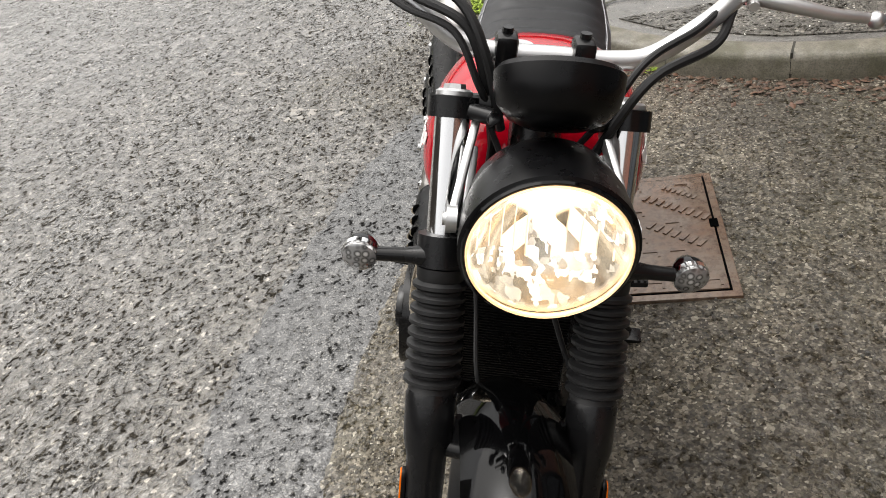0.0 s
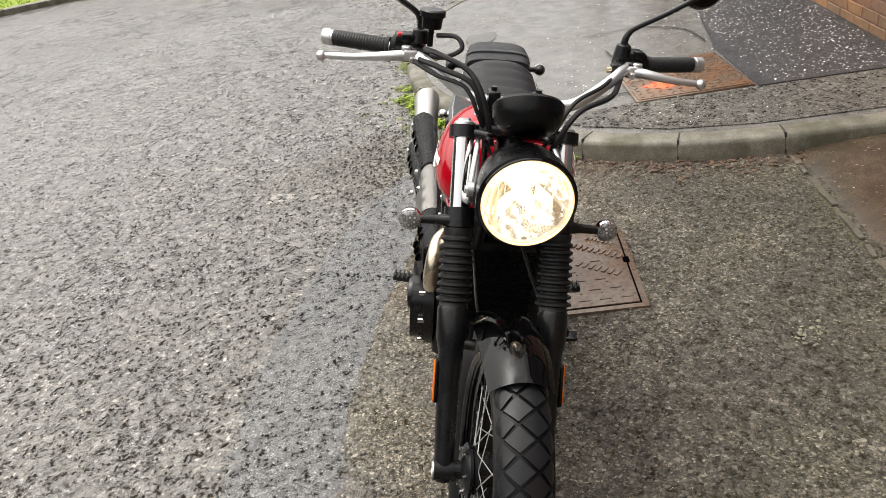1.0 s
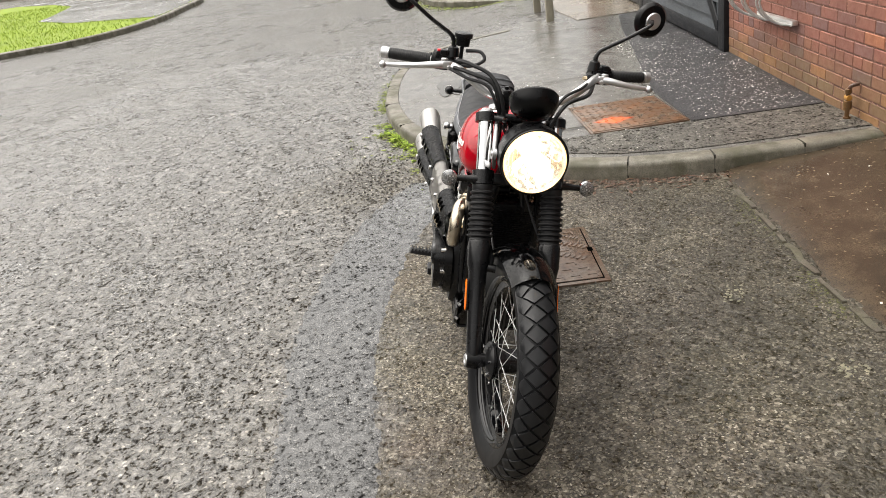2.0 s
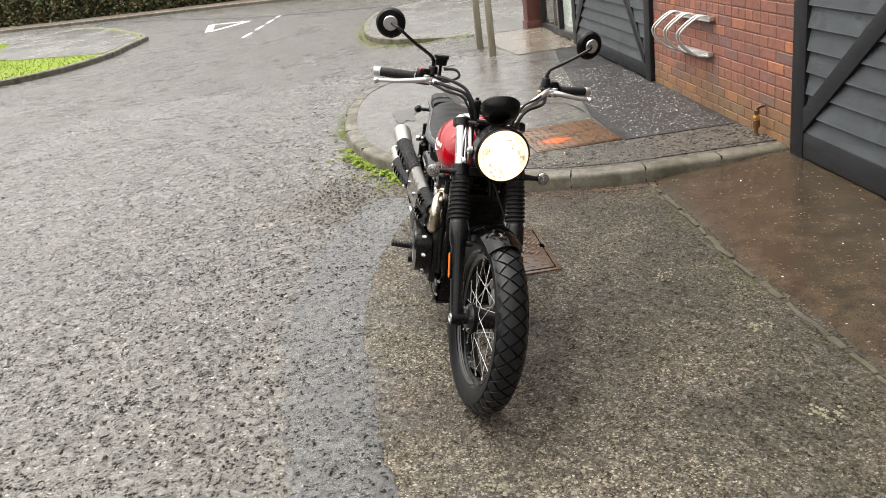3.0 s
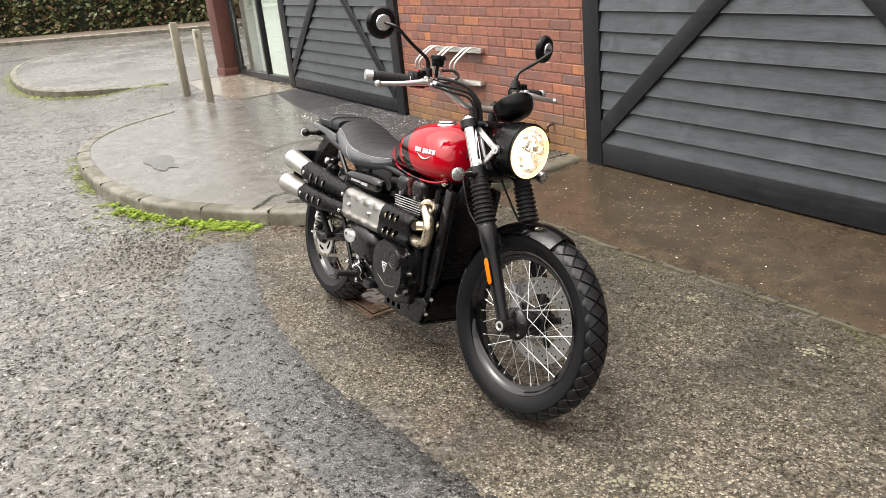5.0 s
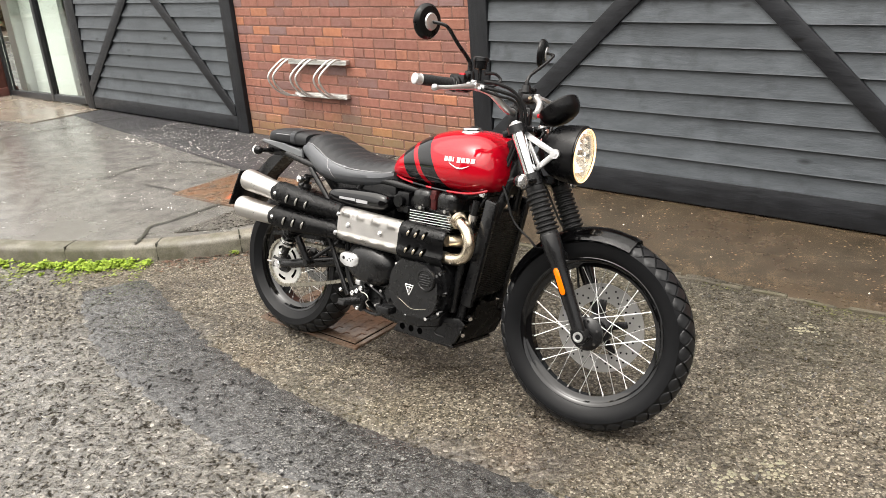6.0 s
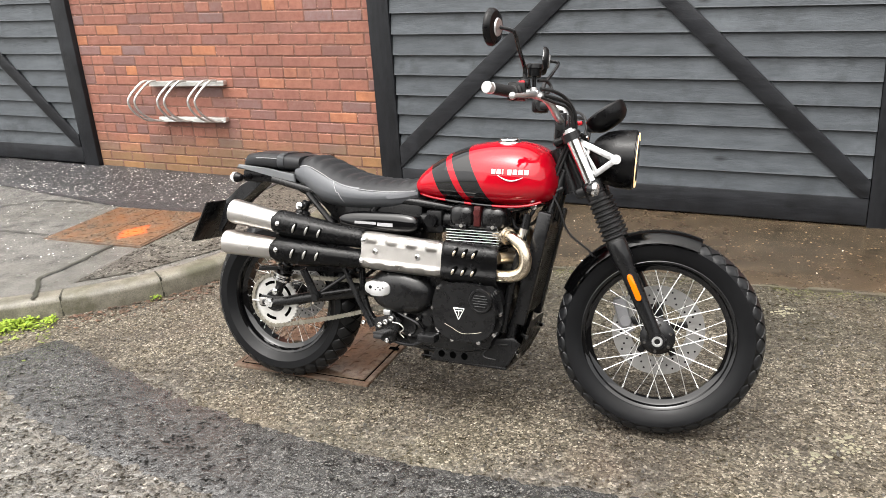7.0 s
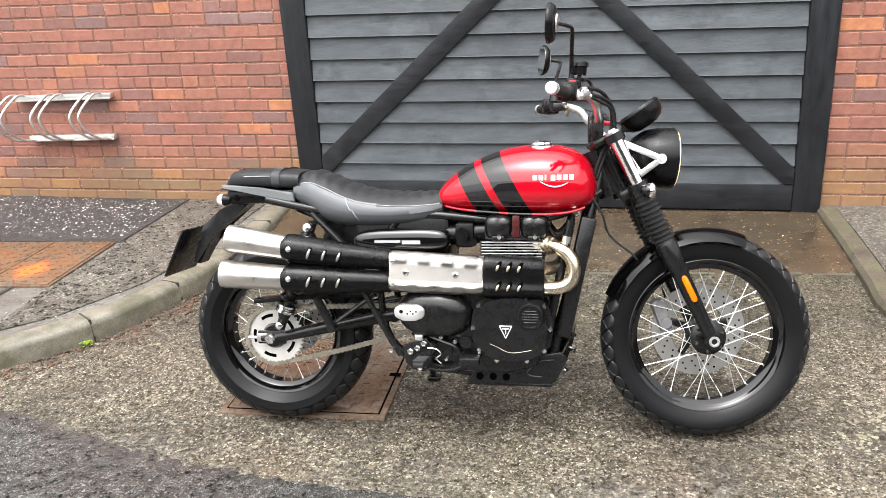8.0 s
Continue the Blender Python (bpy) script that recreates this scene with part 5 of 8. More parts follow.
for side in (-1, 1):
    g0, g1 = (Vector((0.962, -0.262, 1.088)), Vector((0.920, -0.384, 1.086))) if side < 0 else (Vector((0.958, 0.304, 1.0945)), Vector((0.936, 0.420, 1.099)))
    d = (g1 - g0).normalized()
    bm = bmesh.new()
    prof = [(0.0, 0.016), (0.002, 0.0195), (0.008, 0.0195), (0.010, 0.0165)]
    L = (g1 - g0).length
    for k in range(18):
        s = 0.012 + k * (L - 0.02) / 18
        prof += [(s, 0.0162), (s + 0.0018, 0.0172), (s + 0.0042, 0.0172), (s + 0.0060, 0.0162)]
    prof += [(L - 0.004, 0.017), (L, 0.0165)]
    lathe(bm, prof, g0, d, 20)
    part("grip", bm, M_RUBBER, bar, "black ribbed rubber grip")
    bm = bmesh.new()
    lathe(bm, [(L + 0.0005, 0.010), (L + 0.001, 0.0175), (L + 0.003, 0.0175), (L + 0.004, 0.0155), (L + 0.006, 0.0155), (L + 0.007, 0.0175), (L + 0.024, 0.0175), (L + 0.026, 0.015)], g0, d, 20)
    part("bar_end", bm, M_ALU, bar, "bright bar-end weight")
    # switch housing and lever perch
    bm = bmesh.new()
    lathe(bm, [(-0.052, 0.014), (-0.050, 0.021), (-0.034, 0.022), (-0.033, 0.025), (-0.006, 0.026), (-0.002, 0.020)], g0, d, 20)
    m = Matrix.Translation(g0 - d * 0.03)
    add_box(bm, (-0.030, -0.022, -0.024), (0.026, 0.022, 0.031), 0.006, m)
    add_box(bm, (-0.020, -0.036 if side > 0 else 0.010, -0.018), (0.030, -0.010 if side > 0 else 0.036, 0.022), 0.006, m)
    add_box(bm, (0.010, -0.010, 0.020), (0.034, 0.012, 0.036), 0.004, m)
    add_box(bm, (-0.034, -0.006, 0.0), (-0.02, 0.006, 0.012), 0.003, m)
    part("switch_housing", bm, M_PLASTIC, bar)
    p = g0 - d * 0.062
    bm = bmesh.new()
    rod(bm, p - d * 0.010, p + d * 0.014, 0.020, None, 18)
    add_box(bm, (-0.004, -0.016, -0.014), (0.044, 0.016, 0.012), 0.005, Matrix.Translation(p))
    add_box(bm, (0.024, -0.030, -0.012), (0.046, 0.030, 0.010), 0.005, Matrix.Translation(p))
    part("lever_perch", bm, M_SATIN, bar)
    bm = bmesh.new()
    q0 = p + Vector((0.036, 0.012 * side, -0.002))
    add_box(bm, (-0.012, -0.014, -0.011), (0.012, 0.016, 0.011), 0.004, Matrix.Translation(q0 + Vector((0.004, 0.008 * side, 0))))
    lathe(bm, [(0.010, 0.0105), (0.016, 0.0105), (0.0175, 0.009)], q0 + Vector((0.002, 0.016 * side, 0)), (0, 0, 1), 16)
    rod(bm, q0 + Vector((0.010, 0.004 * side, -0.006)), q0 + Vector((0.024, 0.002 * side, -0.008)), 0.0065, None, 10)
    part("lever_clamp", bm, M_ALU, bar, "bright lever pivot block")
    bm = bmesh.new()
    rod(bm, q0 - Vector((0.0, 0.030 * side, 0.0)), q0 - Vector((-0.004, 0.052 * side, 0.002)), 0.0075, 0.006, 12)
    part("cable_adjuster", bm, M_BRASSY, bar)
    # lever
    a = p + Vector((0.036, 0.012 * side, -0.002))
    tip = Vector((0.990, -0.408, 1.062)) if side < 0 else Vector((1.034, 0.410, 1.080))
    mid1 = a.lerp(tip, 0.25) + Vector((0.012, 0, 0.001))
    mid2 = a.lerp(tip, 0.62) + Vector((0.010, 0, -0.001))
    bm = bmesh.new()
    tube(bm, [a, mid1, mid2, a.lerp(tip, 0.92), tip], [0.0125, 0.0105, 0.0080, 0.0068, 0.0066], 12, 6)
    bmesh.ops.create_uvsphere(bm, u_segments=14, v_segments=8, radius=0.0112, matrix=Matrix.Translation(tip))
    part("lever", bm, M_ALU, bar, "silver lever with a ball end")
    # mirror
    base = p + Vector((0.004, 0, 0.018))
    gc = Vector((0.913, -0.366, 1.263)) if side < 0 else Vector((0.946, 0.402, 1.275))
    gd = Vector((-0.97, -0.20 * side, 0.06)).normalized()
    knuckle = base + Vector((0.000, 0.004 * side, 0.050))
    corner = gc + Vector((0.062, -0.020 * side, -0.010))
    bm = bmesh.new()
    tube(bm, [base, base + Vector((0, 0, 0.035)), knuckle, knuckle.lerp(corner, 0.10) + Vector((0, 0, 0.006)), knuckle.lerp(corner, 0.55), knuckle.lerp(corner, 0.93), corner + Vector((-0.010, 0.006 * side, 0.003)), gc + Vector((0.018, 0.0, 0.0))],
         [0.0085, 0.0075, 0.0062, 0.006, 0.0055, 0.0055], 10, 6)
    lathe(bm, [(0.030, 0.010), (0.026, 0.016), (0.0, 0.020)], base, (0, 0, 1), 14)
    mirror = turned("mirror", bm, M_SATIN, "round black rear-view mirror on a bent stalk")
    bm = bmesh.new()
    lathe(bm, [(-0.018, 0.003), (-0.0175, 0.028), (-0.016, 0.028), (-0.013, 0.046), (-0.004, 0.0535), (0.004, 0.0545), (0.007, 0.053), (0.0065, 0.0505)], gc, gd, 36)
    part("mirror_shell", bm, M_PLASTIC, mirror)
    bm = bmesh.new()
    lathe(bm, [(-0.0225, 0.004), (-0.0215, 0.024), (-0.0165, 0.0275)], gc, gd, 28)
    part("mirror_boss", bm, M_ALU, mirror, "pale metal boss on the mirror back")
    bm = bmesh.new()
    lathe(bm, [(0.0063, 0.0500), (0.0075, 0.0500), (0.0078, 0.001)], gc, gd, 36)
    part("mirror_glass", bm, M_MIRROR, mirror)

# brake fluid reservoir on the right bar
p = Vector((1.012, -0.183, 1.156))
bm = bmesh.new()
rod(bm, p + Vector((0, 0, -0.012)), p + Vector((0, 0, 0.012)), 0.0205, 0.0225, 22)
rod(bm, p + Vector((0, 0, -0.05)), p + Vector((0, 0, -0.010)), 0.006, None, 10)
reservoir = turned("brake_reservoir", bm, M_PLASTIC, "small black brake fluid pot")
bm = bmesh.new()
lathe(bm, [(0.011, 0.021), (0.012, 0.0270), (0.023, 0.0270), (0.026, 0.023)], p, (0, 0, 1), 22)
part("reservoir_cap", bm, M_SATIN, reservoir)
bm = bmesh.new()
tube(bm, [p + Vector((0.01, 0.012, -0.024)), p + Vector((0.03, 0.05, -0.020)), p + Vector((0.045, 0.062, -0.040)), p + Vector((0.035, 0.03, -0.062)), p + Vector((0.02, 0.0, -0.066))], 0.005, 8)
part("reservoir_hose", bm, M_RUBBER, reservoir)
bm = bmesh.new()
add_box(bm, (-0.010, -0.006, 0.0), (0.010, 0.008, 0.012), 0.003, Matrix.Translation((0.985, -0.245, 1.112)))
part("kill_switch", bm, M_REDPART, bar, "red engine-stop switch")

# cables from the controls to the steering head
for k, pts in enumerate([
        [(1.045, -0.205, 1.085), (1.085, -0.155, 1.078), (1.115, -0.098, 1.060), (1.122, -0.070, 0.995), (1.09, -0.05, 0.90), (1.06, -0.04, 0.82)],
        [(1.040, -0.215, 1.078), (1.080, -0.170, 1.064), (1.112, -0.112, 1.052), (1.130, -0.080, 1.00), (1.115, -0.055, 0.94), (1.08, -0.05, 0.84)],
        [(1.035, -0.195, 1.105), (1.070, -0.160, 1.102), (1.105, -0.105, 1.082), (1.132, -0.072, 1.03), (1.130, -0.045, 0.94)],
        [(1.040, 0.215, 1.085), (1.090, 0.175, 1.070), (1.140, 0.11, 1.045), (1.150, 0.075, 0.98), (1.11, 0.05, 0.90), (1.07, 0.04, 0.82)],
        [(1.035, 0.23, 1.078), (1.090, 0.20, 1.052), (1.150, 0.12, 1.030), (1.160, 0.08, 0.96), (1.12, 0.06, 0.86)]]):
    bm = bmesh.new()
    tube(bm, pts, 0.0045 if k % 2 else 0.006, 8, 8)
    turned("control_cable", bm, M_RUBBER)
bm = bmesh.new()
add_box(bm, (1.118, 0.050, 1.012), (1.142, 0.082, 1.026), 0.005)
turned("fuse_cover", bm, M_REDPART, "small red cover beside the dial")


def indicator(name, root, d, mat_body, put, label):
    root, d = Vector(root), Vector(d).normalized()
    bm = bmesh.new()
    tube(bm, [root, root + d * 0.03, root + d * 0.075], [0.015, 0.010, 0.0085], 12, 4)
    return put(name, bm, mat_body, label), root + d * 0.085


for side in (-1, 1):
    root = on_fork(0.523, side) + Vector((0.012, 0.016 * side, 0.0))
    ob, c = indicator("front_indicator", root, (0.02, side, -0.02), M_SATIN, turned, "small round indicator on a black stalk")
    bm = bmesh.new()
    lathe(bm, [(-0.030, 0.004), (-0.026, 0.013), (-0.012, 0.0215), (0.0, 0.0225)], c, (1, 0.1 * side, -0.1), 22)
    part("indicator_body", bm, M_GLOSS, ob)
    bm = bmesh.new()
    lathe(bm, [(-0.004, 0.0200), (-0.004, 0.0232), (0.003, 0.0232), (0.003, 0.0200)], c, (1, 0.1 * side, -0.1), 24, True)
    part("indicator_ring", bm, M_CHROME, ob)
    bm = bmesh.new()
    lathe(bm, [(0.0, 0.0225), (0.008, 0.0215), (0.013, 0.014), (0.0145, 0.001)], c, (1, 0.1 * side, -0.1), 22)
    part("indicator_lens", bm, M_CLEARLENS, ob, "clear domed indicator lens")

# ---- fuel tank ----
TX = np.array([0.565, 0.600, 0.660, 0.740, 0.830, 0.920, 0.990, 1.045, 1.075, 1.088])
T_TOP = np.array([0.792, 0.838, 0.884, 0.924, 0.947, 0.953, 0.945, 0.918, 0.880, 0.835])
T_BOT = np.array([0.770, 0.752, 0.742, 0.735, 0.730, 0.728, 0.732, 0.745, 0.765, 0.800])
T_WID = np.array([0.050, 0.090, 0.116, 0.138, 0.155, 0.163, 0.160, 0.145, 0.115, 0.060])


def dense(a):
    """A smooth run of values through those given."""
    return [q.x for q in smooth_path([(v, 0, 0) for v in a], 6)]


sx, st, sb, sw = (dense(a) for a in (TX, T_TOP, T_BOT, T_WID))


def tank_at(x):
    return [float(np.interp(x, sx, a)) for a in (st, sb, sw)]


def tank_y(x, z):
    t, b, w = tank_at(x)
    zc, hh = b + (t - b) * 0.42, (t - b)
    d = (z - zc) / (hh * (0.58 if z > zc else 0.42))
    return w * max(0.0, 1 - abs(d) ** 2.35) ** (1 / 2.35)


bm = bmesh.new()
rows = []
for x, t, b, w in zip(sx, st, sb, sw):
    zc = b + (t - b) * 0.42
    row = []
    for i in range(40):
        a = 2 * math.pi * i / 40
        ca, sa = math.cos(a), math.sin(a)
        e = 2 / 2.35
        y = w * math.copysign(abs(ca) ** e, ca)
        z = zc + (t - b) * (0.58 if sa > 0 else 0.42) * math.copysign(abs(sa) ** e, sa)
        row.append(bm.verts.new((x, y, z)))
    rows.append(row)
for p, q in zip(rows, rows[1:]):
    bridge(bm, p, q)
bm.faces.new(rows[0][::-1])
bm.faces.new(rows[-1])
tank = fixed("fuel_tank", bm, M_LIVERY, "glossy red fuel tank with two black bands", 60)
bm = bmesh.new()
cap_c = Vector((0.914, -0.040, 0.940))
lathe(bm, [(0.0, 0.040), (0.006, 0.040), (0.010, 0.037), (0.012, 0.034), (0.018, 0.034), (0.022, 0.031), (0.023, 0.001)], cap_c, (0.0, -0.12, 1), 32)
part("filler_cap", bm, M_CHROME, tank, "chrome filler cap")
# seam round the foot of the tank
bm = bmesh.new()
for side in (-1, 1):
    pts = []
    for x in np.linspace(0.60, 1.05, 14):
        t, b, w = tank_at(x)
        pts.append((x, side * w * 0.80, b + 0.010))
    tube(bm, pts, 0.0042, 8, 3)
part("tank_seam", bm, M_LIVERY, tank)
# maker's mark as plain blocks with a sweep below, and the lightning-shaped mark above is only a reflection
for side in (-1, 1):
    bm = bmesh.new()
    x0, zt, hgt = 0.893, 0.862, 0.0155
    for k in range(7):
        xa = x0 + k * 0.0183
        xb = xa + (0.0045 if k == 2 else 0.0135)
        za, zb_ = zt - hgt, zt
        if k == 3:
            za -= 0.002
        vs = []
        for lift in (0.0, 0.0012):
            for x, z in ((xa, za), (xb, za), (xb, zb_), (xa, zb_)):
                vs.append(bm.verts.new((x, side * (tank_y(x, z) + 0.0012 + lift), z)))
        for f in ((0, 1, 2, 3), (4, 5, 6, 7), (0, 1, 5, 4), (1, 2, 6, 5), (2, 3, 7, 6), (3, 0, 4, 7)):
            bm.faces.new([vs[i] for i in f])
    part("badge_block", bm, M_BADGE, tank, "white maker's mark", 0)
    bm = bmesh.new()
    pts = []
    for f in np.linspace(0, 1, 9):
        x, z = x0 + 0.022 + f * 0.085, 0.846 - 0.016 * math.sin(math.pi * f * 0.92) - 0.004
        pts.append((x, side * (tank_y(x, z) + 0.0022), z))
    tube(bm, pts, [0.0006, 0.0022, 0.0028, 0.0022, 0.0006], 6, 3)
    part("badge_sweep", bm, M_BADGE, tank)

# ---- seat ----
SEAT = [(0.095, 0.868, 0.090, 0.100), (0.15, 0.881, 0.130, 0.124), (0.205, 0.864, 0.148, 0.138), (0.27, 0.836, 0.134, 0.148), (0.34, 0.815, 0.117, 0.150),
        (0.42, 0.805, 0.106, 0.144), (0.50, 0.803, 0.098, 0.128), (0.56, 0.806, 0.090, 0.108), (0.595, 0.808, 0.074, 0.088)]
bm = bmesh.new()
line = smooth_path([(a, b, c) for a, b, c, d in SEAT], 10)
wid = [float(np.interp(i / (len(line) - 1), np.linspace(0, 1, len(SEAT)), [s[3] for s in SEAT])) for i in range(len(line))]
rows = []
NS = 36
for (x, top, dep), w in zip(line, wid):
    rib = 0.0055 * abs(math.sin(math.pi * (x - 0.10) / 0.042))
    row = []
    for i in range(NS):
        a = 2 * math.pi * i / NS
        ca, sa = math.cos(a), math.sin(a)
        y = w * math.copysign(abs(ca) ** 0.75, ca)
        z = top - dep / 2 + dep / 2 * math.copysign(abs(sa) ** 0.75, sa) - 0.012 * (abs(y) / w) ** 3 * (1 if sa > 0 else 0)
        if sa > 0.35 and abs(y) < w * 0.78:
            z += rib - 0.002
        if sa < 0:
            z -= 0.012 * (1 - abs(ca))
        row.append(bm.verts.new((x, y, z)))
    rows.append(row)
for p, q in zip(rows, rows[1:]):
    bridge(bm, p, q)
bm.faces.new(rows[0][::-1])
bm.faces.new(rows[-1])
for f in bm.faces:
    c = f.calc_center_median()
    f.material_index = 1 if (abs(f.normal.y) > 0.62 or f.normal.z < -0.2) else 0
bm.normal_update()
seat = fixed("seat", bm, [M_SEAT, M_SEATSIDE], "ribbed black and grey vinyl seat with pale stitching", 50)
for f in seat.data.polygons:
    c = f.center
    top_here = float(np.interp(c.x, [p[0] for p in line], [p[1] for p in line]))
    f.material_index = 1 if top_here - c.z > 0.036 else 0


def seat_side(x, drop, side, out=0.0008):
    """A point on the seat's flank, drop metres below its top line."""
    xs = [p[0] for p in line]
    top, dep, w = (float(np.interp(x, xs, v)) for v in ([p[1] for p in line], [p[2] for p in line], wid))
    s = max(-0.98, min(0.98, (dep / 2 - drop) / (dep / 2)))
    sa = abs(s) ** (1 / 0.75)
    y = w * math.sqrt(1 - sa * sa) ** 0.75
    return (x, side * (y + out), top - drop - (0.012 * (y / w) ** 3 if s > 0 else 0))


bm = bmesh.new()
for side in (-1, 1):
    tube(bm, [seat_side(x, 0.026, side) for x in np.linspace(0.125, 0.585, 24)], 0.0013, 6, 2)
    tube(bm, [seat_side(0.283 + 0.046 * g, 0.026 + 0.070 * g, side) for g in np.linspace(0, 1, 8)], 0.0013, 6, 2)
part("stitching", bm, M_STITCH, seat)
# passenger pad with its strap
bm = bmesh.new()
pad = [(-0.150, 0.858, 0.040, 0.075), (-0.13, 0.884, 0.060, 0.090), (-0.08, 0.892, 0.066, 0.100), (0.0, 0.890, 0.066, 0.106), (0.07, 0.886, 0.066, 0.108), (0.115, 0.880, 0.058, 0.104)]
rows = []
for x, top, dep, w in pad:
    rows.append(ring(bm, Vector((x, 0, top - dep / 2)), Vector((0, 1, 0)), Vector((0, 0, 1)), w, dep / 2, 28, 3.2))
for p, q in zip(rows, rows[1:]):
    bridge(bm, p, q)
bm.faces.new(rows[0][::-1])
bm.faces.new(rows[-1])
pad_ob = fixed("passenger_pad", bm, M_SEAT, "black vinyl passenger seat pad", 50)
bm = bmesh.new()
rows = []
for x in (0.022, 0.050):
    rows.append(ring(bm, Vector((x, 0, 0.857)), Vector((0, 1, 0)), Vector((0, 0, 1)), 0.110, 0.036, 28, 3.0))
bridge(bm, *rows)
bmesh.ops.solidify(bm, geom=bm.faces[:], thickness=0.003)
part("seat_strap", bm, M_SEATSIDE, pad_ob, "grey seat strap")
bm = bmesh.new()
for side in (-1, 1):
    tube(bm, [(-0.145, side * 0.078, 0.862), (-0.06, side * 0.102, 0.868), (0.02, side * 0.108, 0.868)], 0.0015, 6, 4)
part("pad_stitching", bm, M_STITCH, pad_ob)

# ---- tail ----
for side in (-1, 1):
    bm = bmesh.new()
    plate(bm, [(-0.165, 0.826), (-0.155, 0.842), (-0.02, 0.830), (0.095, 0.812), (0.10, 0.780), (0.06, 0.785), (-0.02, 0.804), (-0.08, 0.816)], side * 0.092, side * 0.108, 0.006)
    fixed("tail_panel", bm, M_TAILGREY, "grey side panel under the seat")
bm = bmesh.new()
add_box(bm, (-0.15, -0.088, 0.775), (0.12, 0.088, 0.822), 0.01)
fixed("seat_base", bm, M_PLASTIC)
bm = bmesh.new()
plate(bm, [(-0.115, 0.800), (-0.06, 0.795), (-0.10, 0.766), (-0.232, 0.668), (-0.292, 0.560), (-0.318, 0.562), (-0.272, 0.694), (-0.20, 0.752)], -0.040, 0.040, 0.008)
rear_guard = fixed("rear_mudguard", bm, M_SATIN, "black tail bracket and mudguard")
bm = bmesh.new()
m = Matrix.Translation((-0.345, 0, 0.615)) @ Matrix.Rotation(radians(26), 4, "Y")
add_box(bm, (-0.004, -0.11, -0.10), (0.004, 0.11, 0.08), 0.003, m)
part("number_plate", bm, M_SATIN, rear_guard, "number plate seen from its black back")
for side in (-1, 1):
    ob, c = indicator("rear_indicator", (-0.115, side * 0.075, 0.795), (-0.12, side, 0.0), M_SATIN, fixed, "small round rear indicator")
    bm = bmesh.new()
    lathe(bm, [(-0.028, 0.004), (-0.024, 0.012), (-0.010, 0.0185), (0.0, 0.0195)], c, (-1, 0, 0), 20)
    part("indicator_body", bm, M_SATIN if side > 0 else M_PLASTIC, ob)
    bm = bmesh.new()
    lathe(bm, [(0.0, 0.0205), (0.010, 0.0195), (0.020, 0.012), (0.023, 0.001)], c, (-1, 0, 0), 20)
    part("indicator_lens", bm, M_BADGE, ob, "pale rear indicator lens")

# ---- frame ----
bm = bmesh.new()
for side in (-1, 1):
    tube(bm, [(1.10, 0.02 * side, 0.86), (1.06, 0.05 * side, 0.70), (1.02, 0.07 * side, 0.55), (0.965, 0.085 * side, 0.34), (0.93, 0.10 * side, 0.235), (0.80, 0.11 * side, 0.215), (0.55, 0.11 * side, 0.24), (0.42, 0.115 * side, 0.32), (0.385, 0.105 * side, 0.50), (0.42, 0.10 * side, 0.68), (0.50, 0.09 * side, 0.75)], [0.0165] * 7 + [0.013, 0.011, 0.012, 0.014], 14, 8)
    tube(bm, [(1.10, 0.03 * side, 0.80), (0.98, 0.075 * side, 0.735), (0.80, 0.085 * side, 0.715), (0.55, 0.09 * side, 0.735), (0.35, 0.10 * side, 0.735), (0.18, 0.105 * side, 0.755), (0.0, 0.10 * side, 0.79)], 0.014, 12, 8)
    tube(bm, [(0.16, 0.112 * side, 0.745), (0.28, 0.115 * side, 0.62), (0.38, 0.12 * side, 0.47)], 0.011, 10, 6)
rod(bm, (1.13, 0, 0.785), (1.075, 0, 0.93), 0.034, None, 22)
fixed("bike_frame", bm, M_SATIN, "black tubular frame")
for x, z in ((1.022, 0.742), (0.89, 0.690)):
    for side in (-1, 1):
        bm = bmesh.new()
        lathe(bm, [(0.0, 0.004), (0.0, 0.013), (0.010, 0.013), (0.014, 0.008)], (x, side * 0.098, z), (0, side, 0), 16)
        fixed("frame_bolt", bm, M_CHROME)

# ---- engine ----
bm = bmesh.new()
outline = [(0.50, 0.36), (0.46, 0.46), (0.52, 0.50), (0.66, 0.52), (0.90, 0.52), (0.935, 0.45), (0.935, 0.34), (0.90, 0.25), (0.80, 0.225), (0.60, 0.235)]
plate(bm, outline, -0.155, 0.155, 0.018)
engine = fixed("engine", bm, M_CASE, "black twin-cylinder engine")
bm = bmesh.new()
add_box(bm, (0.735, -0.108, 0.50), (0.910, 0.108, 0.655), 0.012)
part("cylinder_block", bm, M_CASE, engine)
for k in range(8):
    z = 0.585 + k * 0.0092
    bm = bmesh.new()
    add_box(bm, (0.722, -0.136, z), (0.924, 0.136, z + 0.0040), 0.0015, None, 1)
    part("cooling_fin", bm, M_SATIN, engine)
    for side in (-1, 1):
        bm = bmesh.new()
        ya, yb = sorted((side * 0.1355, side * 0.1378))
        add_box(bm, (0.728, ya, z + 0.0010), (0.918, yb, z + 0.0032))
        part("fin_edge", bm, M_FIN, engine, "bright machined fin edge")
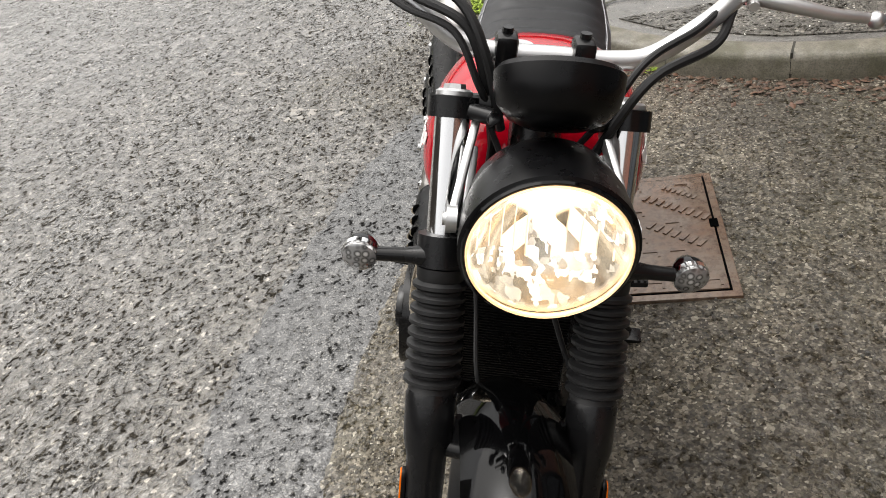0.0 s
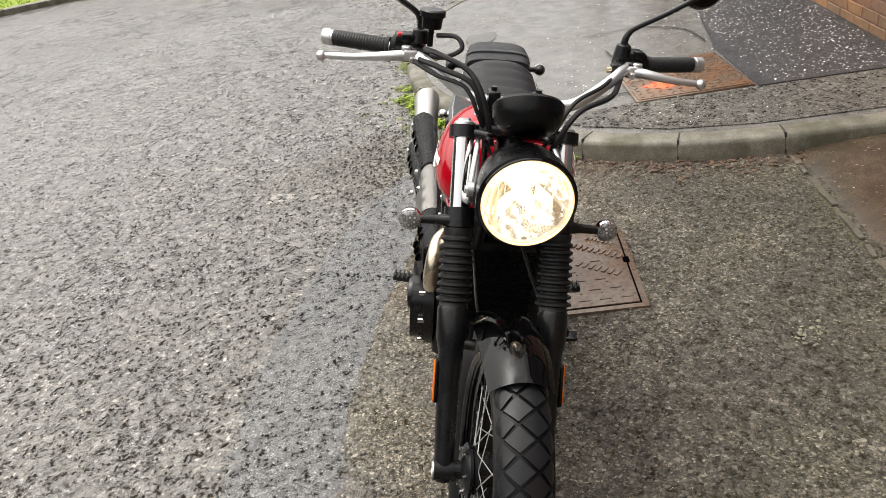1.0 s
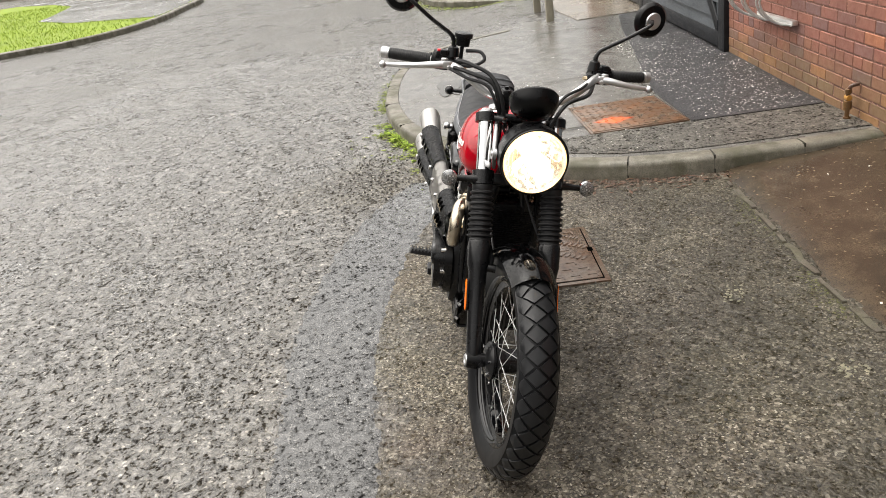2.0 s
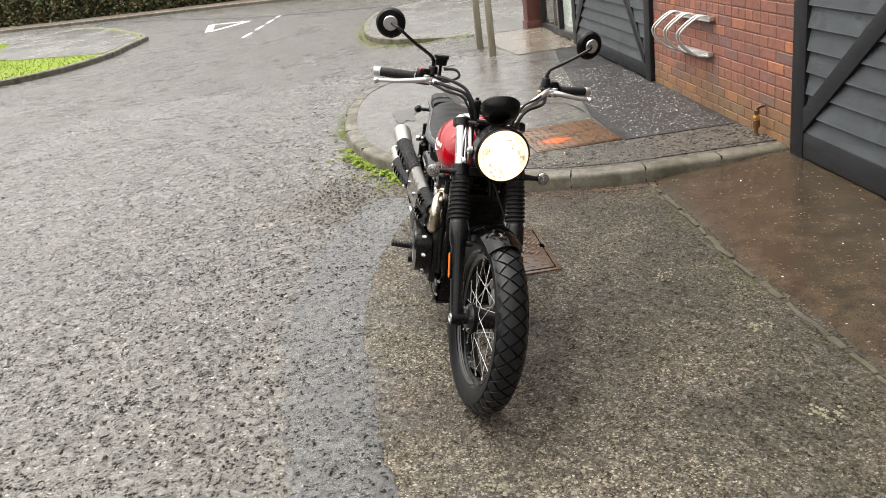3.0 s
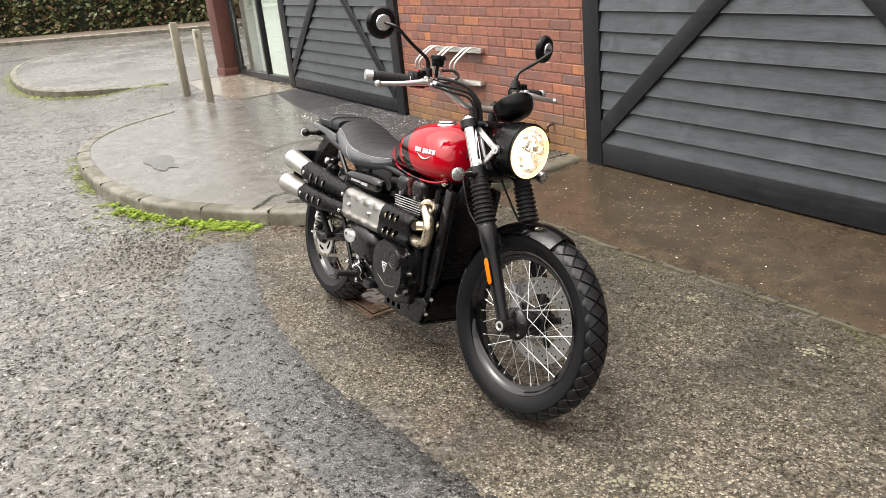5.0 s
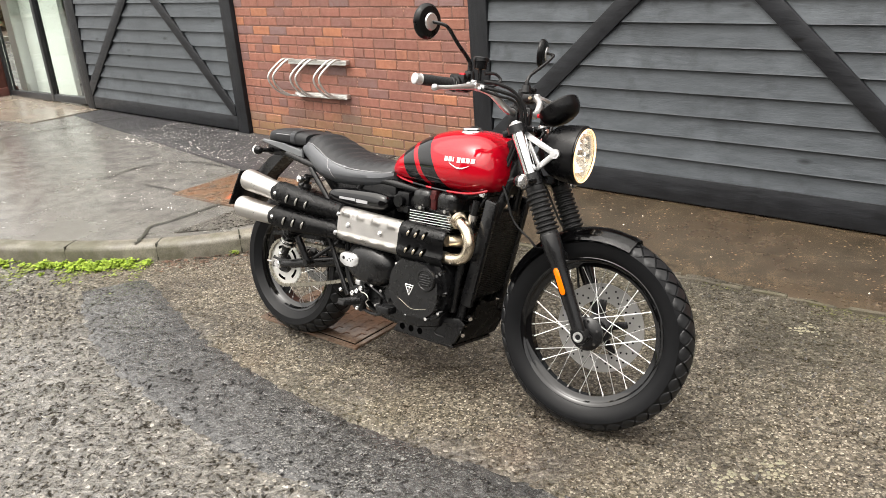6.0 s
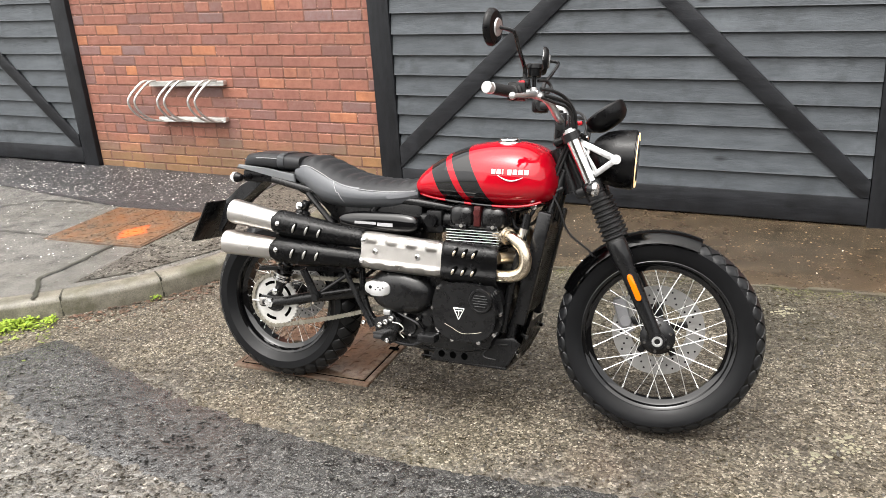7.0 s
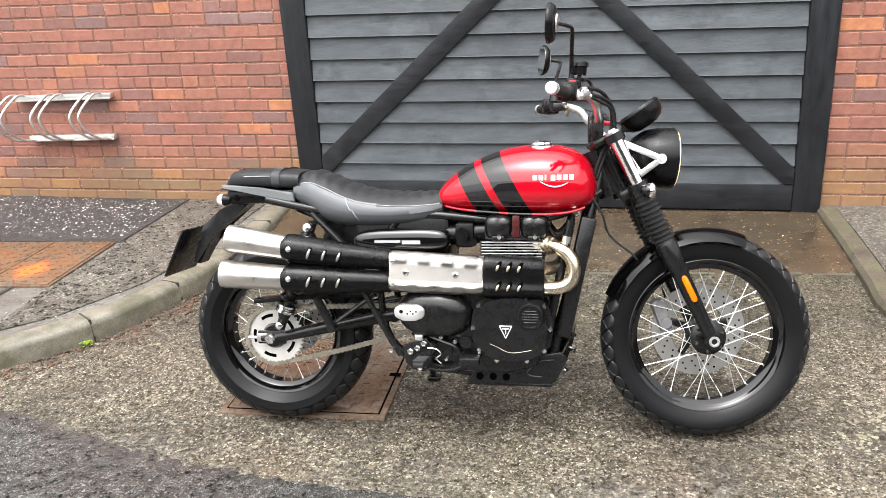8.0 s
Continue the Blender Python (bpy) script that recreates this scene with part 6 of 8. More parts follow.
for side in (-1, 1):
    for cx in (0.782, 0.894):
        bm = bmesh.new()
        rows = []
        for y, hw_, hz in ((0.02, 0.044, 0.036), (0.118, 0.045, 0.038), (0.134, 0.042, 0.035), (0.143, 0.034, 0.027), (0.146, 0.018, 0.014)):
            rows.append(ring(bm, Vector((cx, side * y, 0.698)), Vector((1, 0, 0)), Vector((0, 0, 1)), hw_, hz, 28, 3.4))
        for p, q in zip(rows, rows[1:]):
            bridge(bm, p, q)
        bm.faces.new(rows[0][::-1])
        bm.faces.new(rows[-1])
        part("cam_cover", bm, M_CASE, engine)
        bm = bmesh.new()
        add_box(bm, (cx - 0.020, side * 0.139 - 0.007, 0.655), (cx + 0.020, side * 0.139 + 0.007, 0.672), 0.004)
        part("head_boss", bm, M_CASE, engine)
        bm = bmesh.new()
        rod(bm, (cx + 0.004, side * 0.146, 0.668), (cx + 0.004, side * 0.152, 0.668), 0.0065, None, 8)
        part("head_nut", bm, M_STEEL, engine)
bm = bmesh.new()
add_box(bm, (0.735, -0.132, 0.655), (0.918, 0.132, 0.690), 0.012)
part("cylinder_head", bm, M_CASE, engine)
bm = bmesh.new()
rod(bm, (0.838, -0.139, 0.712), (0.838, -0.146, 0.712), 0.012, None, 14)
add_box(bm, (0.826, -0.142, 0.666), (0.850, -0.10, 0.735), 0.004)
part("spark_cover", bm, plain("dark_red_casting", (0.045, 0.008, 0.008), 0.4), engine, "dark red centre casting")


def cover(name, outline, y0, y1, bev, mat, label=""):
    bm = bmesh.new()
    plate(bm, outline, y0, y1, bev)
    return part(name, bm, mat, engine, label)


def blob(cx, cz, rx, rz, n=26, power=2.6, cut=None):
    out = []
    for i in range(n):
        a = 2 * math.pi * i / n
        ca, sa = math.cos(a), math.sin(a)
        x = cx + rx * math.copysign(abs(ca) ** (2 / power), ca)
        z = cz + rz * math.copysign(abs(sa) ** (2 / power), sa)
        out.append((x, z))
    return out


clutch_rim = blob(0.825, 0.385, 0.112, 0.100, 10, 2.5)
clutch = blob(0.825, 0.385, 0.112, 0.100, 48, 2.5)
cover("clutch_cover", clutch, -0.212, -0.150, 0.020, M_CASE, "satin black engine side cover")
cover("clutch_flange", [(x + (x - 0.83) * 0.14, z + (z - 0.385) * 0.14) for x, z in clutch], -0.178, -0.150, 0.006, M_CASE)
bm = bmesh.new()
lathe(bm, [(0.0, 0.042), (0.006, 0.042), (0.012, 0.039), (0.0125, 0.034), (0.010, 0.032), (0.010, 0.001)], (0.886, -0.208, 0.430), (0, -1, 0), 32)
part("oil_cap", bm, M_CASE, engine)
bm = bmesh.new()
for k in range(5):
    z = 0.412 + k * 0.0088
    w = 0.027 * math.sqrt(max(0.1, 1 - ((k - 2) / 3.0) ** 2))
    add_box(bm, (0.886 - w, -0.2225, z - 0.0022), (0.886 + w, -0.217, z + 0.0022), 0.001, None, 1)
part("oil_cap_rib", bm, M_SATIN, engine)
bm = bmesh.new()
tri = [(0.790, 0.398), (0.828, 0.398), (0.809, 0.360)]
for a, b in zip(tri, tri[1:] + tri[:1]):
    rod(bm, (a[0], -0.2125, a[1]), (b[0], -0.2125, b[1]), 0.0017, None, 6)
rod(bm, (0.798, -0.2125, 0.390), (0.820, -0.2125, 0.390), 0.0017, None, 6)
rod(bm, (0.809, -0.2125, 0.390), (0.809, -0.2125, 0.373), 0.0017, None, 6)
part("cover_badge", bm, M_FIN, engine, "small triangular silver mark")
bm = bmesh.new()
tube(bm, [(0.748, -0.2105, 0.345), (0.780, -0.2125, 0.332), (0.82, -0.2125, 0.314), (0.865, -0.2125, 0.318), (0.902, -0.2105, 0.328)], 0.0009, 6, 6)
part("cover_line", bm, M_CHAIN, engine)
for x, z in clutch_rim:
    xx, zz = x + (x - 0.83) * 0.085, z + (z - 0.385) * 0.085
    bm = bmesh.new()
    rod(bm, (xx, -0.174, zz), (xx, -0.190, zz), 0.0076, 0.0068, 10)
    part("cover_bolt", bm, M_CHROME, engine)
# rounded sprocket cover with a pale oval plate
bm = bmesh.new()
rows = []
for y, f in ((-0.130, 1.0), (-0.162, 1.0), (-0.178, 0.965), (-0.192, 0.89), (-0.203, 0.77), (-0.210, 0.60), (-0.214, 0.36)):
    rows.append(ring(bm, Vector((0.578, y, 0.427)), Vector((1, 0, -0.06)).normalized(), Vector((0.06, 0, 1)).normalized(), 0.122 * f, 0.080 * f, 36, 2.3))
for p, q in zip(rows, rows[1:]):
    bridge(bm, p, q)
bm.faces.new(rows[0][::-1])
bm.faces.new(rows[-1])
part("sprocket_cover", bm, M_CASE, engine, "rounded black side cover")
bm = bmesh.new()
plate(bm, blob(0.505, 0.438, 0.050, 0.027), -0.219, -0.190, 0.005)
oval = part("heel_plate", bm, M_ALU, engine, "pale metal oval plate")
bm = bmesh.new()
for dx, dz in ((-0.026, 0.003), (-0.006, -0.004), (0.004, 0.004), (0.012, -0.004), (0.022, 0.003)):
    rod(bm, (0.505 + dx, -0.2198, 0.438 + dz), (0.505 + dx, -0.2185, 0.438 + dz), 0.0065 if dx < -0.02 else 0.003, None, 10)
part("heel_plate_hole", bm, M_PLASTIC, engine)
# lower gearbox clutter
bm = bmesh.new()
add_box(bm, (0.50, -0.150, 0.27), (0.70, -0.10, 0.40), 0.015)
rod(bm, (0.678, -0.178, 0.334), (0.678, -0.150, 0.334), 0.019, 0.016, 18)
rod(bm, (0.60, -0.165, 0.300), (0.60, -0.145, 0.300), 0.030, None, 18)
add_box(bm, (0.700, -0.165, 0.315), (0.735, -0.15, 0.365), 0.006)
tube(bm, [(0.560, -0.160, 0.345), (0.60, -0.168, 0.333), (0.64, -0.170, 0.318), (0.66, -0.166, 0.29)], 0.007, 8, 4)
part("gearbox", bm, M_CASE, engine)
for x, z, y, r_ in ((0.598, 0.350, -0.185, 0.0062), (0.643, 0.336, -0.182, 0.0062), (0.613, 0.275, -0.178, 0.005), (0.70, 0.375, -0.176, 0.006), (0.72, 0.30, -0.172, 0.005),
                    (0.640, 0.512, -0.172, 0.006), (0.675, 0.497, -0.17, 0.006), (0.700, 0.512, -0.168, 0.0055), (0.565, 0.318, -0.182, 0.005)):
    bm = bmesh.new()
    rod(bm, (x, y + 0.016, z), (x, y, z), r_ + 0.0008, r_, 10)
    part("gearbox_bolt", bm, M_CHROME, engine)
# rear brake cylinder, its lever and rod, behind the footrest
bm = bmesh.new()
plate(bm, [(0.478, 0.262), (0.470, 0.318), (0.505, 0.330), (0.548, 0.345), (0.566, 0.322), (0.550, 0.285), (0.560, 0.245), (0.535, 0.232), (0.50, 0.240)], -0.176, -0.164, 0.004)
rod(bm, (0.548, -0.182, 0.252), (0.575, -0.182, 0.330), 0.012, None, 14)
rod(bm, (0.556, -0.190, 0.276), (0.562, -0.190, 0.296), 0.016, None, 14)
brake_cylinder = fixed("brake_cylinder", bm, M_SATIN, "black rear brake cylinder on its bracket")
for x, z, r_ in ((0.542, 0.327, 0.0105), (0.520, 0.312, 0.010), (0.497, 0.300, 0.0105), (0.527, 0.246, 0.009), (0.548, 0.254, 0.007), (0.433, 0.302, 0.008)):
    bm = bmesh.new()
    lathe(bm, [(0.0, r_ * 0.98), (0.008, r_), (0.010, r_ * 0.8), (0.010, r_ * 0.5), (0.006, r_ * 0.45), (0.006, 0.0005)], (x, -0.178, z), (0, -1, 0), 12)
    part("bracket_bolt", bm, M_CHROME, brake_cylinder)
bm = bmesh.new()
add_box(bm, (0.512, -0.186, 0.338), (0.540, -0.168, 0.358), 0.004, None)
part("cylinder_cap", bm, M_ALU, brake_cylinder, "pale metal end piece")
bm = bmesh.new()
tube(bm, [(0.555, -0.196, 0.318), (0.585, -0.200, 0.316), (0.600, -0.200, 0.300), (0.585, -0.198, 0.284), (0.60, -0.196, 0.268)], 0.0022, 6, 5)
part("spring_wire", bm, M_STEEL, brake_cylinder)
# bash plate
BASH_SIDE = [(0.668, 0.182), (0.705, 0.246), (0.855, 0.257), (0.880, 0.281), (0.976, 0.296), (1.000, 0.275), (0.962, 0.200), (0.945, 0.188)]
bm = bmesh.new()
add_box(bm, (0.668, -0.118, 0.174), (0.950, 0.118, 0.186), 0.005)
for side in (-1, 1):
    plate(bm, BASH_SIDE, min(side * 0.130, side * 0.118), max(side * 0.130, side * 0.118), 0.005)
bash = fixed("bash_plate", bm, M_SATIN, "black bash plate under the engine")
for side in (-1, 1):
    for k in range(3):
        x, z = 0.715 + k * 0.043, 0.209
        bm = bmesh.new()
        lathe(bm, [(0.0, 0.0005), (0.0, 0.0112), (0.0022, 0.0122), (0.0022, 0.0005)], (x, side * 0.1285, z), (0, side, 0), 18)
        part("bash_plate_hole", bm, M_HOLE, bash)
    bm = bmesh.new()
    tube(bm, [(0.915, side * 0.1305, 0.213), (0.880, side * 0.1305, 0.216), (0.870, side * 0.1305, 0.228), (0.890, side * 0.1305, 0.250), (0.912, side * 0.1305, 0.265), (0.955, side * 0.1305, 0.270)], 0.0028, 8, 5)
    part("pressed_rib", bm, M_CASE, bash)
bm = bmesh.new()
rows = []
for x, z, w in ((0.935, 0.181, 0.106), (0.965, 0.200, 0.110), (0.994, 0.262, 0.108), (1.012, 0.315, 0.098), (1.020, 0.348, 0.082)):
    rows.append([bm.verts.new((x, w * t, z)) for t in np.linspace(-1, 1, 9)])
for p, q in zip(rows, rows[1:]):
    for j in range(8):
        bm.faces.new((p[j], p[j + 1], q[j + 1], q[j]))
bmesh.ops.solidify(bm, geom=bm.faces[:], thickness=0.008)
part("bash_plate_front", bm, M_CASE, bash)
for x, y, z in ((1.008, -0.108, 0.305), (0.983, -0.112, 0.240), (1.012, 0.09, 0.30)):
    bm = bmesh.new()
    rod(bm, (x - 0.006, y, z), (x + 0.012, y - 0.012, z - 0.004), 0.0075, None, 10)
    part("bash_plate_bolt", bm, M_CHROME, bash)

# side cover, intake and electrics between tank and exhaust
def pillow(cx, cz, rx, rz, ys, tilt=0.0):
    """A cushion-shaped cover that swells outwards from the frame."""
    bm = bmesh.new()
    rows = [ring(bm, Vector((cx, y, cz)), Vector((1, 0, tilt)).normalized(), Vector((-tilt, 0, 1)).normalized(), rx * f, rz * g, 40, 3.6) for y, f, g in ys]
    for p, q in zip(rows, rows[1:]):
        bridge(bm, p, q)
    bm.faces.new(rows[0][::-1])
    bm.faces.new(rows[-1])
    return bm


side_cover = fixed("side_cover", pillow(0.468, 0.655, 0.158, 0.040, ((-0.10, 1.0, 1.0), (-0.138, 1.0, 1.0), (-0.148, 0.985, 0.94), (-0.155, 0.95, 0.80), (-0.159, 0.88, 0.55), (-0.161, 0.7, 0.25)), 0.02), M_GLOSS, "gloss black side cover with worn pale lettering", 60)
bm = bmesh.new()
add_box(bm, (0.385, -0.1626, 0.652), (0.470, -0.1600, 0.661))
add_box(bm, (0.475, -0.1626, 0.648), (0.535, -0.1600, 0.660))
part("cover_lettering_bar", bm, M_STITCH, side_cover)
bm = bmesh.new()
plate(bm, [(0.305, 0.625), (0.31, 0.668), (0.34, 0.684), (0.60, 0.684), (0.62, 0.66), (0.60, 0.615)], 0.10, 0.155, 0.014)
fixed("side_cover_left", bm, M_GLOSS, "gloss black side cover")
bm = bmesh.new()
add_box(bm, (0.30, -0.10, 0.56), (0.62, 0.10, 0.735), 0.02)
fixed("airbox", bm, M_PLASTIC, "black plastic airbox")
bm = bmesh.new()
plate(bm, [(0.10, 0.768), (0.34, 0.735), (0.36, 0.56), (0.32, 0.55), (0.27, 0.64), (0.19, 0.715), (0.08, 0.745)], -0.06, 0.06, 0.01)
fixed("inner_mudguard", bm, M_PLASTIC, "black inner rear mudguard")
bm = bmesh.new()
for side in (-1, 1):
    rod(bm, (0.60, side * 0.07, 0.665), (0.735, side * 0.07, 0.675), 0.034, None, 20)
    add_box(bm, (0.64, side * 0.07 - 0.045, 0.63), (0.70, side * 0.07 + 0.045, 0.71), 0.008)
    rod(bm, (0.665, side * 0.10, 0.675), (0.665, side * 0.135, 0.675), 0.022, None, 16)
    rod(bm, (0.70, side * 0.10, 0.648), (0.70, side * 0.128, 0.648), 0.012, None, 12)
fixed("throttle_body", bm, M_PLASTIC, "black throttle bodies")

# ---- radiator ----
bm = bmesh.new()
m = Matrix.Translation((1.020, 0, 0.525)) @ Matrix.Rotation(radians(12), 4, "Y")
add_box(bm, (-0.016, -0.105, -0.16), (0.016, 0.105, 0.165), 0.006, m)
radiator = fixed("radiator", bm, M_SATIN, "tall narrow black radiator")
for k in range(40):
    z = -0.145 + k * 0.0073
    bm = bmesh.new()
    add_box(bm, (0.0155, -0.085, z), (0.0185, 0.085, z + 0.0026), 0, m)
    part("radiator_fin", bm, M_PLASTIC, radiator, "", 0)
for side in (-1, 1):
    bm = bmesh.new()
    add_box(bm, (-0.022, side * 0.098 - 0.014, -0.19), (0.026, side * 0.098 + 0.014, 0.205), 0.008, m)
    part("radiator_guard", bm, M_SATIN, radiator)
    bm = bmesh.new()
    tube(bm, [m @ Vector((-0.052, side * 0.112, 0.185)), m @ Vector((-0.050, side * 0.115, 0.05)), m @ Vector((-0.048, side * 0.115, -0.12)), m @ Vector((-0.042, side * 0.11, -0.23))], 0.014, 12, 6)
    part("coolant_pipe", bm, M_SATIN, radiator)
bm = bmesh.new()
q = m @ Vector((-0.052, -0.113, 0.135))
rod(bm, q, q + Vector((-0.008, 0, -0.035)), 0.0155, None, 14)
part("hose_clip", bm, M_STEEL, radiator)

# ---- exhaust, high on the right ----
UP = [(0.93, -0.147, 0.567), (0.83, -0.162, 0.573), (0.73, -0.172, 0.582), (0.45, -0.190, 0.602), (0.30, -0.207, 0.618), (0.12, -0.228, 0.644), (-0.08, -0.238, 0.678)]
LO = [(0.93, -0.152, 0.508), (0.83, -0.169, 0.514), (0.73, -0.183, 0.520), (0.45, -0.203, 0.533), (0.30, -0.222, 0.540), (0.12, -0.241, 0.550), (-0.10, -0.252, 0.564)]


def along(line, x):
    xs = [p[0] for p in line][::-1]
    return Vector((x, float(np.interp(x, xs, [p[1] for p in line][::-1])), float(np.interp(x, xs, [p[2] for p in line][::-1]))))


for line_, tag in ((UP, "upper"), (LO, "lower")):
    bm = bmesh.new()
    x_end = line_[-1][0]
    stations = [(0.92, 0.022), (0.80, 0.024), (0.70, 0.026), (0.45, 0.027), (0.20, 0.035), (0.10, 0.039), (x_end + 0.015, 0.0455), (x_end, 0.0435)]
    rows = []
    d = (along(line_, x_end) - along(line_, 0.2)).normalized()
    for x, r_ in stations:
        u, v, _ = basis(d)
        rows.append(ring(bm, along(line_, x), u, v, r_, r_, 28))
    c = along(line_, x_end)
    u, v, _ = basis(d)
    rows.append(ring(bm, c + d * 0.003, u, v, 0.034, 0.034, 28))
    rows.append(ring(bm, c - d * 0.06, u, v, 0.026, 0.026, 28))
    for p, q in zip(rows, rows[1:]):
        bridge(bm, p, q)
    bm.faces.new(rows[0][::-1])
    bm.faces.new(rows[-1])
    silencer = fixed("silencer", bm, M_STEEL, "brushed steel silencer with black slotted heat shields")

    def shell(x0, x1, r0, r1, name, mat, label, y_extra=0.0, n=24, wrap=2.5):
        """A curved heat shield that wraps the outer side of a pipe."""
        bm = bmesh.new()
        rows = []
        k = max(2, int(abs(x1 - x0) / 0.012))
        for i in range(k + 1):
            f = i / k
            x = x0 + (x1 - x0) * f
            cc = along(line_, x)
            end = 1 - 0.04 * (abs(f - 0.5) * 2) ** 14
            r_ = r0 + (r1 - r0) * step01(f, 0.0, 0.9)
            narrow = 1.0 if f < 0.86 else math.sqrt(max(0.04, 1 - ((f - 0.86) / 0.145) ** 2))
            row = []
            for j in range(n + 1):
                a = math.pi + (-wrap / 1.25 + (2 * wrap / 1.25) * j / n) * narrow
                row.append(bm.verts.new((x, cc.y + r_ * math.cos(a) * end, cc.z + r_ * math.sin(a) * end)))
            rows.append(row)
        for p, q in zip(rows, rows[1:]):
            for j in range(n):
                bm.faces.new((p[j], p[j + 1], q[j + 1], q[j]))
        bmesh.ops.solidify(bm, geom=bm.faces[:], thickness=0.003)
        return part(name, bm, mat, silencer, label, 50)

    shell(0.445, 0.108, 0.0345, 0.0480, "heat_shield", M_SATIN, "black heat shield")
    # slots: a black strip for the shaded opening, with the pipe's bright wall in its lower part
    for x_a, x_b, r_a, r_b, lean_, up in ((0.290, 0.198, 0.0415, 0.0468, 0.017, 0.0), (0.853, 0.788, 0.0396, 0.0396, 0.016, 0.22)):
        for k in range(3):
            x, r_ = x_a + (x_b - x_a) * k / 2, r_a + (r_b - r_a) * k / 2 + 0.0006
            cc = along(line_, x)
            for name, lo, hi, wide, mat, lift in (("shield_slot", -0.40, 0.40, 0.0072, M_HOLE, 0.0), ("pipe_in_slot", -0.34, 0.12 if x > 0.5 else 0.30, 0.0050, M_HEADER if x > 0.5 else M_STEEL, 0.0085)):
                bm = bmesh.new()
                pts = []
                for g in np.linspace(lo + up, hi + up, 7):
                    xx = x + lean_ * (g - up) / 0.8
                    pts.append((xx, cc.y - (r_ + lift * 0.5 - 0.002) * math.cos(g), cc.z + (r_ + lift * 0.5 - 0.002) * math.sin(g)))
                tube(bm, pts, [wide * 0.45, wide, wide, wide * 0.45], 8, 2, None)
                part(name, bm, mat, silencer)
    for x in (0.135, 0.46):
        cc = along(line_, x)
        bm = bmesh.new()
        lathe(bm, [(0.0435, 0.0085), (0.050, 0.0085), (0.053, 0.004)], cc, (0, -1, 0.1), 14)
        part("shield_bolt", bm, M_CHROME, silencer)



def double_shell(x0, x1, r, name, mat, label, dimples=0):
    """One pressed sheet that wraps the outer side of both pipes, with a waist between them."""
    bm = bmesh.new()
    rows, k = [], max(3, int(abs(x1 - x0) / 0.0045))
    for i in range(k + 1):
        f = i / k
        x = x0 + (x1 - x0) * f
        u, l = along(UP, x), along(LO, x)
        end = 1 - 0.08 * (abs(f - 0.5) * 2) ** 18
        row = []
        for j in range(33):
            g = j / 32
            if g < 0.5:
                a = radians(68 + (205 - 68) * g * 2)
                c = u
            else:
                a = radians(155 + (292 - 155) * (g * 2 - 1))
                c = l
            rr = r * end
            if dimples:
                ph = step01(math.cos(2 * math.pi * (f * dimples + 0.5)), -0.35, 0.35)
                for at in (0.33, 0.67):
                    rr += 0.0030 * step01(1 - abs(g - at) / 0.11, 0.0, 0.45) * ph * (1 if 0.04 < f < 0.96 else 0)
            row.append(Vector((x, c.y + rr * math.cos(a), c.z + rr * math.sin(a))))
        mid_y = min(u.y, l.y) - r * 0.80
        for j in range(13, 20):
            wgt = 1 - abs(j - 16) / 3.5
            row[j].y = row[j].y + (mid_y - row[j].y) * max(0.0, wgt) * 0.9
        rows.append([bm.verts.new(q) for q in row])
    for p, q in zip(rows, rows[1:]):
        for j in range(32):
            bm.faces.new((p[j], p[j + 1], q[j + 1], q[j]))
    bmesh.ops.solidify(bm, geom=bm.faces[:], thickness=0.003)
    return fixed(name, bm, mat, label, 50)


mid_shield = double_shell(0.738, 0.447, 0.0315, "middle_shield", M_STEEL, "pressed steel heat shield with dimples", 4)
front_shield = double_shell(0.928, 0.741, 0.0395, "front_shield", M_SATIN, "black slotted front heat shield")
for x in (0.50, 0.655):
    bm = bmesh.new()
    c = (along(UP, x) + along(LO, x)) / 2
    lathe(bm, [(0.022, 0.010), (0.035, 0.010), (0.039, 0.005)], c, (0, -1, 0.1), 14)
    part("shield_bolt", bm, M_CHROME, mid_shield)
for pts, lab in (([(0.905, -0.095, 0.640), (0.94, -0.118, 0.640), (0.972, -0.142, 0.634), (1.006, -0.152, 0.606), (1.018, -0.157, 0.565), (1.005, -0.158, 0.528), (0.965, -0.157, 0.510), (0.90, -0.157, 0.509)], "outer"),
                 ([(0.895, 0.085, 0.637), (0.95, 0.08, 0.635), (0.985, 0.03, 0.60), (0.975, -0.06, 0.575), (0.955, -0.105, 0.567), (0.92, -0.145, 0.567)], "inner")):
    bm = bmesh.new()
    tube(bm, pts, 0.0205, 18, 8)
    header = fixed("exhaust_header", bm, M_HEADER, "heat-tinted steel exhaust header")
    bm = bmesh.new()
    a, b = Vector(pts[0]), Vector(pts[1])
    dd = (b - a).normalized()
    lathe(bm, [(0.004, 0.026), (0.006, 0.038), (0.018, 0.036), (0.020, 0.029), (0.030, 0.033), (0.044, 0.031), (0.046, 0.026), (0.056, 0.027), (0.058, 0.020)], a, dd, 11)
    part("header_clamp", bm, M_HEADER, header)
bm = bmesh.new()
tube(bm, [(0.322, -0.170, 0.540), (0.39, -0.172, 0.41), (0.462, -0.172, 0.285)], 0.0095, 10, 3)
tube(bm, [(0.321, -0.170, 0.538), (0.325, -0.195, 0.55)], 0.009, 8, 2)
fixed("exhaust_bracket", bm, M_SATIN, "black strut that carries the exhaust")
bm = bmesh.new()
lathe(bm, [(0.0, 0.013), (0.014, 0.016), (0.022, 0.013), (0.026, 0.004)], (0.165, -0.16, 0.700), (0, -1, 0.2), 18)
rod(bm, (0.165, -0.10, 0.71), (0.165, -0.162, 0.700), 0.010, None, 12)
fixed("silencer_mount", bm, M_CHROME, "bright mounting bolt")

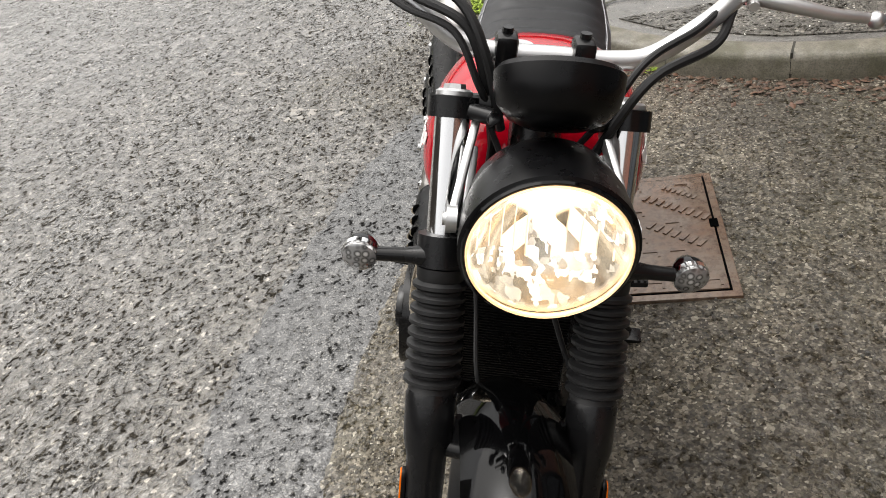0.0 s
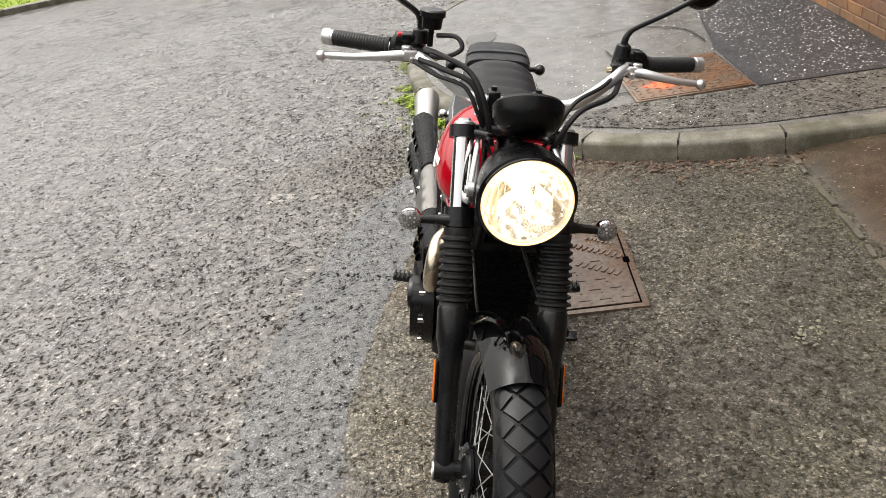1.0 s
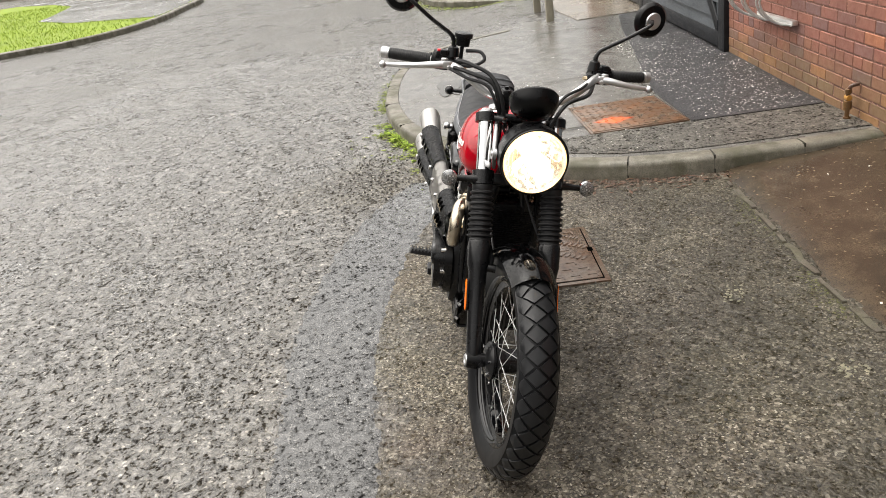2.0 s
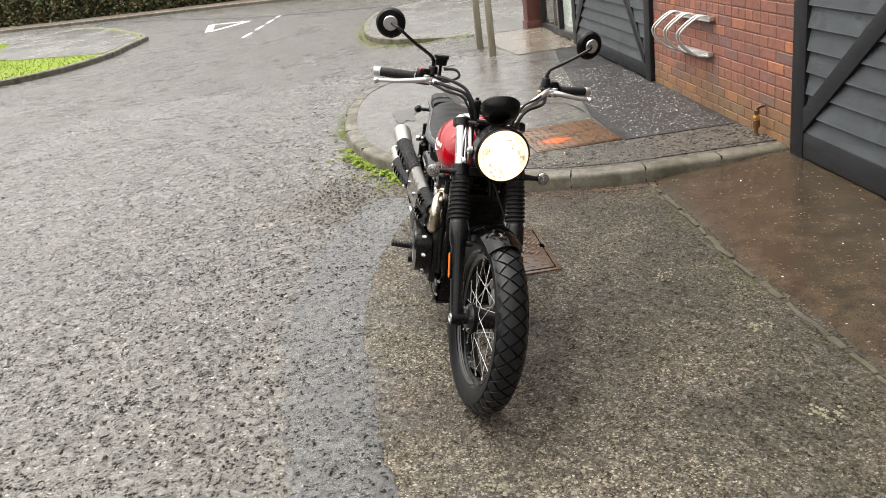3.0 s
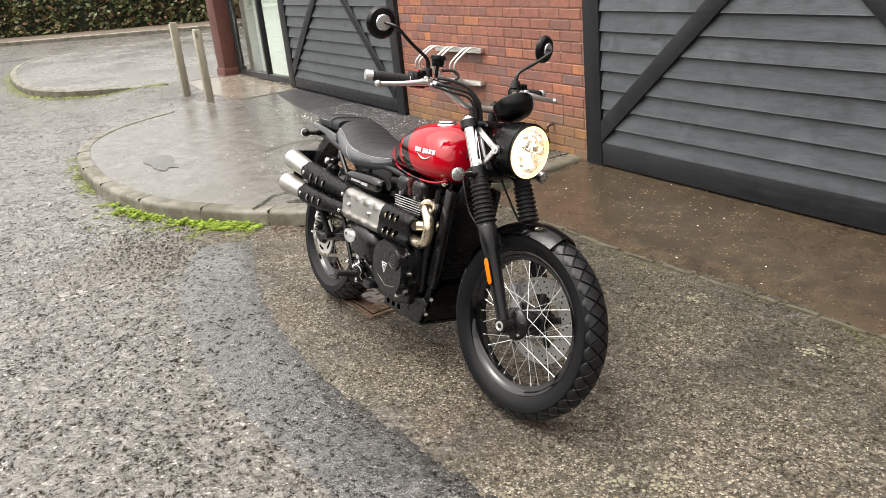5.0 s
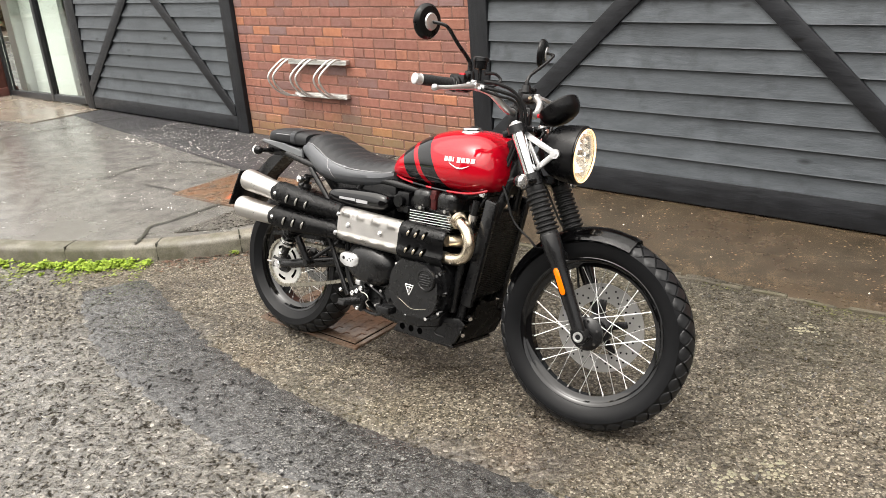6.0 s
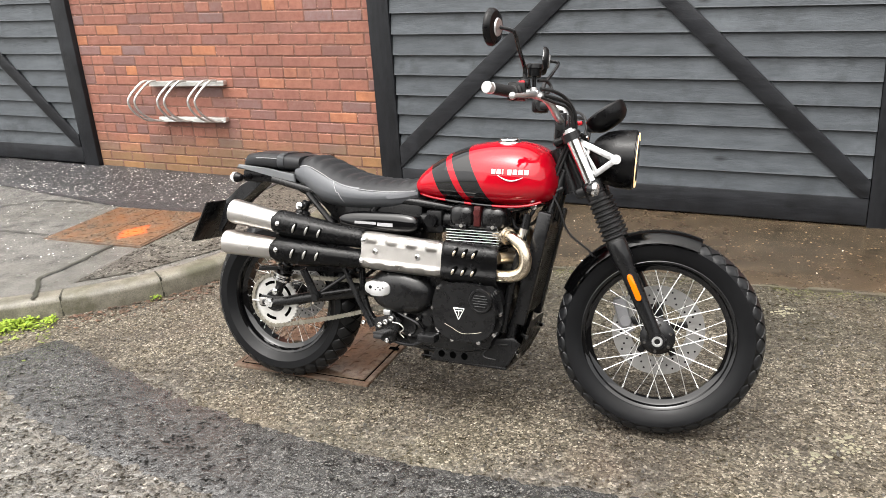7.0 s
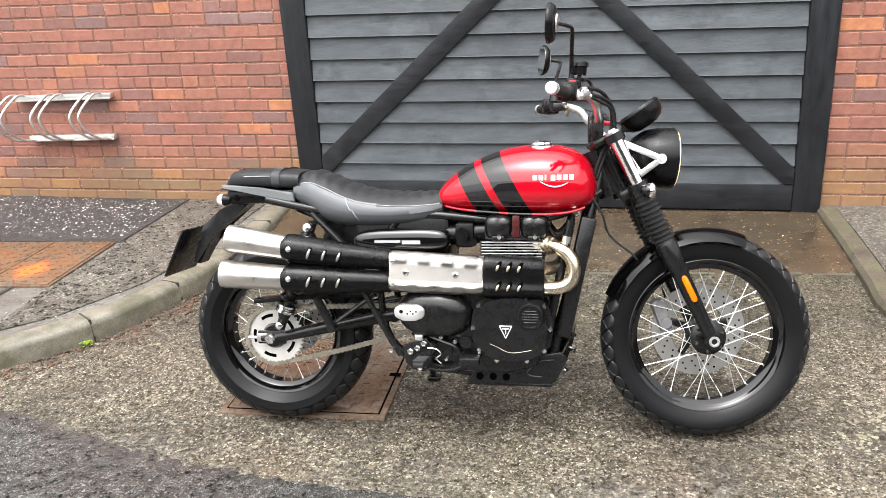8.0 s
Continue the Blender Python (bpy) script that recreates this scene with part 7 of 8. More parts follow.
# ---- rear suspension, chain and foot controls ----
bm = bmesh.new()
for side in (-1, 1):
    tube(bm, [(0.43, side * 0.10, 0.405), (0.22, side * 0.118, 0.365), (0.04, side * 0.120, 0.325), (-0.035, side * 0.120, 0.318)], [0.024, 0.022, 0.018, 0.016], 12, 6)
    add_box(bm, (-0.05, side * 0.120 - 0.008, 0.298), (0.05, side * 0.120 + 0.008, 0.344), 0.005)
rod(bm, (0.43, -0.12, 0.405), (0.43, 0.12, 0.405), 0.024, None, 18)
swing = fixed("swingarm", bm, M_SATIN, "black tubular swingarm")
bm = bmesh.new()
add_box(bm, (-0.052, -0.132, 0.306), (-0.012, -0.128, 0.336), 0.002)
rod(bm, (-0.085, -0.124, 0.320), (-0.05, -0.124, 0.320), 0.005, None, 8)
part("chain_adjuster", bm, M_STEEL, swing)
for side in (-1, 1):
    lo_, hi_ = Vector((0.045, side * 0.142, 0.372)), Vector((0.165, side * 0.135, 0.705))
    d = (hi_ - lo_).normalized()
    L = (hi_ - lo_).length
    bm = bmesh.new()
    lathe(bm, [(-0.012, 0.010), (-0.010, 0.016), (0.02, 0.016), (0.03, 0.020), (0.05, 0.026), (0.055, 0.013), (L - 0.09, 0.013), (L - 0.088, 0.028), (L - 0.03, 0.028), (L - 0.02, 0.015), (L + 0.012, 0.015)], lo_, d, 20)
    shock = fixed("shock_absorber", bm, M_SATIN, "rear shock absorber with a black spring")
    bm = bmesh.new()
    pts = []
    u, v, _ = basis(d)
    for k in range(8 * 14 + 1):
        a = 2 * math.pi * k / 14
        pts.append(lo_ + d * (0.055 + (L - 0.15) * k / (8 * 14)) + u * 0.027 * math.cos(a) + v * 0.027 * math.sin(a))
    tube(bm, pts, 0.0052, 8, 1)
    part("spring", bm, M_SATIN, shock)
    bm = bmesh.new()
    lathe(bm, [(0.044, 0.028), (0.047, 0.034), (0.056, 0.034), (0.058, 0.028), (0.064, 0.028), (0.066, 0.033), (0.073, 0.033), (0.075, 0.026)], lo_, d, 20)
    part("spring_seat", bm, M_CHROME, shock)
    bm = bmesh.new()
    lathe(bm, [(0.0, 0.012), (0.012, 0.012), (0.015, 0.007)], lo_ + Vector((0, side * 0.014, 0)), (0, side, 0), 12)
    part("shock_bolt", bm, M_CHROME, shock)

# chain: plates and rollers along its loop
bm = bmesh.new()
c_front, r_front, r_rear = Vector((0.50, 0, 0.395)), 0.040, 0.099
loop = []
for i in range(40):
    f = i / 39
    loop.append(Vector((c_front.x + (R_AX.x - c_front.x) * f, -0.095, c_front.z + r_front + (R_AX.z + r_rear - c_front.z - r_front) * f)))
for i in range(1, 24):
    a = math.pi / 2 + math.pi * i / 24
    loop.append(Vector((R_AX.x + r_rear * math.cos(a), -0.095, R_AX.z + r_rear * math.sin(a))))
for i in range(40):
    f = i / 39
    loop.append(Vector((R_AX.x + (c_front.x - R_AX.x) * f, -0.095, R_AX.z - r_rear + (c_front.z - r_front - R_AX.z + r_rear) * f - 0.010 * math.sin(math.pi * f))))
lens_ = [0.0]
for p, q in zip(loop, loop[1:]):
    lens_.append(lens_[-1] + (q - p).length)


def on_chain(s):
    k = int(np.searchsorted(lens_, s)) - 1
    k = max(0, min(k, len(loop) - 2))
    return loop[k].lerp(loop[k + 1], (s - lens_[k]) / max(1e-6, lens_[k + 1] - lens_[k]))


s, k = 0.0, 0
while s < lens_[-1] - 0.016:
    a, b = on_chain(s), on_chain(s + 0.0158)
    d = (b - a).normalized()
    nrm = Vector((-d.z, 0, d.x))
    w = 0.007 if k % 2 else 0.0085
    for yy in ((-0.012, -0.009), (0.009, 0.012)) if k % 2 else ((-0.009, -0.0065), (0.0065, 0.009)):
        pts = [a - d * 0.004 + nrm * w * 0.6, a + nrm * w, (a + b) / 2 + nrm * w * 0.7, b + nrm * w, b + d * 0.004 + nrm * w * 0.6, b + d * 0.004 - nrm * w * 0.6, b - nrm * w, (a + b) / 2 - nrm * w * 0.7, a - nrm * w, a - d * 0.004 - nrm * w * 0.6]
        plate(bm, [(p.x, p.z) for p in pts], -0.095 + yy[0], -0.095 + yy[1])
    rod(bm, a + Vector((0, -0.010, 0)), a + Vector((0, 0.010, 0)), 0.005, None, 8)
    s += 0.0158
    k += 1
chain = fixed("drive_chain", bm, M_CHAIN, "oily steel drive chain")
bm = bmesh.new()
plate(bm, [(-0.06, 0.452), (0.10, 0.470), (0.36, 0.480), (0.36, 0.462), (0.10, 0.452), (-0.06, 0.436)], -0.122, -0.078, 0.004)
fixed("chain_guard", bm, M_PLASTIC, "black chain guard")
for side in (-1, 1):
    # passenger peg hanger: two struts and a folded peg
    bm = bmesh.new()
    tube(bm, [(0.37, side * 0.135, 0.478), (0.30, side * 0.15, 0.428), (0.238, side * 0.165, 0.384)], 0.008, 10, 4)
    tube(bm, [(0.39, side * 0.135, 0.412), (0.31, side * 0.15, 0.396), (0.232, side * 0.165, 0.380)], 0.008, 10, 4)
    hanger = fixed("passenger_peg_hanger", bm, M_SATIN, "black passenger footrest hanger")
    bm = bmesh.new()
    rod(bm, (0.236, side * 0.18, 0.372), (0.196, side * 0.205, 0.478), 0.0150, 0.0135, 10)
    rod(bm, (0.236, side * 0.155, 0.378), (0.236, side * 0.198, 0.374), 0.013, None, 12)
    part("folded_peg", bm, M_SATIN, hanger)
    bm = bmesh.new()
    rod(bm, (0.530, side * 0.14, 0.290), (0.540, side * 0.20, 0.285), 0.011, None, 12)
    peg_bracket = fixed("footrest_bracket", bm, M_SATIN, "black footrest bracket")
    bm = bmesh.new()
    m = Matrix.Translation((0.545, side * 0.245, 0.285)) @ Matrix.Rotation(radians(6 * side), 4, "X")
    add_box(bm, (-0.017, -0.048, -0.010), (0.017, 0.048, 0.006), 0.005, m)
    for k in range(7):
        add_box(bm, (-0.019, -0.044 + k * 0.0135, 0.004), (0.019, -0.038 + k * 0.0135, 0.013), 0.001, m, 1)
    part("footrest", bm, M_RUBBER, peg_bracket, "serrated footrest")
bm = bmesh.new()
tube(bm, [(0.52, -0.165, 0.252), (0.58, -0.172, 0.240), (0.64, -0.182, 0.246), (0.685, -0.190, 0.272)], 0.007, 10, 5)
add_box(bm, (0.662, -0.226, 0.268), (0.726, -0.178, 0.296), 0.005)
fixed("brake_pedal", bm, M_SATIN, "black rear brake pedal")
bm = bmesh.new()
tube(bm, [(0.50, 0.13, 0.275), (0.49, 0.20, 0.17), (0.475, 0.285, 0.072)], 0.012, 12, 4)
add_box(bm, (0.455, 0.268, 0.058), (0.505, 0.318, 0.070), 0.004)
fixed("side_stand", bm, M_SATIN, "black side stand, folded out")
bm = bmesh.new()
for side in (-1, 1):
    tube(bm, [(1.045, side * 0.05, 0.79), (1.00, side * 0.075, 0.70), (0.96, side * 0.07, 0.66), (0.93, side * 0.05, 0.70)], 0.006, 8, 6)
tube(bm, [(1.06, -0.06, 0.80), (1.10, -0.07, 0.74), (1.13, -0.06, 0.66), (1.20, -0.05, 0.60), (1.22, -0.04, 0.57)], 0.0035, 8, 6)
fixed("wiring", bm, M_RUBBER)
bm = bmesh.new()
add_box(bm, (1.03, -0.05, 0.74), (1.08, 0.05, 0.86), 0.01)
add_box(bm, (0.99, -0.075, 0.735), (1.035, -0.04, 0.79), 0.006)
fixed("ignition_box", bm, M_PLASTIC)

# ---- things of the yard ----
# cast-iron drain cover in the tarmac beneath the motorcycle
cover_root = new("drain_cover", None)
cover_root.matrix_basis = pose(0.035, 0.362, 0.0, 0, 0, 0.8)
tagged(cover_root, "square brown cast-iron drain cover set in the tarmac", "drain cover")
bm = bmesh.new()
add_box(bm, (-0.315, -0.30, -0.03), (0.315, 0.30, 0.010), 0.003)
part("cover_frame", bm, M_IRON, cover_root)
bm = bmesh.new()
add_box(bm, (-0.292, -0.277, -0.02), (0.292, 0.277, 0.0106))
part("cover_gap", bm, M_HOLE, cover_root, "black strip for the gap round the lid")
bm = bmesh.new()
add_box(bm, (-0.286, -0.271, -0.02), (0.286, 0.271, 0.0145), 0.003)
lid = part("cover_lid", bm, M_IRON, cover_root)
# rows of hooked tread marks, with three slanting lines of raised lettering between them
TEXT_WAY = Vector((-0.63, -0.777, 0))
text_rows = [(Vector((0.085, 0.235, 0)), 7, 0.028, 0.034), (Vector((-0.045, 0.262, 0)), 9, 0.026, 0.032), (Vector((-0.160, 0.240, 0)), 7, 0.018, 0.018)]
bm = bmesh.new()
for i in range(8):
    for j in range(7):
        x, y = -0.250 + i * 0.071, -0.225 + j * 0.074 + (0.018 if i % 2 else -0.010)
        c = Vector((x, y, 0))
        near = [abs((c - o).cross(TEXT_WAY).z) for o, n_, p_, h_ in text_rows if -0.05 < (c - o).dot(TEXT_WAY) < n_ * p_ + 0.03]
        if near and min(near) < 0.034:
            continue
        add_box(bm, (x - 0.0035, y - 0.026, 0.0142), (x + 0.0035, y + 0.016, 0.0168))
        add_box(bm, (x - 0.003, y + 0.013, 0.0142), (x + 0.026, y + 0.020, 0.0166))
tagged(part("cover_tread", bm, M_IRON, lid), kind="stuff")
bm = bmesh.new()
slant = math.atan2(TEXT_WAY.y, TEXT_WAY.x)
for o, n_, pitch_, high_ in text_rows:
    for k in range(n_):
        m = Matrix.Translation(o + TEXT_WAY * (k + 0.5) * pitch_ + Vector((0, 0, 0.0142))) @ Matrix.Rotation(slant, 4, "Z")
        add_box(bm, (-pitch_ * 0.34, -high_ / 2, 0), (pitch_ * 0.10, high_ / 2, 0.004), 0, m)
tagged(part("raised_lettering_bar", bm, M_IRON, lid), kind="stuff")
for x, y in ((-0.02, 0.272), (0.02, -0.272), (0.286, 0.0)):
    bm = bmesh.new()
    add_box(bm, (x - 0.022, y - 0.012, 0.0147), (x + 0.022, y + 0.012, 0.0155))
    part("key_hole", bm, M_HOLE, lid)

# rusted double cover in the footway, sprayed with orange marking paint
plate_root = new("access_cover", None)
plate_root.matrix_basis = pose(-1.985, 1.245, top_z(-1.985) + 0.006, 0, 0.6, 3)
tagged(plate_root, "rusted steel access cover with orange sprayed mark", "access cover")
bm = bmesh.new()
add_box(bm, (-0.37, -0.325, -0.03), (0.37, 0.325, 0.004), 0.002)
part("cover_frame", bm, M_IRON, plate_root)
for sx_ in (-1, 1):
    bm = bmesh.new()
    add_box(bm, (min(0.004 * sx_, 0.352 * sx_), -0.308, -0.02), (max(0.004 * sx_, 0.352 * sx_), 0.308, 0.009), 0.002)
    half_lid = part("cover_lid", bm, M_RUST, plate_root)
    bm = bmesh.new()
    for i in range(6):
        for j in range(11):
            x, y = sx_ * (0.03 + i * 0.058), -0.28 + j * 0.056
            m = Matrix.Translation((x, y, 0.009)) @ Matrix.Rotation(radians(40 if (i + j) % 2 else -40), 4, "Z")
            add_box(bm, (-0.016, -0.004, 0), (0.016, 0.004, 0.003), 0, m)
    tagged(part("cover_tread", bm, M_RUST, half_lid), kind="stuff")

# wall-mounted cycle rack
rack = new("cycle_rack", None)
tagged(rack, "galvanised steel cycle rack fixed to the brick wall", "cycle rack")
for z, x0, x1 in ((0.822, -2.74, -2.03), (0.552, -2.70, -2.06)):
    bm = bmesh.new()
    add_box(bm, (x0, WALL_Y - 0.043, z - 0.016), (x1, WALL_Y - 0.003, z + 0.016), 0.003)
    add_box(bm, (x0 + 0.004, WALL_Y - 0.048, z - 0.020), (x1 - 0.004, WALL_Y - 0.043, z - 0.012))
    part("rack_rail", bm, M_GALV, rack)
for xc in (-2.72, -2.435, -2.15):
    for dx in (-0.032, 0.032):
        bm = bmesh.new()
        x = xc + dx
        tube(bm, [(x + 0.02, WALL_Y - 0.04, 0.842), (x - 0.0, WALL_Y - 0.10, 0.838), (x - 0.035, WALL_Y - 0.20, 0.76), (x - 0.045, WALL_Y - 0.225, 0.70), (x - 0.03, WALL_Y - 0.19, 0.62), (x + 0.0, WALL_Y - 0.11, 0.555), (x + 0.03, WALL_Y - 0.04, 0.540)], 0.0085, 10, 5)
        part("wheel_hoop", bm, M_GALV, rack)

# brass standpipe tap by the garage door
tap = new("standpipe", None)
tap.matrix_basis = pose(-1.215, WALL_Y - 0.055, top_z(-1.2) + 0.004)
tagged(tap, "short weathered brass pipe tap at the foot of the wall", "tap")
bm = bmesh.new()
lathe(bm, [(0.0, 0.022), (0.01, 0.022), (0.012, 0.014), (0.055, 0.014), (0.057, 0.024), (0.085, 0.026), (0.105, 0.024), (0.108, 0.014), (0.15, 0.013), (0.152, 0.020), (0.175, 0.020), (0.18, 0.012)], (0, 0, 0), (0, 0, 1), 18)
body = part("tap_body", bm, rusty("weathered_brass", (0.20, 0.11, 0.04), (0.10, 0.05, 0.025)), tap)
bm = bmesh.new()
tube(bm, [(0, 0, 0.165), (0.012, 0.01, 0.195), (0.02, 0.05, 0.205)], 0.012, 12, 4)
part("tap_elbow", bm, rusty("dark_tap_iron", (0.07, 0.05, 0.04), (0.14, 0.06, 0.03)), tap)
bm = bmesh.new()
lathe(bm, [(-0.02, 0.010), (-0.018, 0.017), (0.018, 0.017), (0.02, 0.010)], (0, -0.0, 0.125), (1, 0, 0), 14)
part("tap_valve", bm, plain("orange_tap_paint", (0.42, 0.21, 0.05), 0.45), tap, "worn orange valve")

# glazed front beyond the boarded doors
glazing = new("window_1", None)
tagged(glazing, "tall dark-framed shop glazing", "window", kind="structure")
zg = top_z(-7.5)
for x in (-6.52, -7.38, -8.62):
    bm = bmesh.new()
    add_box(bm, (x - 0.035, WALL_Y - 0.02, zg + 0.02), (x + 0.035, WALL_Y + 0.06, 2.248), 0.004)
    part("window_frame", bm, M_BLACKALU, glazing)
for z in (zg + 0.055, 2.20):
    bm = bmesh.new()
    add_box(bm, (-8.584, WALL_Y - 0.016, z - 0.04), (-6.556, WALL_Y + 0.056, z + 0.04), 0.004)
    part("window_rail", bm, M_BLACKALU, glazing)
for xa, xb in ((-7.344, -6.556), (-8.584, -7.416)):
    bm = bmesh.new()
    add_box(bm, (xa, WALL_Y + 0.016, zg + 0.096), (xb, WALL_Y + 0.024, 2.158))
    pane = part("pane", bm, M_PANE, glazing, "", 0)
    pane.visible_shadow = False
bm = bmesh.new()
add_box(bm, (-8.7, WALL_Y + 0.1, zg - 0.02), (-6.5, 5.95, zg + 0.01))
tagged(obj("floor", bm, M_BEIGE), "pale floor inside the shop", "floor", kind="structure")
# pale panel added behind the left pane, in place of its bright reflection
bm = bmesh.new()
add_box(bm, (-8.6, 2.80, zg + 0.012), (-7.50, 2.86, 2.2))
tagged(obj("wall_inside", bm, M_ROOM), "added pale panel that lightens the left pane", "wall", kind="structure")

pillar = new("porch_pillar", None)
tagged(pillar, "red-brown timber pillar at the end of the building", "pillar")
bm = bmesh.new()
add_box(bm, (-9.05, WALL_Y - 0.22, rise(-9) + 0.06), (-8.68, WALL_Y + 0.10, 2.9), 0.01)
part("pillar_shaft", bm, M_PILLAR, pillar)
bm = bmesh.new()
add_box(bm, (-9.07, WALL_Y - 0.24, rise(-9) + 0.05), (-8.66, WALL_Y + 0.12, rise(-9) + 0.20), 0.008)
part("pillar_base", bm, M_PILLAR, pillar)

# two square timber posts at the crossing
for x, y, hgt in ((-6.46, 1.33, 0.86), (-7.35, 1.28, 0.92)):
    bm = bmesh.new()
    add_box(bm, (-0.045, -0.045, -0.05), (0.045, 0.045, hgt), 0.008)
    add_box(bm, (-0.038, -0.038, hgt - 0.001), (0.038, 0.038, hgt + 0.012), 0.005)
    post = obj("timber_bollard", bm, M_BOLLARD)
    post.matrix_basis = pose(x, y, top_z(x))
    tagged(post, "square weathered timber bollard at the pavement edge", "bollard", "timber bollards")

# ---- second island beyond the crossing ----
isl = [(-8.75, 2.6), (-8.72, 2.05), (-8.85, 1.45), (-9.4, 0.72), (-10.0, 0.10), (-10.9, -0.24), (-12.26, -0.35), (-14.2, -0.27), (-15.9, 0.03), (-17.3, 0.71), (-17.74, 2.03), (-17.75, 3.5), (-18.0, 4.7), (-18.0, 6.0), (-9.1, 6.0), (-9.1, 2.6)]


def island(name, outline, mat, lift, cut, label, cat, drop=0.2):
    bm = bmesh.new()
    vs = [bm.verts.new((x, y, 0)) for x, y in outline]
    bm.faces.new(vs)
    lo_, hi_ = min(p[0] for p in outline), max(p[0] for p in outline)
    for x in np.arange(lo_ + cut, hi_, cut):
        bmesh.ops.bisect_plane(bm, geom=bm.verts[:] + bm.edges[:] + bm.faces[:], plane_co=(x, 0, 0), plane_no=(1, 0, 0))
    for v in bm.verts:
        v.co.z = rise(v.co.x) + lift
    r = bmesh.ops.extrude_face_region(bm, geom=bm.faces[:])
    for e in r["geom"]:
        if isinstance(e, bmesh.types.BMVert):
            e.co.z -= drop
    return tagged(obj(name, bm, mat), label, cat, kind="structure")


def kerb_along(name, pts, w, hgt, label, mat=M_KERB):
    root = new(name, None)
    tagged(root, label, "kerb", kind="structure")
    path = smooth_path([(x, y, 0) for x, y in pts], 6)
    for i in range(0, len(path) - 1, 3):
        seg = path[i:i + 4]
        bm = bmesh.new()
        rows = []
        for k, p in enumerate(seg):
            d = (seg[min(k + 1, len(seg) - 1)] - seg[max(k - 1, 0)]).normalized()
            n = Vector((d.y, -d.x, 0)) * (w / 2)
            z = rise(p.x)
            rows.append([bm.verts.new((q.x, q.y, zz)) for q, zz in ((p - n, z - 0.05), (p - n, z + hgt - 0.02), (p - n * 0.7, z + hgt), (p + n * 0.7, z + hgt), (p + n, z + hgt - 0.02), (p + n, z - 0.05))])
        for p, q in zip(rows, rows[1:]):
            for j in range(5):
                bm.faces.new((p[j], p[j + 1], q[j + 1], q[j]))
        bm.faces.new(rows[0])
        bm.faces.new(rows[-1][::-1])
        part("kerb_stone", bm, mat, root)
    return root


kerb_along("side_kerb", [(2.40, 2.44), (2.38, 1.9), (2.35, 1.35), (2.33, 1.09), (2.40, 0.86), (2.67, 0.68), (3.2, 0.578), (4.2, 0.518), (6.4, 0.50)], 0.115, 0.044, "low worn concrete kerb beside the apron", M_EDGING)
island("far_pavement", isl, M_FOOTWAY, 0.095, 1.0, "wet concrete footway beyond the crossing", "pavement")
kerb_along("far_kerb", isl[1:14], 0.13, 0.105, "worn concrete kerb of the far footway")

# grass island with a path, across the road
verge = [(-11.3, -9.5), (-11.72, -8.14), (-12.14, -7.22), (-13.0, -6.6), (-14.1, -6.31), (-15.1, -6.22), (-16.3, -6.27), (-17.9, -6.30), (-18.5, -6.46), (-20.4, -7.3), (-24.8, -9.6), (-27.0, -11.5), (-27.0, -18.0), (-11.0, -18.0)]
island("grass_verge", verge, M_TURF, 0.10, 1.0, "mown green grass verge", "grass")
kerb_along("verge_kerb", [(-11.0, -14.0)] + verge[:12], 0.15, 0.115, "low concrete kerb round the grass")
path_line = [(-14.75, -6.36), (-16.3, -6.36), (-17.9, -6.39), (-18.45, -6.54), (-20.35, -7.4), (-24.75, -9.7), (-26.9, -11.6), (-26.9, -15.6), (-24.9, -13.4), (-22.6, -11.75), (-19.6, -11.0), (-18.2, -10.75), (-17.7, -10.3), (-16.2, -8.9), (-15.4, -7.5)]
island("verge_path", path_line, M_FOOTWAY, 0.108, 1.0, "pale wet path across the grass", "path", 0.05)


def within(x, y, outline):
    """Whether a point lies inside an outline."""
    inside = False
    for (xa, ya), (xb, yb) in zip(outline, outline[1:] + outline[:1]):
        if (ya > y) != (yb > y) and x < xa + (y - ya) / (yb - ya) * (xb - xa):
            inside = not inside
    return inside


rng = random.Random(11)
vs, fs = [], []
for _ in range(14000):
    x, y = rng.uniform(-24, -11.2), rng.uniform(-14.5, -6.3)
    if not within(x, y, verge) or within(x, y, path_line):
        continue
    z = rise(x) + 0.10
    a = rng.uniform(0, 6.28)
    h, w = rng.uniform(0.03, 0.06), rng.uniform(0.006, 0.012)
    dx, dy = math.cos(a) * w, math.sin(a) * w
    lx, ly = rng.uniform(-0.03, 0.03), rng.uniform(-0.03, 0.03)
    b = len(vs)
    vs += [(x - dx, y - dy, z), (x + dx, y + dy, z), (x + lx, y + ly, z + h)]
    fs.append((b, b + 1, b + 2))
grass = tagged(raw("grass", vs, fs, M_GRASS), "short bright green grass blades", "grass", kind="stuff")

# road markings: a give-way triangle and dashes
marks_root = new("road_marking", None)
tagged(marks_root, "worn white road marking", "road marking", kind="structure")
tri = [(-17.95, -4.62), (-19.9, -3.82), (-20.5, -5.0)]
for a, b in zip(tri, tri[1:] + tri[:1]):
    d = Vector((b[0] - a[0], b[1] - a[1], 0)).normalized()
    n = Vector((-d.y, d.x, 0)) * 0.10
    vs, fs = [], []
    for k in range(6):
        f = k / 5
        c = Vector((a[0] + (b[0] - a[0]) * f, a[1] + (b[1] - a[1]) * f, 0))
        for q in (c - n, c + n):
            vs.append((q.x, q.y, rise(q.x) + 0.006))
    fs = [(2 * k, 2 * k + 1, 2 * k + 3, 2 * k + 2) for k in range(5)]
    raw("painted_line", vs, fs, M_WHITELINE, marks_root)
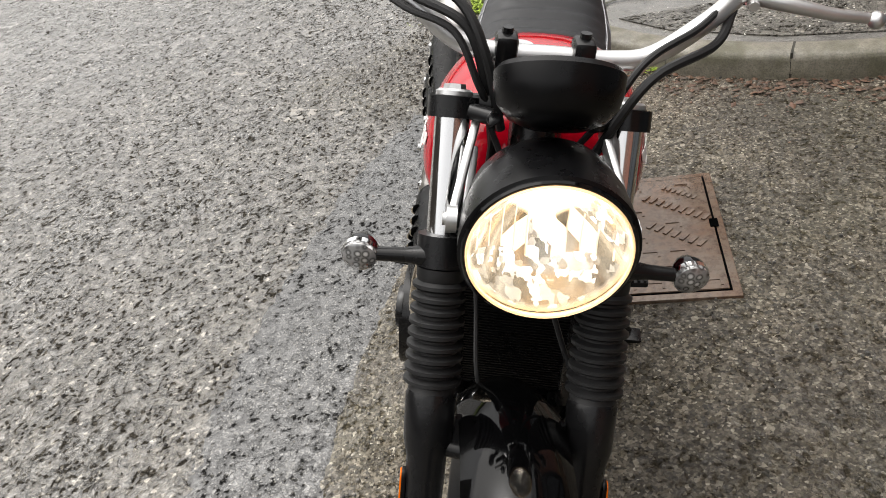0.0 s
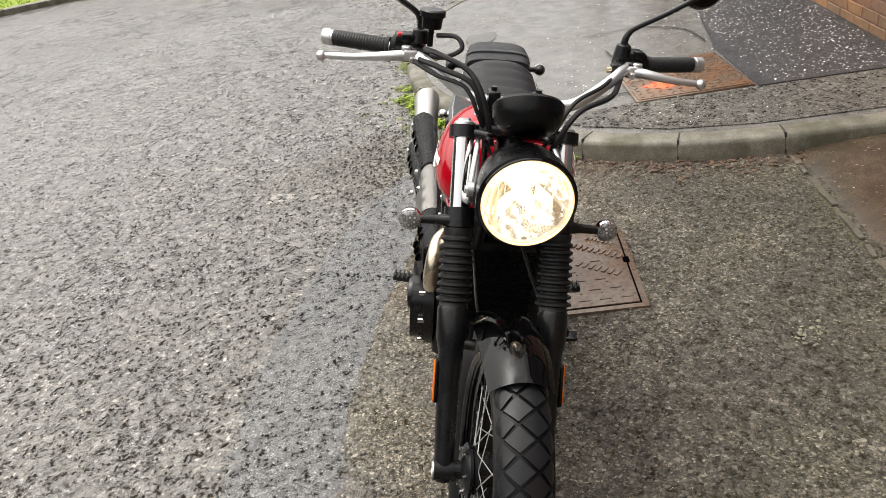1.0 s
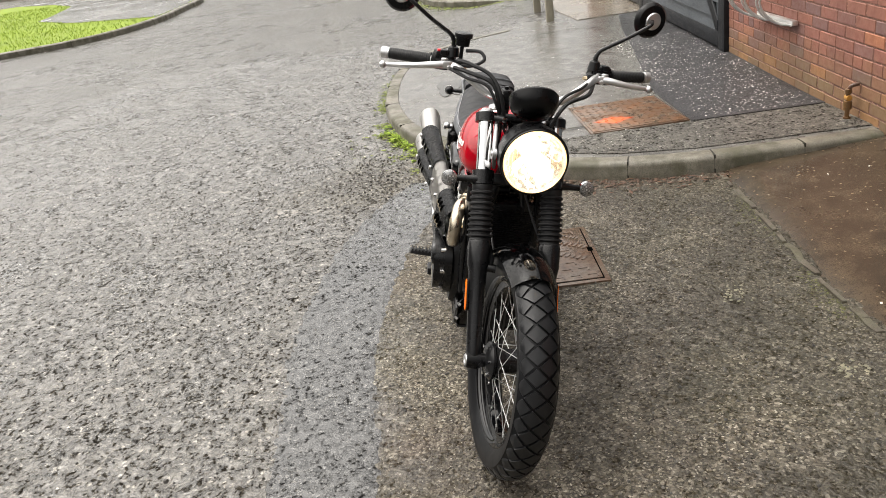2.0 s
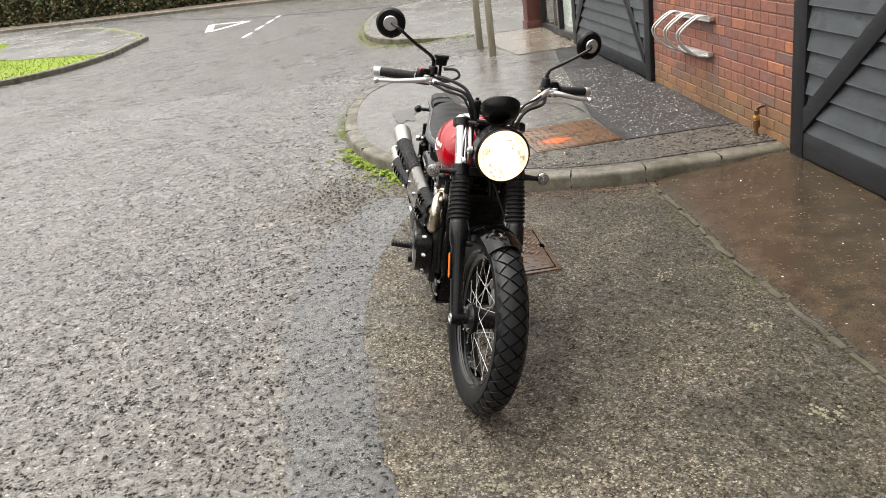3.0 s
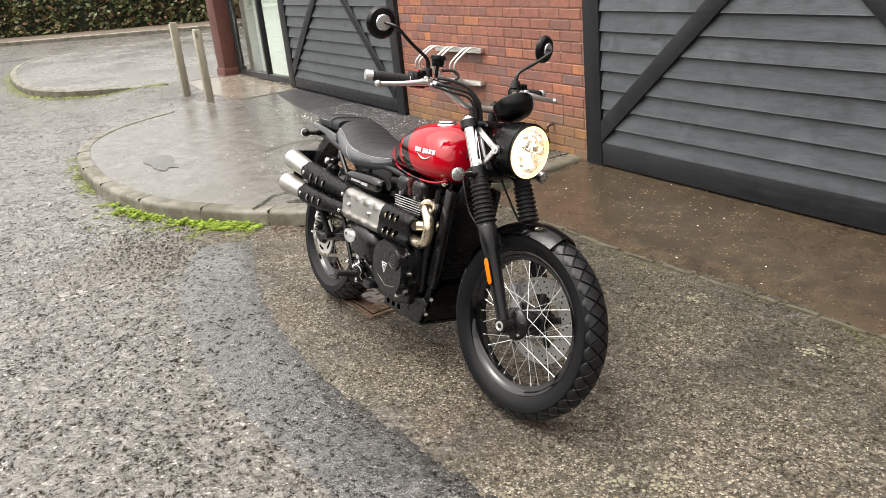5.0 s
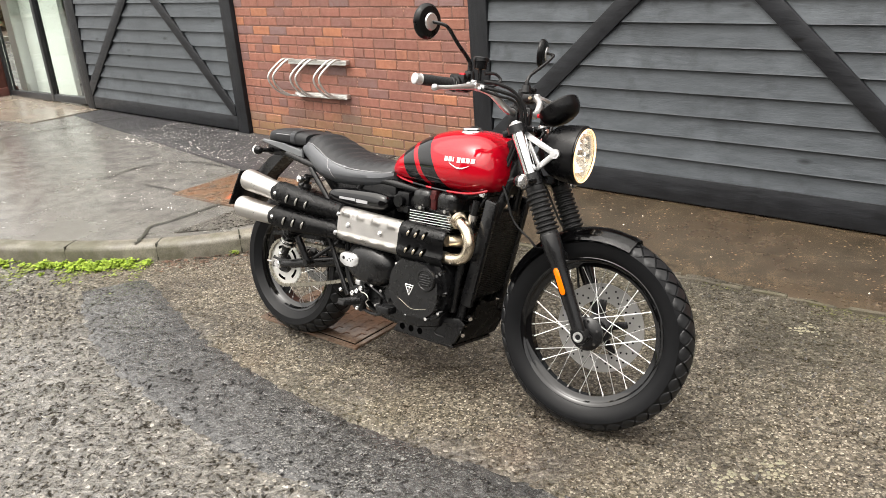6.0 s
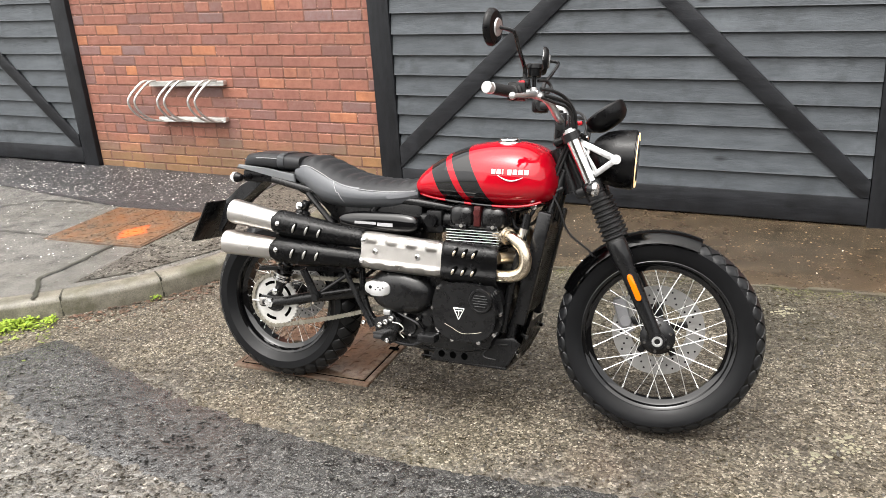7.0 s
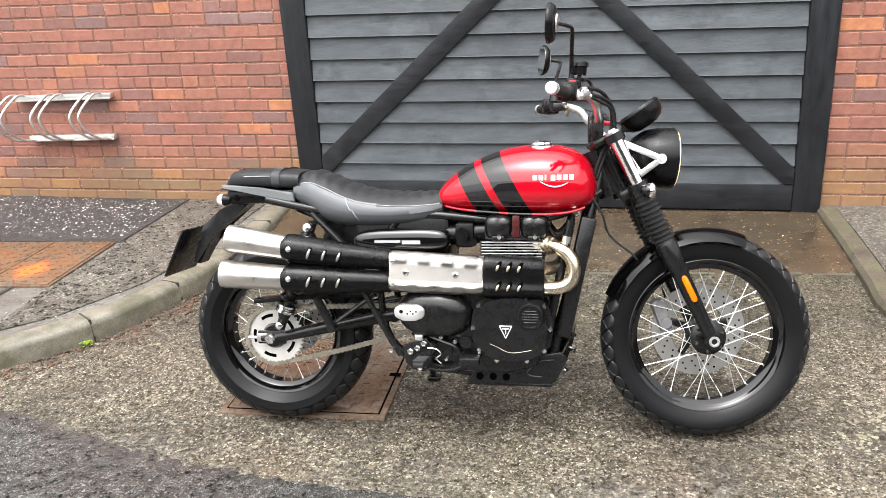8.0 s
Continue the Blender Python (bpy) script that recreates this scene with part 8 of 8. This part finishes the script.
for k in range(4):
    x0 = -15.0 - k * 1.6
    vs = [(x0, -3.30 + k * 0.08, rise(x0) + 0.006), (x0 - 1.0, -3.25 + k * 0.08, rise(x0 - 1.0) + 0.006), (x0 - 1.0, -3.15 + k * 0.08, rise(x0 - 1.0) + 0.006), (x0, -3.20 + k * 0.08, rise(x0) + 0.006)]
    raw("painted_dash", vs, [(0, 1, 2, 3)], M_WHITELINE, marks_root)

# a dark cut-and-filled trench across the mouth of the road
cut = smooth_path([(-33.3, -13.7, 0), (-25.5, -7.2, 0), (-21.3, -3.75, 0), (-19.3, -1.1, 0), (-18.5, 0.43, 0), (-18.6, 3.0, 0), (-19.5, 8.0, 0)], 8)
vs, fs = [], []
for i, q in enumerate(cut):
    d = (cut[min(i + 1, len(cut) - 1)] - cut[max(i - 1, 0)]).normalized()
    n = Vector((-d.y, d.x, 0)) * (0.17 + 0.03 * noise.noise((i * 0.7, 3, 1)))
    for c in (q - n, q + n):
        vs.append((c.x, c.y, rise(c.x) + 0.007))
    if i:
        fs.append((2 * i - 2, 2 * i - 1, 2 * i + 1, 2 * i))
tagged(raw("trench_line", vs, fs, M_DARKTAR), "dark tarmac-filled trench across the road", "road patch", kind="structure")

# far kerb, verge and hedge of the crossing street
STREET = [(-42.0, -33.0), (-36.0, -22.0), (-31.5, -13.0), (-28.0, -4.4), (-22.4, 3.6), (-16.5, 12.0), (-10.0, 21.0)]
AWAY = Vector((-0.82, 0.57, 0))
kerb_along("street_kerb", STREET, 0.16, 0.12, "far kerb of the crossing street")
island("hedge_verge", [(x - 0.06, y + 0.04) for x, y in STREET] + [(x + AWAY.x * 4.6, y + AWAY.y * 4.6) for x, y in STREET[::-1]], M_EARTH, 0.12, 1.0, "bare earth verge under the hedge", "verge", 0.4)
HEDGE_FRONT = smooth_path([(x + AWAY.x * 2.0, y + AWAY.y * 2.0, 0) for x, y in STREET], 12)


def hedge_mass(name, h, count, seed):
    """A clipped hedge along the far verge: small leaves thick over its face and ragged along its top."""
    rng = random.Random(seed)
    vs, fs = [], []
    for _ in range(count):
        f = rng.uniform(0, len(HEDGE_FRONT) - 1.001)
        q = HEDGE_FRONT[int(f)].lerp(HEDGE_FRONT[int(f) + 1], f % 1)
        top = h * (0.92 + 0.12 * noise.noise((f * 0.4, seed, 0)))
        if rng.random() < 0.75:
            back, z = rng.gauss(0, 0.10) + 0.25 * noise.noise((f * 0.9, 4, seed)), rng.uniform(0.02, top)
        else:
            back, z = rng.uniform(0, 1.6), top + rng.gauss(0, 0.05)
        s = rng.uniform(0.05, 0.12)
        a, b = rng.uniform(0, 6.28), rng.uniform(-1, 1)
        u = Vector((math.cos(a), math.sin(a), b)).normalized() * s
        w = u.cross(Vector((rng.uniform(-1, 1), rng.uniform(-1, 1), rng.uniform(-1, 1)))).normalized() * s * 0.6
        c = q + AWAY * back
        c.z = rise(c.x) + 0.1 + z
        k = len(vs)
        vs += [c - u, c + w, c + u, c - w]
        fs.append((k, k + 1, k + 2, k + 3))
    return raw(name, vs, fs, M_HEDGE)


hedge = hedge_mass("hedge", 1.75, 24000, 3)
tagged(hedge, "dense clipped hedge, dark green and brown", "hedge", kind="stuff")
# solid core behind the leaves, coloured dark as the shade within
bm = bmesh.new()
rows = []
for q in HEDGE_FRONT:
    z = rise(q.x)
    rows.append([bm.verts.new((q.x + AWAY.x * b_, q.y + AWAY.y * b_, z + z_)) for b_, z_ in ((0.12, 0.0), (0.15, 1.5), (0.3, 1.62), (1.4, 1.62), (1.5, 0.0))])
for p, q in zip(rows, rows[1:]):
    for j in range(4):
        bm.faces.new((p[j], p[j + 1], q[j + 1], q[j]))
bm.faces.new(rows[0])
bm.faces.new(rows[-1][::-1])
tagged(obj("hedge_core", bm, plain("hedge_shade", (0.018, 0.022, 0.012), 0.9, 0, 0, 0.5, 6)), "solid dark core painted as the hedge's inner shade", "hedge", kind="stuff")
bm = bmesh.new()
rod(bm, (0, 0, -0.1), (0, 0, 3.2), 0.075, 0.065, 14)
pole = obj("lamp_post", bm, M_BOLLARD)
pole.matrix_basis = pose(-29.0, -4.55, rise(-29.0) + 0.1)
tagged(pole, "pale round post on the far verge", "post")

# ---- litter and growth, too many to count ----
rng = random.Random(21)


def scatter(name, places, size, mat, label, cat, flat=False, tall=1.0):
    """Small faceted bits laid on the ground."""
    vs, fs = [], []
    for x, y, z in places:
        s = size * rng.uniform(0.5, 1.5)
        a = rng.uniform(0, 6.28)
        k = len(vs)
        if flat:
            u, w = Vector((math.cos(a), math.sin(a), rng.uniform(-0.3, 0.3))) * s, Vector((-math.sin(a), math.cos(a), rng.uniform(-0.3, 0.3))) * s * rng.uniform(0.35, 0.8)
            c = Vector((x, y, z + s * 0.3))
            vs += [c - u, c + w, c + u, c - w, c + Vector((0, 0, s * 0.25))]
            fs += [(k, k + 1, k + 4), (k + 1, k + 2, k + 4), (k + 2, k + 3, k + 4), (k + 3, k, k + 4)]
        else:
            h = s * rng.uniform(0.5, 0.9) * tall
            r5 = [(x + s * rng.uniform(0.7, 1.1) * math.cos(a + g), y + s * rng.uniform(0.7, 1.1) * math.sin(a + g)) for g in (0, 1.3, 2.5, 3.8, 5.0)]
            vs += [(px, py, z - 0.002) for px, py in r5] + [(x + (px - x) * 0.55, y + (py - y) * 0.55, z + h) for px, py in r5]
            fs += [(k + i, k + (i + 1) % 5, k + 5 + (i + 1) % 5, k + 5 + i) for i in range(5)] + [tuple(k + 5 + i for i in range(5))]
    ob = raw(name, vs, fs, mat)
    return tagged(ob, label, cat, kind="stuff")


def near_kerb(i0, i1, spread, count, patchy=False):
    out = []
    for _ in range(count):
        i = rng.randint(i0, i1)
        o, n = KERB_LINE[i], inner[i]
        d = (o - n).normalized()
        q = o + d * (abs(rng.gauss(0, spread)) ** 1.0 + 0.004) + Vector((rng.uniform(-0.05, 0.05), rng.uniform(-0.05, 0.05), 0)) * 0.6
        if patchy and noise.noise((q.x * 4.5, q.y * 4.5, 3)) < rng.uniform(-0.25, 0.35):
            continue
        out.append((q.x, q.y, road_z(q.x, q.y)))
    return out


stones = [(x, y, road_z(x, y)) for x, y in ((rng.uniform(-2.5, 3.2), rng.uniform(-1.6, 1.45)) for _ in range(2600))]
scatter("loose_gravel", stones, 0.0055, M_STONE, "loose chippings on the tarmac", "gravel")
heap = [(x, y, road_z(x, y)) for x, y in ((rng.gauss(-1.55, 0.35), rng.gauss(-0.45, 0.16)) for _ in range(420)) if y < 0.1 - (x + 1.5) * 0.6]
scatter("gravel_drift", heap, 0.008, M_STONE, "dark grit washed against the kerb", "gravel")
scatter("kerb_litter", near_kerb(12, 48, 0.085, 430), 0.0140, M_LEAF, "damp brown leaves lying along the kerb", "leaves", True)
scatter("leaf_crumbs", near_kerb(5, 60, 0.16, 900), 0.005, M_LEAF, "crumbled leaves along the kerb", "leaves", True)
scatter("kerb_moss", near_kerb(50, 78, 0.06, 2200, True) + near_kerb(50, 74, 0.16, 1500, True) + near_kerb(84, 108, 0.05, 700, True), 0.012, M_MOSS, "bright green moss and weeds at the kerb foot", "moss", True)
far_moss = []
for (xa, ya), (xb, yb) in zip(isl[2:9], isl[3:10]):
    for _ in range(160):
        f = rng.random()
        px, py = xa + (xb - xa) * f + rng.gauss(0.12, 0.07), ya + (yb - ya) * f + rng.gauss(-0.12, 0.07)
        far_moss.append((px, py, road_z(px, py)))
scatter("far_moss", far_moss, 0.022, M_MOSS, "mossy strip at the foot of the far kerb", "moss", True)
flecks = [(x, y, top_z(x) + 0.006) for x, y in ((rng.uniform(-4.6, -1.65), rng.uniform(1.66, 2.43)) for _ in range(2300)) if rng.random() < 0.35 + 0.65 * (noise.noise((x * 2, y * 2, 0)) * 0.5 + 0.5)]
scatter("pale_flecks", flecks, 0.0062, M_PETAL, "pale blossom flecks on the dark footway", "petals", True)
flecks = [(x, y, top_z(x) + 0.004) for x, y in ((rng.uniform(-3.6, -1.15), rng.uniform(0.55, 1.6)) for _ in range(260))]
scatter("stray_flecks", flecks, 0.005, M_PETAL, "a few pale flecks on the footway", "petals", True)
bits = [(x, y, apron_z(x, y)) for x, y in ((rng.uniform(-0.7, 2.3), rng.uniform(1.55, 2.4)) for _ in range(22))]
scatter("apron_flecks", bits, 0.0045, M_PETAL, "a few pale flecks on the apron", "petals", True)

# moss in the broken joint before the apron
joint = []
for _ in range(1500):
    x = rng.uniform(-0.8, 2.25)
    if noise.noise((x * 2.3, 5, 1)) > rng.uniform(-0.2, 0.45):
        y = float(np.interp(x, [p[0] for p in lip], [p[1] for p in lip])) - abs(rng.gauss(0.01, 0.045))
        joint.append((x, y, road_z(x, y)))
scatter("apron_moss", joint, 0.006, leafy("olive_moss", (0.055, 0.058, 0.018), (0.09, 0.092, 0.026), (0.05, 0.042, 0.022)), "olive moss along the broken edge of the apron", "moss", True)

# a pale coin-sized scrap by the apron edge, and lichen spots
lich = [(1.905, 0.08), (1.55, 0.46), (1.82, 1.2), (1.19, 1.27), (2.02, 0.2), (0.6, 1.1)]
vs_all = [(x + rng.gauss(0, 0.035), y + rng.gauss(0, 0.03), road_z(x, y) + 0.001) for x, y in lich for _ in range(40)]
scatter("lichen", vs_all, 0.007, leafy("lichen_crust", (0.16, 0.15, 0.105), (0.21, 0.195, 0.135), (0.12, 0.115, 0.08)), "pale lichen spots on the tarmac", "lichen", False, 0.12)

# leafy weeds in tufts where the kerb bends
vs, fs = [], []
for _ in range(150):
    i = rng.choice((rng.randint(50, 64), rng.randint(52, 60), rng.randint(66, 76), rng.randint(30, 46) if rng.random() < 0.05 else rng.randint(54, 62)))
    o, n = KERB_LINE[i], inner[i]
    d = (o - n).normalized()
    c0 = o + d * (0.015 + abs(rng.gauss(0, 0.05)))
    tuft = rng.uniform(0.018, 0.052)
    for _k in range(46):
        a, e, r_ = rng.uniform(0, 6.28), rng.uniform(0.05, 1.45), tuft * rng.uniform(0.5, 1.0)
        c = Vector((c0.x + r_ * math.cos(a) * math.cos(e), c0.y + r_ * math.sin(a) * math.cos(e), road_z(c0.x, c0.y) + r_ * math.sin(e) * 0.8))
        s_ = rng.uniform(0.005, 0.0115)
        u = Vector((math.cos(a + rng.uniform(-0.8, 0.8)), math.sin(a + rng.uniform(-0.8, 0.8)), rng.uniform(-0.2, 0.6))).normalized() * s_
        w = u.cross(Vector((0, 0, 1)) + Vector((rng.uniform(-0.5, 0.5), rng.uniform(-0.5, 0.5), 0))).normalized() * s_ * 0.55
        k = len(vs)
        vs += [c - u, c + w, c + u, c - w]
        fs.append((k, k + 1, k + 2, k + 3))
tagged(raw("kerb_weeds", vs, fs, leafy("fresh_weed_leaf", (0.11, 0.18, 0.014), (0.21, 0.31, 0.022), (0.27, 0.36, 0.035), (0.15, 0.215, 0.02))), "bright green leafy weeds growing from the kerb foot", "weeds", kind="stuff")


def crack(pts, width, seed, surface):
    """A ragged open joint: a dark, narrow strip that follows a line over a surface."""
    run = smooth_path([(*p, 0) for p in pts], 14)
    vs, fs = [], []
    for i, q in enumerate(run):
        t = (run[min(i + 1, len(run) - 1)] - run[max(i - 1, 0)]).normalized()
        nrm = Vector((-t.y, t.x, 0))
        off = 0.012 * noise.noise((i * 0.5, seed, 0))
        w = width * (0.6 + 0.5 * abs(noise.noise((i * 0.9, seed, 5))))
        for sgn in (-1, 1):
            c = q + nrm * (off + sgn * w * 0.5)
            vs.append((c.x, c.y, surface(c.x, c.y) + 0.0035))
        if i:
            fs.append((2 * i - 2, 2 * i - 1, 2 * i + 1, 2 * i))
    return vs, fs


M_CRACK = concrete("open_joint_dirt", (0.010, 0.009, 0.007), (0.030, 0.027, 0.018), (0.025, 0.030, 0.010), 0.8, 0.95)
for k, (line_c, width) in enumerate((([(-1.57, 0.18), (-1.70, 0.32), (-1.79, 0.41), (-1.78, 0.59), (-1.81, 0.94)], 0.030),
                                     ([(-3.19, 0.83), (-3.23, 1.03), (-3.27, 1.21), (-3.12, 1.42), (-2.96, 1.52), (-2.62, 1.56)], 0.022),
                                     ([(-2.75, 0.92), (-2.52, 0.95), (-2.33, 0.96), (-2.28, 1.07)], 0.016),
                                     ([(-5.66, 1.09), (-5.63, 1.48), (-5.54, 1.86), (-5.42, 2.31)], 0.024))):
    vs, fs = crack(line_c, width, k, lambda x, y: top_z(x) + 0.004)
    tagged(raw("pavement_crack", vs, fs, M_CRACK), "dark open joint in the footway", "crack", kind="structure")

# a dark damp patch left by a worn hollow in the footway
rim = []
for k in range(40):
    a = 2 * math.pi * k / 40
    f = 0.8 + 0.55 * noise.noise((math.cos(a) * 1.6, math.sin(a) * 1.6, 7.7))
    rim.append((-3.55 + 0.42 * f * math.cos(a), 0.05 + 0.15 * f * math.sin(a)))
vs = [(-3.55, 0.05, top_z(-3.55) + 0.0035)] + [(x, y, top_z(x) + 0.0032) for x, y in rim]
tagged(raw("damp_hollow", vs, [(0, 1 + k, 1 + (k + 1) % 40) for k in range(40)], concrete("damp_concrete", (0.040, 0.038, 0.034), (0.105, 0.10, 0.09), (0.06, 0.057, 0.05), 0.10, 0.24)), "dark damp hollow in the concrete footway", "damp patch", kind="structure")

# open, dirty joints between the kerb stones
for i in marks[1:-1]:
    o, n = KERB_LINE[i], inner[i]
    d = (o - n).normalized()
    side = Vector((-d.y, d.x, 0))
    bm = bmesh.new()
    z0, z1 = road_z(o.x, o.y) - 0.02, top_z(o.x) + 0.0025
    w = 0.0045
    quad = [n - d * 0.002, o + d * 0.0035]
    lo = [bm.verts.new((*(q + side * s_ * w).xy, z0)) for q in quad for s_ in (-1, 1)]
    hi = [bm.verts.new((*(q - d * (0.010 if j else 0.0) + side * s_ * w).xy, z1)) for j, q in enumerate(quad) for s_ in (-1, 1)]
    for f in ((0, 1, 3, 2),):
        bm.faces.new([hi[k] for k in f])
    bm.faces.new((lo[2], lo[3], hi[3], hi[2]))
    bm.faces.new((lo[0], lo[2], hi[2], hi[0]))
    bm.faces.new((lo[1], lo[3], hi[3], hi[1]))
    part("kerb_joint", bm, M_CRACK, kerb_root)

# a shallow film of rain standing on the road, and a few dark pebbles
M_WATER = plain("standing_rain_water", (0.23, 0.215, 0.19), 0.16, 0, 0.8, 0.12, 6)
for px, py, rx, ry, sd in ((-1.14, -0.98, 0.15, 0.24, 1), (-1.75, -1.55, 0.12, 0.08, 2)):
    rim = []
    for k in range(48):
        a = 2 * math.pi * k / 48
        f = 0.75 + 0.5 * noise.noise((math.cos(a) * 1.4, math.sin(a) * 1.4, sd * 3.3))
        rim.append((px + rx * f * math.cos(a), py + ry * f * math.sin(a), road_z(px, py) + 0.0015))
    vs = [(px, py, road_z(px, py) + 0.003)] + [(px + (x - px) * 0.93, py + (y - py) * 0.93, z + 0.0014) for x, y, z in rim] + [(x, y, z - 0.005) for x, y, z in rim]
    fs = [(0, 1 + k, 1 + (k + 1) % 48) for k in range(48)] + [(1 + k, 49 + k, 49 + (k + 1) % 48, 1 + (k + 1) % 48) for k in range(48)]
    tagged(raw("puddle", vs, fs, M_WATER, None, 40), "thin puddle of rain water lying on the tarmac", "puddle", kind="structure")
peb = [(x, y, road_z(x, y)) for x, y in ((rng.uniform(-2.2, 1.6), rng.uniform(-2.4, -0.35)) for _ in range(70))]
scatter("dark_pebbles", peb, 0.0095, M_STONE, "scattered dark pebbles on the road", "gravel")

# ---- bricks, one by one ----
BR_L, BR_H, PITCH_X, PITCH_Z = 0.217, 0.0675, 0.225, 0.0763


def brick_mesh(name, length, h):
    bm = bmesh.new()
    add_box(bm, (-length / 2, 0.0, -h / 2), (length / 2, 0.05, h / 2), 0.0035, None, 1)
    me = bpy.data.meshes.new(name)
    bm.to_mesh(me)
    bm.free()
    me.materials.append(M_BRICK)
    return me


def lay(parent, x0, x1, z0, z1, seed):
    """Courses of bricks, stretchers with some header courses, in a wall between x0 and x1."""
    rng = random.Random(seed)
    meshes = {}
    z, row = z0, 0
    while z < z1:
        header = row % 6 == 4
        pitch = PITCH_X / 2 if header else PITCH_X
        x = x0 - (pitch / 2 if row % 2 else 0)
        while x < x1 - 0.012:
            a, b = max(x + 0.004, x0 + 0.002), min(x + pitch - 0.004, x1 - 0.002)
            if b - a > 0.03:
                key = round((b - a) * 200)
                if key not in meshes:
                    meshes[key] = brick_mesh("brick", key / 200, BR_H)
                ob = share("brick", meshes[key], parent, pose((a + b) / 2, WALL_Y + 0.0035 + rng.uniform(-0.0015, 0.0015), z + PITCH_Z / 2 + fall((a + b) / 2) + rng.uniform(-0.001, 0.001), 0, 1.21 + rng.uniform(-0.25, 0.25), 0))
            x += pitch
        z += PITCH_Z
        row += 1


lay(wall_north, -3.44, -0.797, 0.065, 1.68, 5)
lay(wall_east, 2.362, 3.5, 0.02, 1.45, 6)
